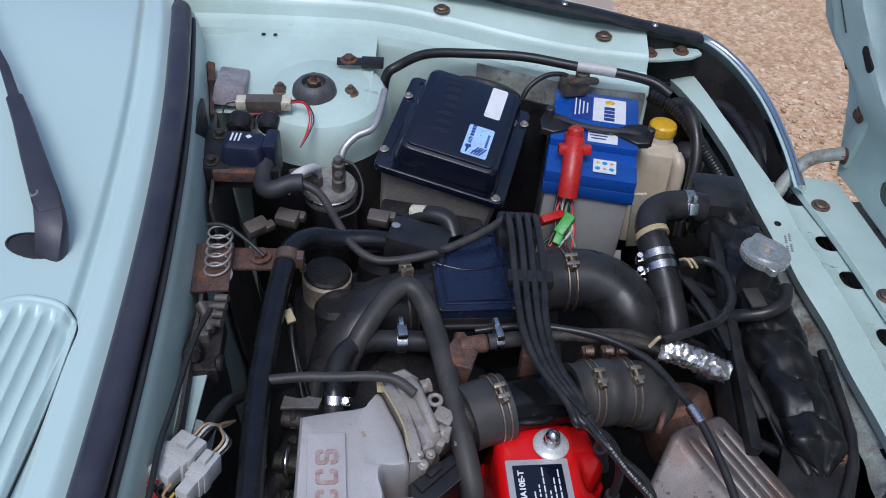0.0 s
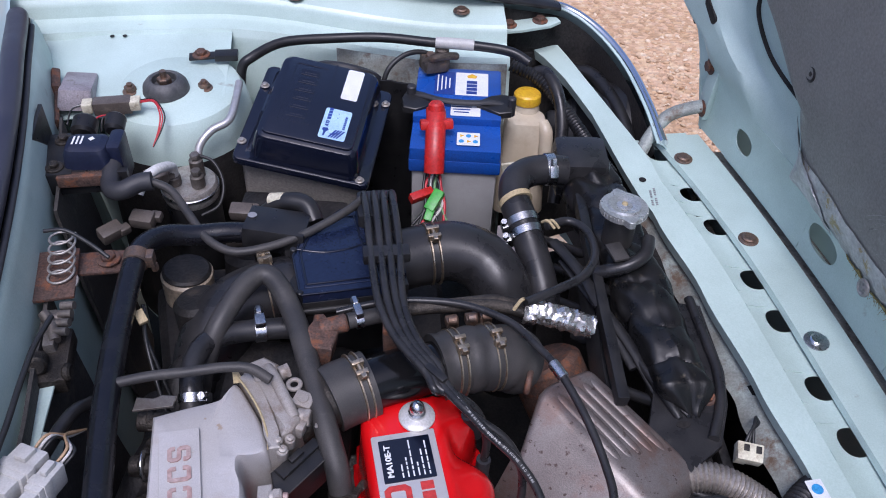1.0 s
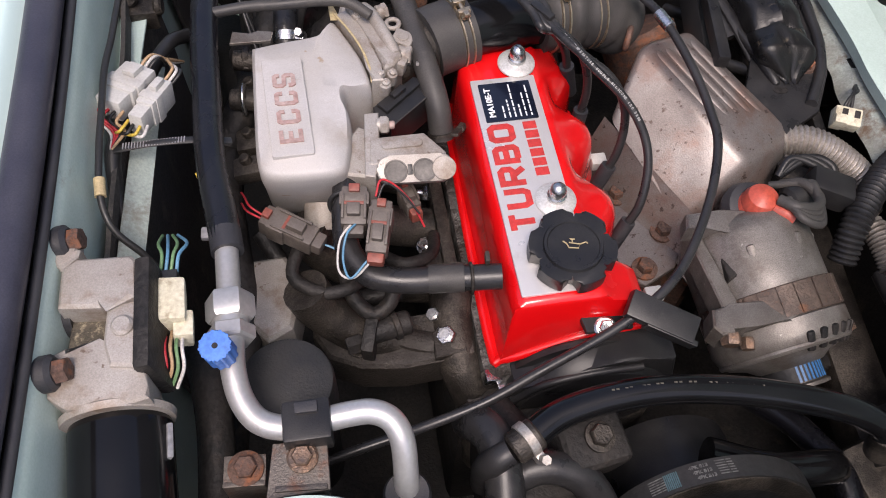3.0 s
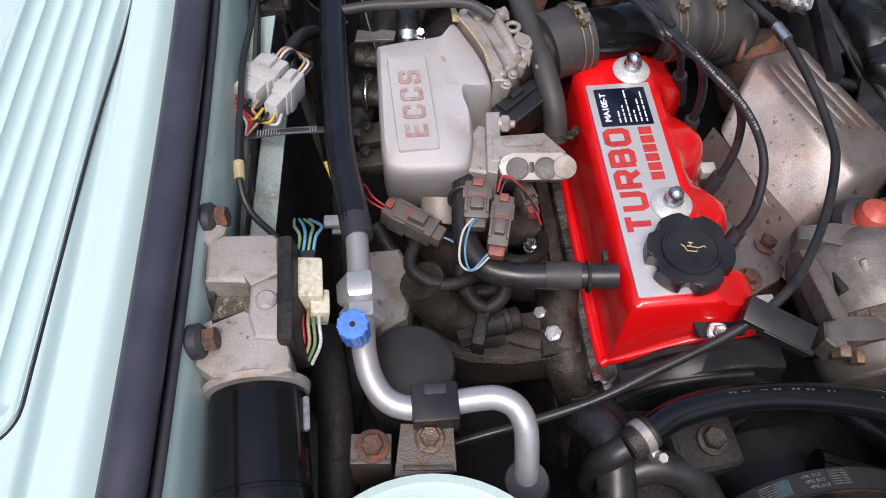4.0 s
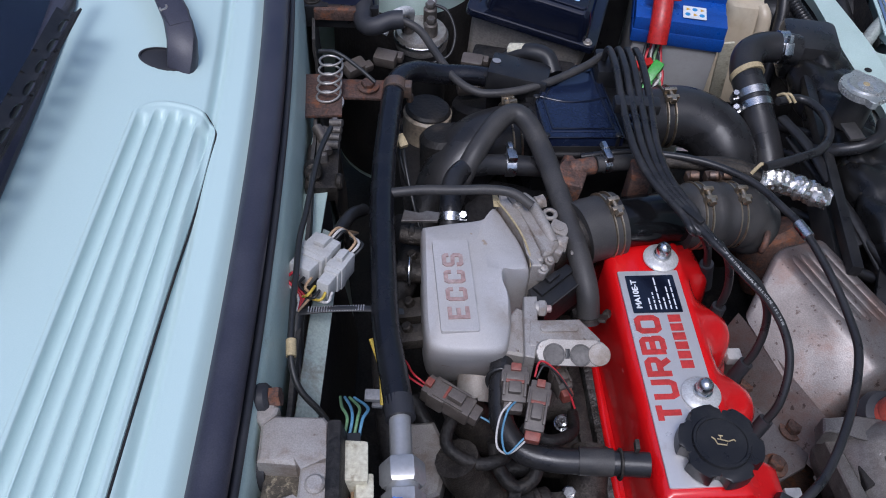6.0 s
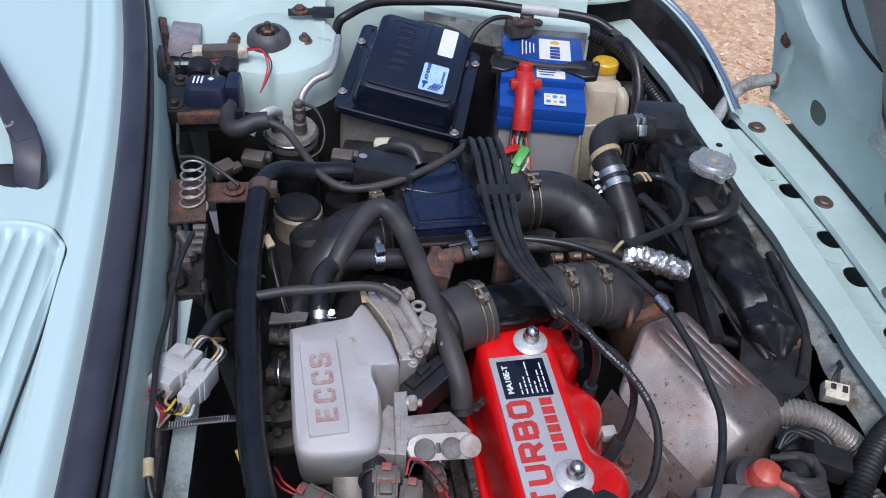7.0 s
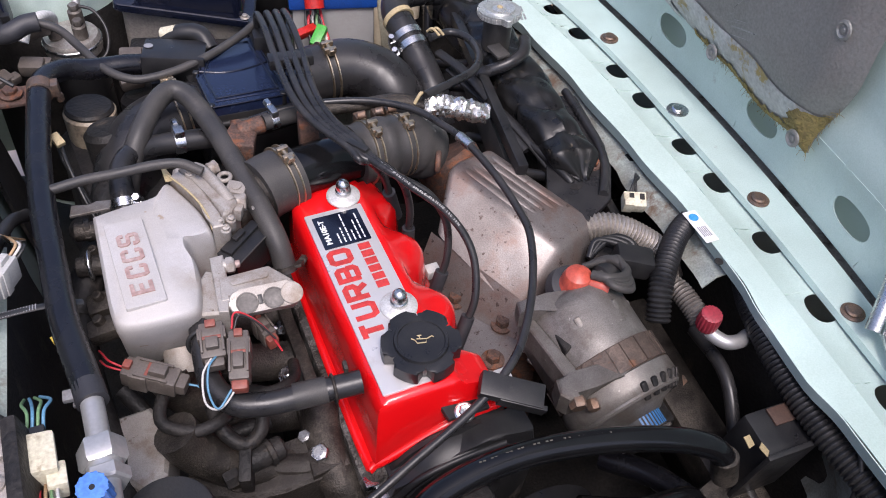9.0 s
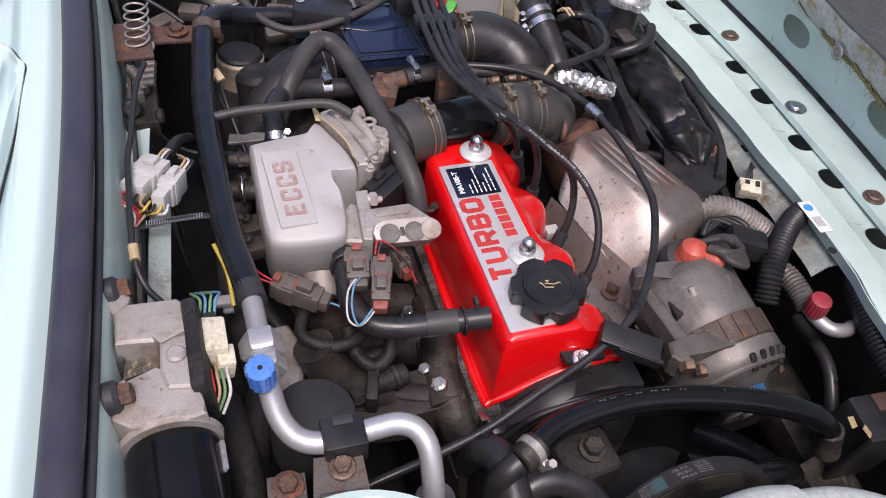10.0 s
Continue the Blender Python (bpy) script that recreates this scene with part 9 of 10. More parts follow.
rod(bm, (-0.178, 0.512, 0.858), (-0.170, 0.512, 0.858), 0.009, None, 0.002)
rod(bm, (-0.205, 0.53, 0.86), (-0.20, 0.51, 0.87), 0.010, None, 0.003)
part("cable_anchor", bm, M_IRON, tbk)
bm = NB()
sheet(bm, lambda u, v: (-0.214 + 0.028 * v, 0.43 + 0.17 * u, 0.848 + 0.004 * v), span(0, 1, 6), span(0, 1, 3))
part("backing", thick(bm, 0.002), M_BAY, tbk)
nudge(tbk, -0.006, 0.024, -0.024)
hose("thin_cable", [(-0.215, 0.675, 0.90), (-0.195, 0.68, 0.895), (-0.17, 0.668, 0.885), (-0.15, 0.655, 0.875)], 0.0022, "thin black cable over the bracket", W_BLACK, "cable", seg=7)

# ---- coolant and vacuum hoses ----
hb = hose("vacuum_hose", [(-0.062, 0.540, 0.775), (-0.052, 0.556, 0.808), (-0.036, 0.580, 0.837), (-0.014, 0.617, 0.850), (0.007, 0.638, 0.853), (0.025, 0.629, 0.849), (0.044, 0.586, 0.838), (0.060, 0.520, 0.832), (0.074, 0.457, 0.824), (0.083, 0.422, 0.808), (0.087, 0.402, 0.780)], 0.0118, "bent dusty black vacuum hose over the throttle", M_OLDHOSE, seg=16)
clamp_band("end_clip", (0.0865, 0.405, 0.785), (0.1, -0.5, -0.8), 0.0121, hb, 0.004, 30, "", M_IRON)
wh = thing("coolant_hose", (-0.03, 0.55, 0.82), "black coolant hose with zinc clamps", "hose")
part("hose", tube(NB(), [(-0.058, 0.488, 0.803), (-0.059, 0.512, 0.822), (-0.058, 0.543, 0.829), (-0.046, 0.568, 0.829), (-0.023, 0.581, 0.825), (0.010, 0.588, 0.820), (0.048, 0.592, 0.815)], 0.0118, 6, 18), M_HOSE, wh)
clamp_band("clamp", (-0.0588, 0.505, 0.8175), (0, 1, 0.6), 0.0120, wh, 0.010, 170)
clamp_band("clamp", (0.006, 0.587, 0.8205), (1, 0.16, -0.1), 0.0120, wh, 0.012, 90)
bm = NB()
prism(bm, [(-0.110, 0.484), (-0.072, 0.486), (-0.070, 0.498), (-0.084, 0.500), (-0.092, 0.495), (-0.108, 0.500)], 0.830, 0.833, None, 0.001)
solo("fuel_rail_bracket", bm, M_OLDAL, "grey bracket behind the plenum", "bracket")
hose("thin_hose", [(-0.125, 0.50, 0.856), (-0.09, 0.503, 0.860), (-0.055, 0.504, 0.861), (-0.02, 0.506, 0.862), (0.005, 0.503, 0.861), (0.024, 0.492, 0.855)], 0.0052, "thin grey vacuum hose behind the plenum", M_OLDHOSE, seg=10)
br = thing("breather_hose", (0.02, 0.26, 0.78), "black rubber breather hose to the rocker cover", "hose")
part("hose", tube(NB(), [(-0.004, 0.352, 0.812), (-0.006, 0.325, 0.812), (-0.007, 0.293, 0.806), (-0.004, 0.268, 0.80), (0.012, 0.247, 0.797), (0.040, 0.239, 0.797), (0.075, 0.238, 0.798), (0.124, 0.236, 0.801)], 0.0112, 6, 18), M_HOSE, br)
part("sleeve", tube(NB(), [(0.062, 0.2385, 0.798), (0.092, 0.2375, 0.7995)], 0.0125, 3, 18), M_OLDHOSE, br)
bm = NB()
tube(bm, [(0.098, 0.236 + 0.013 * math.cos(a), 0.80 + 0.013 * math.sin(a)) for a in (2 * math.pi * k / 14 for k in range(15))], 0.0014, 2, 6)
box(bm, (0.004, 0.010, 0.008), (0.112, 0.248, 0.812), 0.001)
part("spring_clip", bm, M_IRON, br)
bm = NB()
tube(bm, [(-0.006 + 0.0135 * math.cos(a), 0.310 + 0.004 * math.sin(a), 0.811 + 0.0135 * math.sin(a)) for a in (2 * math.pi * k / 14 for k in range(15))], 0.002, 2, 6)
part("cable_tie", bm, W_BLACK, br)
M_LOCK = mat("rust_red_plastic", (0.20, 0.055, 0.04), 0.5, col2=(0.22, 0.06, 0.04), s1=80, bump=0.1)
for nm, x, y, z, rx, rz, w, l in (("injector_connector", 0.003, 0.291, 0.832, 14, -4, 0.022, 0.034), ("injector_connector", 0.023, 0.272, 0.828, 14, -10, 0.018, 0.046), ("injector_connector", -0.055, 0.292, 0.802, 6, 62, 0.020, 0.050), ("injector_connector", 0.050, 0.318, 0.80, 0, 20, 0.014, 0.026)):
    M = pose(x, y, z, rx, 0, rz)
    c = thing(nm, (x, y, z - 0.015), "brown plastic engine sensor connector", "connector", "engine connectors")
    bm = NB()
    box(bm, (w, l, 0.020), M, 0.0025)
    box(bm, (w * 1.15, l * 0.35, 0.022), M @ Matrix.Translation((0, l * 0.18, 0)), 0.002)
    box(bm, (w * 0.5, l * 0.3, 0.008), M @ Matrix.Translation((0, -l * 0.15, 0.013)), 0.001)
    part("housing", bm, M_CONN, c)
    bm = NB()
    box(bm, (w * 0.8, 0.012, 0.014), M @ Matrix.Translation((0, -l * 0.55, 0)), 0.003)
    part("wire_seal", bm, M_LOCK if w < 0.019 else M_CONN, c)
    bm = NB()
    box(bm, (w * 0.42, 0.007, 0.006), M @ Matrix.Translation((0, l * 0.42, 0.011)), 0.001)
    box(bm, (w * 0.9, 0.003, 0.017), M @ Matrix.Translation((0, l * 0.05, 0.003)), 0.0008)
    part("lock_tab", bm, M_LOCK, c, "rust-red locking tab")
    for s in (-1, 1):
        bm = NB()
        box(bm, (0.0022, l * 0.62, 0.003), M @ Matrix.Translation((s * w * 0.42, -l * 0.05, 0.0115)), 0.0006)
        part("rail", bm, M_CONN, c)
loops = [([(0.004, 0.274, 0.836), (-0.004, 0.262, 0.838), (-0.008, 0.246, 0.826), (-0.003, 0.234, 0.815), (0.010, 0.244, 0.822), (0.020, 0.252, 0.828)], W_BLUE), ([(0.000, 0.274, 0.835), (-0.010, 0.260, 0.832), (-0.012, 0.240, 0.818), (0.000, 0.236, 0.812), (0.018, 0.248, 0.824)], W_WHITE), ([(0.021, 0.298, 0.838), (0.026, 0.312, 0.842), (0.038, 0.310, 0.836), (0.052, 0.300, 0.822), (0.062, 0.29, 0.80)], W_RED), ([(0.023, 0.298, 0.836), (0.030, 0.308, 0.842), (0.044, 0.304, 0.832), (0.058, 0.294, 0.815)], W_BLACK), ([(-0.075, 0.303, 0.808), (-0.088, 0.312, 0.812), (-0.094, 0.326, 0.806), (-0.098, 0.335, 0.80)], W_RED), ([(-0.076, 0.300, 0.808), (-0.090, 0.308, 0.810), (-0.097, 0.322, 0.802)], W_RED), ([(-0.034, 0.282, 0.798), (-0.018, 0.276, 0.795), (-0.008, 0.27, 0.79)], W_BLUE)]
for pts, c in loops:
    hose("wire", pts, 0.0010, "thin coloured sensor wire on the engine", c, "wire", seg=6)
# Loom and deep hoses take the darker material for the near side's shade.
hose("wire_loom", [(-0.045, 0.30, 0.78), (-0.055, 0.262, 0.775), (-0.03, 0.245, 0.772), (-0.005, 0.25, 0.77), (0.01, 0.27, 0.76)], 0.006, "dark taped wire bundle under the plenum", M_GRIMESHADE, "harness", seg=8)
bm = NB()
prism(bm, [(-0.098, 0.300), (-0.066, 0.304), (-0.050, 0.270), (-0.058, 0.228), (-0.080, 0.215), (-0.098, 0.235)], 0.690, 0.742, pose(0, 0, 0, 0, 0, 0), 0.009)
solo("alloy_stay", bm, M_STAINED, "pitted alloy stay below the plenum", "stay")
for pts, r in (([(-0.09, 0.33, 0.74), (-0.06, 0.29, 0.72), (-0.02, 0.27, 0.71), (0.04, 0.275, 0.71)], 0.009), ([(0.02, 0.30, 0.74), (0.045, 0.285, 0.745), (0.07, 0.30, 0.735), (0.075, 0.33, 0.72)], 0.006), ([(-0.11, 0.45, 0.76), (-0.12, 0.38, 0.75), (-0.11, 0.30, 0.74), (-0.10, 0.24, 0.73), (-0.11, 0.15, 0.72), (-0.11, 0.06, 0.72)], 0.014), ([(-0.115, 0.56, 0.74), (-0.10, 0.50, 0.76), (-0.105, 0.45, 0.78), (-0.12, 0.42, 0.76)], 0.016), ([(-0.06, 0.62, 0.74), (-0.085, 0.58, 0.76), (-0.09, 0.54, 0.74)], 0.018), ([(-0.13, 0.20, 0.77), (-0.115, 0.13, 0.77), (-0.11, 0.05, 0.76)], 0.015)):
    hose("heater_hose", pts, r, "black hose deep in the engine bay", M_GRIMESHADE)
# mass of grimy castings under everything
gbx = thing("gearbox_casing", (0.0, 0.66, 0.5), "black oily gearbox casing below the air box", "gearbox")
for x, y, z, sx, sy, sz, rz in ((-0.06, 0.66, 0.66, 0.14, 0.20, 0.16, 10), (0.02, 0.56, 0.66, 0.16, 0.16, 0.18, -8), (-0.02, 0.74, 0.60, 0.24, 0.16, 0.20, 5), (0.12, 0.80, 0.56, 0.22, 0.22, 0.18, 0)):
    bm = NB()
    box(bm, (sx, sy, sz), pose(x, y, z, 6, 4, rz), 0.025, 3)
    part("casting", bm, M_GRIMESHADE, gbx)
part("boss", rod(NB(), (-0.06, 0.64, 0.70), (-0.07, 0.66, 0.80), 0.034, 0.030, 0.006), M_GRIMESHADE, gbx)
part("boss", rod(NB(), (-0.02, 0.78, 0.66), (-0.02, 0.80, 0.74), 0.045, 0.040, 0.008), M_GRIMESHADE, gbx)
bm = NB()
rod(bm, (-0.096, 0.715, 0.66), (-0.091, 0.718, 0.786), 0.028, 0.031, 0.004, 32)
solo("brown_canister", bm, mat("tan_canister", (0.34, 0.28, 0.20), 0.45, col2=(0.16, 0.13, 0.10), s1=30, bump=0.2, dirt=(0.05, 0.04, 0.03), dirt_at=0.6, dirt_s=30), "dusty tan canister with a black top behind the hose", "canister")
part("black_top", rod(NB(), (-0.0912, 0.718, 0.782), (-0.0905, 0.7185, 0.790), 0.029, None, 0.003, 32), M_GRIMESHADE, bpy.data.objects["brown_canister"])

# ---- ignition leads ----
rnd = random.Random(11)
M_PRINT = colour("lead_print", (0.30, 0.30, 0.29), 0.6)
for i, (x0, x1, x2) in enumerate(((0.126, 0.129, 0.133), (0.138, 0.140, 0.1425), (0.149, 0.150, 0.1515), (0.159, 0.161, 0.1585))):
    o = 0.0045 * (i - 1.5)
    pts = [(x0, 0.765, 0.84), (x0, 0.748, 0.868), (x1 - 0.001, 0.70, 0.878), (x1, 0.646, 0.876), (x2, 0.568, 0.876), (0.158 + o * 1.5, 0.520, 0.872), (0.180 + o, 0.482 + o * 0.4, 0.868), (0.186 + o * 0.8, 0.462 + o * 0.6, 0.866)]
    if i == 3:
        pts += [(0.221, 0.416, 0.860), (0.249, 0.389, 0.845), (0.268, 0.366, 0.822), (0.273, 0.343, 0.800), (0.267, 0.320, 0.772), (0.254, 0.309, 0.745)]
    elif i == 2:
        pts += [(0.212, 0.430, 0.862), (0.240, 0.412, 0.848), (0.255, 0.398, 0.826), (0.259, 0.388, 0.800), (0.255, 0.378, 0.775), (0.246, 0.372, 0.750)]
    elif i == 1:
        pts += [(0.208, 0.452, 0.856), (0.224, 0.446, 0.835), (0.232, 0.440, 0.80), (0.230, 0.436, 0.76)]
    else:
        pts += [(0.196, 0.468, 0.850), (0.212, 0.475, 0.82), (0.222, 0.480, 0.78)]
    lead = thing("ignition_lead", pts[-1], "black printed ignition lead to the spark plugs", "ignition lead", "ignition leads")
    part("cable", tube(NB(), pts, 0.0042, 6, 10), M_HOSE, lead)
    d = (Vector(pts[-1]) - Vector(pts[-2])).normalized()
    part("plug_boot", tube(NB(), [Vector(pts[-1]) - d * 0.012, Vector(pts[-1]) + d * 0.008, Vector(pts[-1]) + d * 0.035], 0.0075, 3, 12), M_RUBBER, lead)
    if i == 3:
        line = curve_pts(pts, 40)
        reach = [0.0]
        for a, b in zip(line, line[1:]):
            reach.append(reach[-1] + (b - a).length)
        bm, s, text = NB(), 0.345, "HIGH TEMPERATURE DOUBLE SILICONE ISO 3808"
        for ch in text:
            k = min(range(len(line)), key=lambda j: abs(reach[j] - s))
            s += 0.0026
            if ch == " " or k + 1 >= len(line):
                continue
            tg = (line[k + 1] - line[k - 1]).normalized()
            nn = Vector((-0.15, -0.45, 0.88))
            nn = (nn - tg * nn.dot(tg)).normalized()
            up = nn.cross(tg)
            m = Matrix((tg, up, nn)).transposed().to_4x4()
            m.translation = line[k] + nn * 0.0041
            ob = letters("letter", ch, 0.0006 if ch == "I" else 0.0017, 0.0024, m, M_PRINT, None, 0.0001)
            bm.from_mesh(ob.data)
            bpy.data.objects.remove(ob)
        part("lettering", bm, M_PRINT, lead)
bm = NB()
box(bm, (0.026, 0.008, 0.012), pose(0.183, 0.474, 0.868, 0, 0, -52), 0.002)
solo("lead_clip", bm, M_BLACK, "black clip that gathers the ignition leads", "clip")
bm = NB()
box(bm, (0.052, 0.018, 0.014), pose(0.146, 0.640, 0.872, 0, 0, 0), 0.003)
solo("lead_holder", bm, M_BLACK, "black plastic holder under the ignition leads", "holder")
bm = NB()
box(bm, (0.050, 0.05, 0.04), pose(0.142, 0.765, 0.82, 0, 0, 0), 0.006)
solo("distributor_cap", bm, M_BLACK, "black block where the ignition leads begin", "distributor")
cg = thing("accelerator_cable", (0.30, 0.45, 0.80), "black sheathed cable crossing the engine with a ferrule", "cable")
part("sheath", tube(NB(), [(0.088, 0.604, 0.822), (0.132, 0.610, 0.826), (0.175, 0.610, 0.827), (0.229, 0.597, 0.829), (0.274, 0.567, 0.831), (0.297, 0.528, 0.834), (0.313, 0.495, 0.834), (0.330, 0.440, 0.826), (0.338, 0.390, 0.819), (0.337, 0.352, 0.815), (0.318, 0.297, 0.805), (0.285, 0.241, 0.800), (0.253, 0.209, 0.796), (0.212, 0.186, 0.785), (0.151, 0.160, 0.772), (0.102, 0.140, 0.760), (0.044, 0.124, 0.750), (-0.022, 0.108, 0.740), (-0.08, 0.09, 0.72)], 0.0043, 6, 10), M_HOSE, cg)
part("ferrule", tube(NB(), [(0.3085, 0.5045, 0.8342), (0.3165, 0.4855, 0.8332)], 0.0062, 2, 12), M_ZINC, cg)
bb = thing("cable_guide", (0.255, 0.19, 0.77), "black plastic cable guide beside the rocker cover", "cable guide")
bm = NB()
box(bm, (0.062, 0.024, 0.013), pose(0.256, 0.194, 0.791, 14, 12, -24), 0.002)
box(bm, (0.046, 0.005, 0.016), pose(0.262, 0.181, 0.783, 14, 12, -24), 0.001)
part("block", bm, M_BLACK, bb)
bm = NB()
prism(bm, [(-0.022, -0.008), (0.022, -0.010), (0.024, 0.010), (-0.016, 0.016), (-0.024, 0.008)], 0, 0.005, pose(0.216, 0.206, 0.762, 10, 8, 10), 0.001)
part("tab", bm, M_BLACK, bb)
bolt(BOLT_ZINC, (0.213, 0.198, 0.767), "", (20, 0, 0), parent=bb)

# ---- near side: compressor hose, coolant hoses, belts ----
ach = thing("compressor_hose", (0.28, 0.12, 0.75), "thick glossy black compressor hose with alloy ends", "hose")
part("hose", tube(NB(), [(0.134, 0.101, 0.788), (0.160, 0.116, 0.790), (0.205, 0.127, 0.790), (0.260, 0.131, 0.787), (0.330, 0.126, 0.779), (0.395, 0.115, 0.766), (0.435, 0.104, 0.748), (0.452, 0.096, 0.725)], 0.0122, 6, 20), M_GLOSSK, ach)
for a, b in (((0.117, 0.091, 0.784), (0.138, 0.103, 0.789)), ((0.447, 0.099, 0.738), (0.456, 0.093, 0.700))):
    bm = NB()
    rod(bm, a, b, 0.0136, None, 0.002)
    part("crimp", bm, M_IRON, ach)
bm = NB()
line = curve_pts([(0.20, 0.1265, 0.80), (0.26, 0.1305, 0.797), (0.33, 0.1255, 0.789)], 16)
for k in range(0, len(line) - 1):
    if k % 7 not in (2, 5, 6):
        box(bm, (0.0026, 0.0014, 0.0004), Matrix.Translation(line[k] + Vector((0, 0.002, 0.0021))))
part("print_marks", bm, colour("faded_print", (0.075, 0.068, 0.05)), ach)
bm = NB()
tube(bm, [(0.117, 0.091, 0.784), (0.104, 0.086, 0.776), (0.098, 0.088, 0.75), (0.10, 0.09, 0.70)], 0.011, 6, 12)
part("elbow", bm, M_HOSE, ach)
clamp_band("clamp", (0.129, 0.098, 0.787), (0.8, 0.5, 0.1), 0.0138, ach, 0.008, 200, material=M_WORN)
hose("coolant_hose", [(0.094, 0.145, 0.70), (0.095, 0.130, 0.742), (0.106, 0.112, 0.757), (0.112, 0.086, 0.754), (0.112, 0.055, 0.742), (0.112, 0.02, 0.72)], 0.0165, "black coolant hose at the front of the engine")
hose("coolant_hose", [(0.118, 0.080, 0.742), (0.14, 0.086, 0.75), (0.162, 0.084, 0.748), (0.182, 0.074, 0.738), (0.196, 0.055, 0.718), (0.20, 0.03, 0.69)], 0.0145, "curved black coolant hose beside the pulley")
cm = thing("compressor_mount", (0.17, 0.11, 0.58), "dark greasy mounting casting with a rusty bolt", "bracket")
bm = NB()
box(bm, (0.060, 0.046, 0.050), pose(0.186, 0.105, 0.733, 6, 10, 14), 0.009, 3)
box(bm, (0.10, 0.10, 0.10), pose(0.15, 0.12, 0.63), 0.02, 3)
tube(bm, [(0.16, 0.11, 0.70), (0.14, 0.13, 0.70), (0.12, 0.16, 0.69)], 0.014, 5, 10)
part("casting", bm, M_GRIMESHADE, cm)
bm = NB()
lathe(bm, [(0.013, 0), (0.013, 0.003), (0.010, 0.004)], pose(0.193, 0.105, 0.758, 6, 10, 0), 24)
hexa(bm, (0.193, 0.105, 0.760), (0.194, 0.104, 0.770), 0.0095)
part("bolt", bm, M_IRON, cm)
belt = thing("drive_belt", (0.30, 0.07, 0.60), "black ribbed drive belt with white print", "belt")
P = pose(0.298, 0.0484, 0.653, 74, 0, 4)
part("belt_loop", lathe(NB(), [(0.098, -0.010), (0.100, -0.010), (0.100, 0.010), (0.098, 0.010)], P, 72), M_BELT, belt)
part("pulley", lathe(NB(), [(0.096, -0.010), (0.0975, -0.011), (0.0975, 0.011), (0.080, 0.011), (0.075, 0.003), (0.02, 0.003), (0.018, 0.012), (0.0005, 0.012)], P, 56), M_IRON, belt)
RIM = Matrix(((0, 0, 1, 0), (-1, 0, 0, 0), (0, -1, 0, 0), (0, 0, 0, 1)))


M_BELTINK = mat("worn_belt_print", (0.16, 0.16, 0.155), 0.6, col2=(0.05, 0.05, 0.05), s1=300, bump=0.1)


def on_belt(deg, z):
    return P @ Matrix.Rotation(radians(deg), 4, "Z") @ Matrix.Translation((0.1002, 0, z)) @ RIM


for j in range(3):
    letters("lettering", "4PK 813", 0.016, 0.0032, on_belt(103 - j * 1.2, -0.0052 + j * 0.0050), M_BELTINK, belt, 0.0003)
bm = NB()
for j in range(6):
    for deg, w in ((92.5, 0.0085), (88, 0.005)):
        bm = NB()
        box(bm, (w, 0.0009, 0.0003), on_belt(deg - j * 0.2, -0.007 + j * 0.0024))
        part("print_mark", bm, M_BELTINK, belt)
    bm = NB()
    box(bm, (0.014, 0.0009, 0.0003), on_belt(124, -0.006 + j * 0.0022))
    part("print_mark", bm, M_BELTINK, belt)
bm = NB()
for j in range(8):
    box(bm, (0.0011, 0.014, 0.0003), on_belt(113.5 + j * 0.9, 0))
part("stripe_marks", bm, mat("faded_teal_print", (0.06, 0.12, 0.14), 0.6, s1=60), belt)
bm = NB()
lathe(bm, [(0.045, -0.05), (0.07, -0.045), (0.075, 0.0), (0.07, 0.03)], pose(0.30, 0.10, 0.58, 78, 0, 4), 40)
solo("compressor", bm, M_BLACK, "dark oily air-conditioning compressor low in the bay", "compressor")
# white plastic tank by the near wing
wt2 = thing("coolant_tank", (0.26, -0.06, 0.78), "pale plastic tank with rounded shoulders by the wing", "tank")
bm = NB()
tube(bm, [(0.190, -0.036, 0.796), (0.225, -0.026, 0.812), (0.275, -0.018, 0.820), (0.305, -0.018, 0.816)], 0.050, 6, 28, flat=0.75)
tube(bm, [(0.298, -0.024, 0.812), (0.340, -0.024, 0.814), (0.385, -0.034, 0.802), (0.42, -0.045, 0.78)], 0.050, 6, 28, flat=0.75)
part("shell", bm, mat("milky_plastic", (0.58, 0.62, 0.58), 0.35, col2=(0.50, 0.54, 0.50), s1=14, bump=0.05), wt2)
nudge(wt2, 0.014, -0.010, -0.014)
bm = NB()
lathe(bm, [(0.036, -0.02), (0.038, 0.0), (0.034, 0.006), (0.0005, 0.008)], Matrix.Translation((0.112, -0.035, 0.80)), 36)
solo("grey_lid", bm, M_GREYCONN, "grey round reservoir lid beside the tower", "lid")

# ---- front: exhaust flex, conduits, connectors ----
hose("hot_air_hose", [(0.425, 0.425, 0.70), (0.448, 0.424, 0.722), (0.480, 0.418, 0.728), (0.512, 0.404, 0.718), (0.545, 0.385, 0.695), (0.56, 0.37, 0.66)], 0.0155, "ribbed silvery hot air hose by the heat shield", mat("dusty_foil_hose", (0.40, 0.37, 0.33), 0.45, 0.6, col2=(0.28, 0.25, 0.22), s1=40, s2=300, bump=0.3), seg=18, rib=0.0014, pitch=0.005)
hose("wiring_conduit", [(0.600, 0.402, 0.722), (0.575, 0.392, 0.735), (0.545, 0.370, 0.738), (0.515, 0.338, 0.735), (0.495, 0.31, 0.725), (0.485, 0.285, 0.70)], 0.0135, "black corrugated wiring conduit at the alternator", M_BLACK, "conduit", seg=16, rib=0.0014, pitch=0.0055)
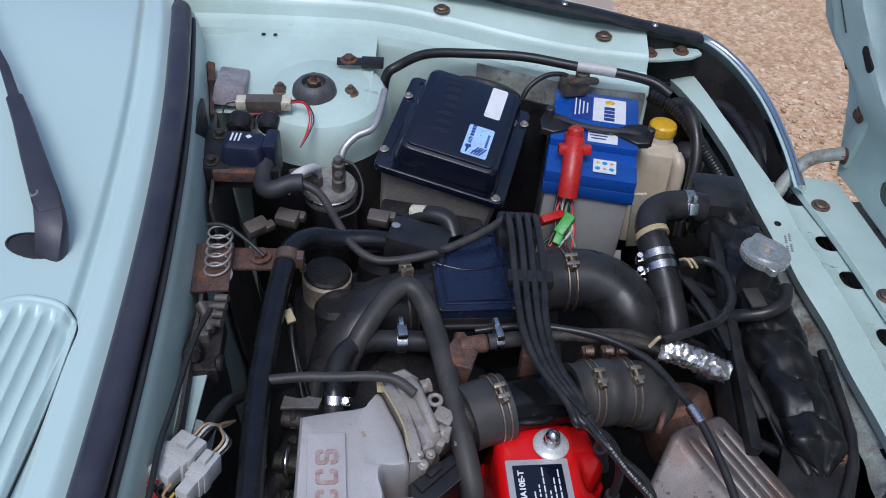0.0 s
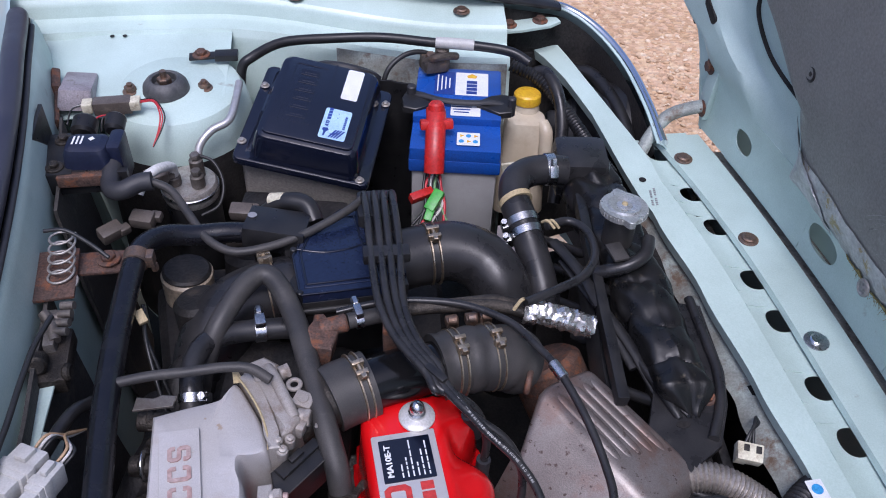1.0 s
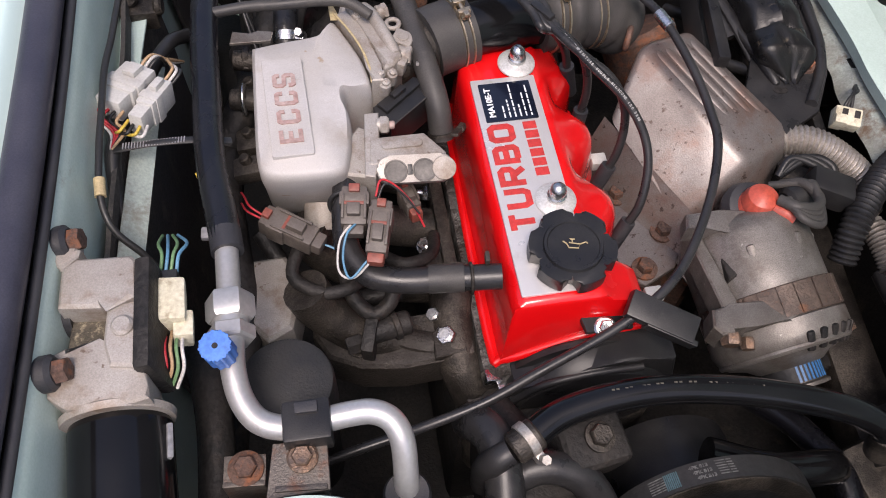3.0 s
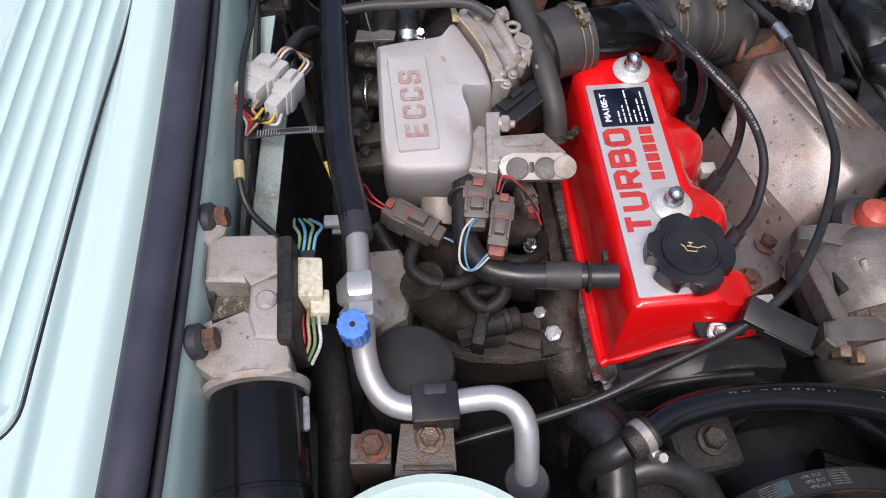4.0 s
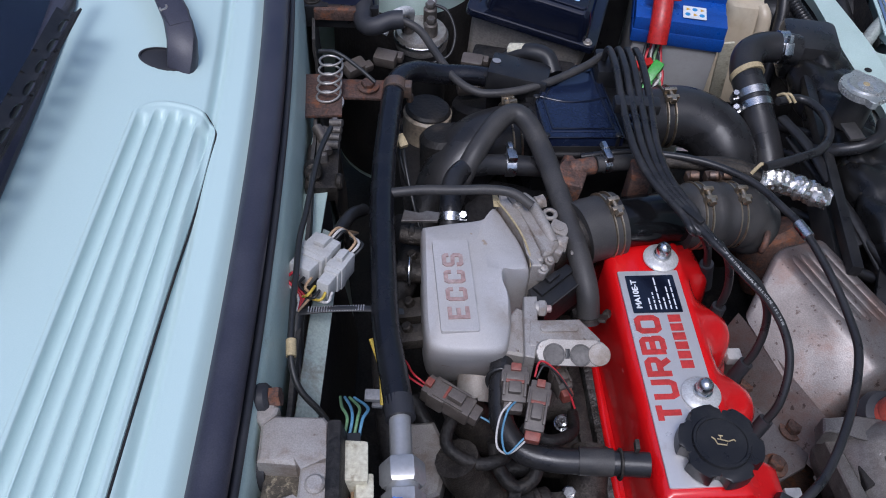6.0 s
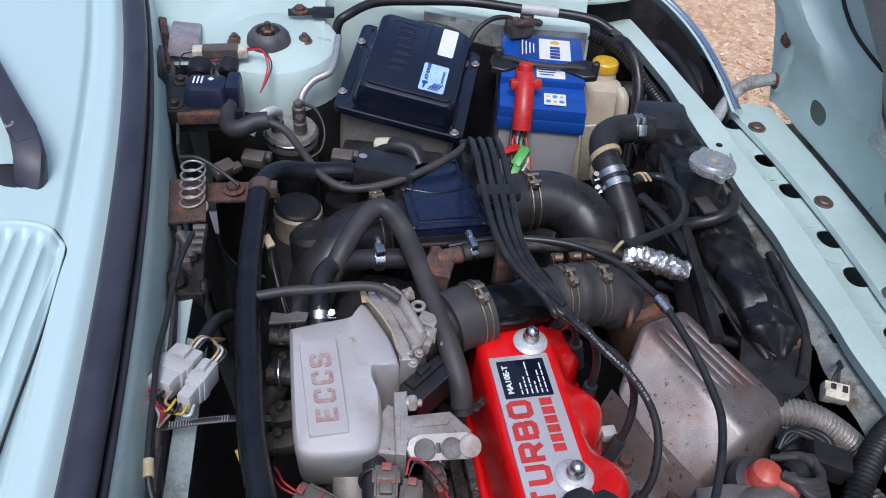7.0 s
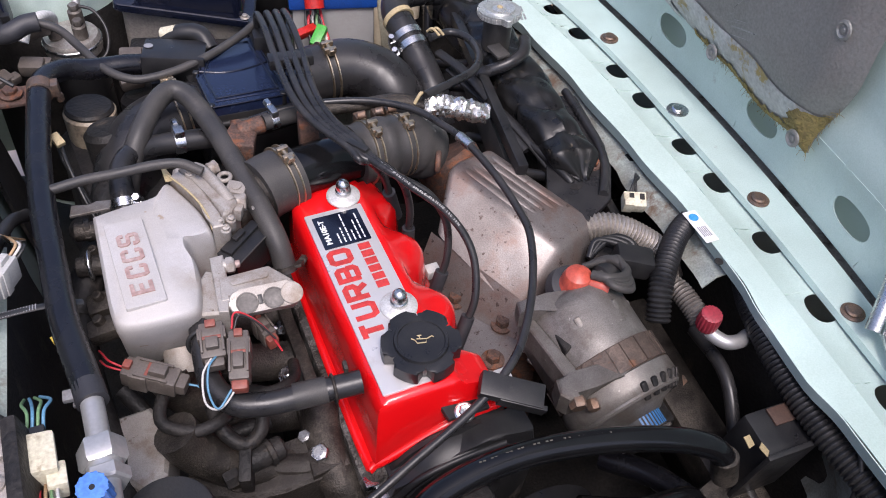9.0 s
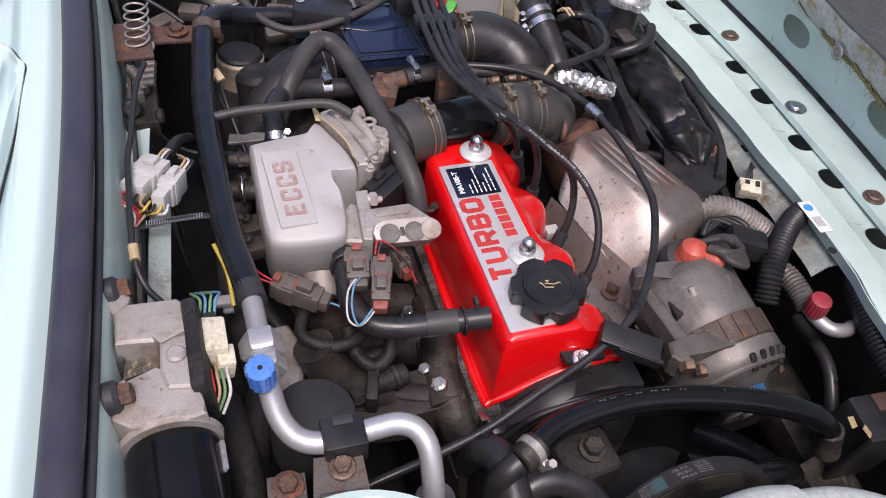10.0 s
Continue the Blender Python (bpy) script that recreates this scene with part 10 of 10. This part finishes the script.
hose("wiring_conduit", [(0.640, 0.345, 0.690), (0.612, 0.300, 0.703), (0.594, 0.262, 0.712), (0.581, 0.200, 0.713), (0.577, 0.150, 0.712), (0.580, 0.085, 0.710), (0.588, 0.030, 0.706), (0.60, -0.06, 0.69)], 0.0145, "thick black corrugated conduit along the front panel", M_BLACK, "conduit", seg=18, rib=0.0014, pitch=0.006)
hose("flex_pipe", [(0.518, 0.342, 0.70), (0.527, 0.318, 0.708), (0.532, 0.292, 0.706), (0.535, 0.272, 0.70)], 0.0125, "ribbed metal flexible pipe", M_OLDAL, "pipe", seg=16, rib=0.0011, pitch=0.0045)
bm = NB()
tube(bm, [(0.535, 0.275, 0.70), (0.537, 0.255, 0.70), (0.548, 0.240, 0.698), (0.566, 0.238, 0.695), (0.583, 0.245, 0.69)], 0.0085, 6, 14)
solo("alloy_pipe", bm, M_ALU, "short bent alloy pipe at the front", "pipe")
bm = NB()
m = aim((0.533, 0.262, 0.705), (0.531, 0.258, 0.750))
lathe(bm, [(0.0115, 0.0), (0.0125, 0.010), (0.0118, 0.022), (0.0108, 0.026), (0.0005, 0.027)], m, 24)
n = 72
rings = [[m @ Vector(((r + (0.0008 if k % 4 < 2 else 0)) * math.cos(2 * math.pi * k / n), (r + (0.0008 if k % 4 < 2 else 0)) * math.sin(2 * math.pi * k / n), z)) for k in range(n)] for r, z in ((0.0115, 0.002), (0.0122, 0.006), (0.0122, 0.020), (0.0112, 0.0255), (0.008, 0.0268))]
bm = NB()
add(bm, [v for r in rings for v in r], [(i * n + k, i * n + (k + 1) % n, (i + 1) * n + (k + 1) % n, (i + 1) * n + k) for i in range(len(rings) - 1) for k in range(n)] + [tuple((len(rings) - 1) * n + k for k in range(n))])
solo("service_cap", bm, mat("dusky_red_plastic", (0.30, 0.03, 0.045), 0.5, bump=0.05), "dark red ribbed service port cap", "cap")
cc = thing("front_connector", (0.545, 0.46, 0.70), "cream two-way connector with dark wires", "connector")
bm = NB()
box(bm, (0.028, 0.020, 0.018), pose(0.522, 0.437, 0.740, 20, 0, -20), 0.002)
box(bm, (0.012, 0.010, 0.022), pose(0.512, 0.433, 0.741, 20, 0, -20), 0.001)
part("housing", bm, M_CREAM, cc)
# Dark slips for the shade in the two sockets.
for dx in (-0.004, 0.008):
    bm = NB()
    box(bm, (0.006, 0.008, 0.002), pose(0.522 + dx, 0.437 - dx * 0.36, 0.7496, 20, 0, -20), 0.0005)
    part("socket", bm, M_GRIMESHADE, cc)
for i in range(3):
    bm = NB()
    tube(bm, [(0.520 + 0.005 * i, 0.446, 0.742), (0.530 + 0.003 * i, 0.458 + 0.003 * i, 0.750), (0.545, 0.470 + 0.004 * i, 0.745), (0.556, 0.49, 0.725)], 0.0018, 5, 6)
    part("wire", bm, W_BLACK, cc)
ac = thing("alternator_plug", (0.46, 0.35, 0.70), "black alternator plug with looped leads", "connector")
bm = NB()
box(bm, (0.045, 0.030, 0.028), pose(0.478, 0.352, 0.735, 0, 10, -20), 0.005)
rod(bm, (0.455, 0.348, 0.735), (0.430, 0.338, 0.733), 0.016, None, 0.004)
part("housing", bm, M_BLACK, ac)
for i in range(4):
    bm = NB()
    tube(bm, [(0.402 + 0.003 * i, 0.318, 0.772), (0.416, 0.306 - 0.004 * i, 0.776), (0.440, 0.312 - 0.006 * i, 0.765), (0.452, 0.33 + 0.004 * i, 0.755), (0.445, 0.35, 0.75), (0.43 - 0.004 * i, 0.36, 0.735)], 0.0040 if i else 0.0055, 6, 8)
    part("lead", bm, M_OLDHOSE, ac)
bm = NB()
for a in range(3):
    tube(bm, [(0.430, 0.37, 0.735), (0.445 + 0.01 * a, 0.385, 0.745), (0.47 + 0.008 * a, 0.375, 0.742), (0.485, 0.36, 0.735)], 0.004, 5, 8)
part("loop", bm, M_BLACK, ac)
horn = thing("horn_relay", (0.54, 0.13, 0.62), "black relay housing with a rusty plate at the front corner", "relay")
bm = NB()
box(bm, (0.060, 0.055, 0.09), pose(0.540, 0.128, 0.655, 6, 4, 4), 0.006)
box(bm, (0.066, 0.006, 0.10), pose(0.536, 0.102, 0.655, 6, 4, 4), 0.002)
part("housing", bm, M_BLACK, horn)
bm = NB()
box(bm, (0.026, 0.020, 0.003), pose(0.552, 0.138, 0.702, 6, 4, 4), 0.001)
part("rusty_plate", bm, colour("dark_rust", (0.06, 0.032, 0.022), 0.7), horn)
for x, y, r in ((0.498, 0.118, 30), (0.508, 0.105, 50)):
    bm = NB()
    prism(bm, [(-0.006, -0.005), (0.006, -0.007), (0.008, 0.004), (-0.004, 0.007)], 0, 0.001, pose(x, y, 0.706, 30, 20, r))
    solo("dead_leaf", bm, M_TAPE, "dry curled tan leaf scrap", "leaf", "leaf scraps in the bay")
bm = NB()
tube(bm, [(0.30, 0.100, 0.70), (0.36, 0.085, 0.69), (0.42, 0.09, 0.67), (0.45, 0.10, 0.62)], 0.017, 6, 12)
solo("lower_hose", bm, M_GLOSSK, "black hose low behind the compressor", "hose")
bm = NB()
tube(bm, [(0.587, 0.100, 0.745), (0.585, 0.070, 0.735), (0.578, 0.045, 0.71), (0.57, 0.03, 0.66)], 0.003, 6, 8)
solo("horn_wire", bm, W_BLACK, "thin black wire hanging by the front corner", "wire")
bm = NB()
sheet(bm, lambda u, v: (0.606 - 0.035 * v * smooth_step(0.0, 0.3, u) - 0.01 * math.sin(v * 6), 0.105 - 0.28 * u, 0.735 - 0.15 * v), span(0, 1, 16), span(0, 1, 14))
solo("wall_front_gusset", thick(bm, 0.002), M_DIRTY, "mint gusset panel under the front panel", "body panel", kind="structure")
rail = thing("chassis_rail", (0.53, 0.12, 0.52), "rust-stained dark chassis rail low in the front corner", "rail")
bm = NB()
box(bm, (0.055, 0.56, 0.05), pose(0.545, 0.12, 0.545, 4, 0, 3), 0.006)
part("beam", bm, M_IRON, rail)
bm = NB()
box(bm, (0.12, 0.04, 0.05), pose(0.49, 0.24, 0.55, 0, 6, 12), 0.006)
part("bracket", bm, M_GRIMESHADE, rail)
bm = NB()
box(bm, (0.05, 0.06, 0.02), pose(0.50, 0.10, 0.60, 10, 6, 20), 0.004)
part("bracket", bm, M_IRON, rail)
for y in (0.06, 0.16, 0.27):
    bm = NB()
    hexa(bm, (0.545, y, 0.568), (0.543, y, 0.580), 0.010)
    part("bolt", bm, M_BOLT, rail)
hose("lower_hose", [(0.40, 0.20, 0.58), (0.44, 0.15, 0.60), (0.46, 0.08, 0.62), (0.44, 0.0, 0.60)], 0.014, "black coolant hose low in the front corner", M_SATIN)
hose("lower_hose", [(0.56, 0.30, 0.64), (0.555, 0.22, 0.65), (0.54, 0.14, 0.60), (0.53, 0.05, 0.58)], 0.008, "thin black hose along the chassis rail", M_HOSE)
# strut of the bonnet stay, at the near front corner
bm = NB()
tube(bm, [(0.655, 0.165, 0.775), (0.675, 0.185, 0.80), (0.70, 0.21, 0.82)], 0.010, 4, 12)
tube(bm, [(0.645, 0.10, 0.765), (0.668, 0.16, 0.775), (0.69, 0.19, 0.78)], 0.006, 4, 10)
solo("bonnet_catch", bm, M_ZINC, "bright steel bonnet catch tube", "catch")
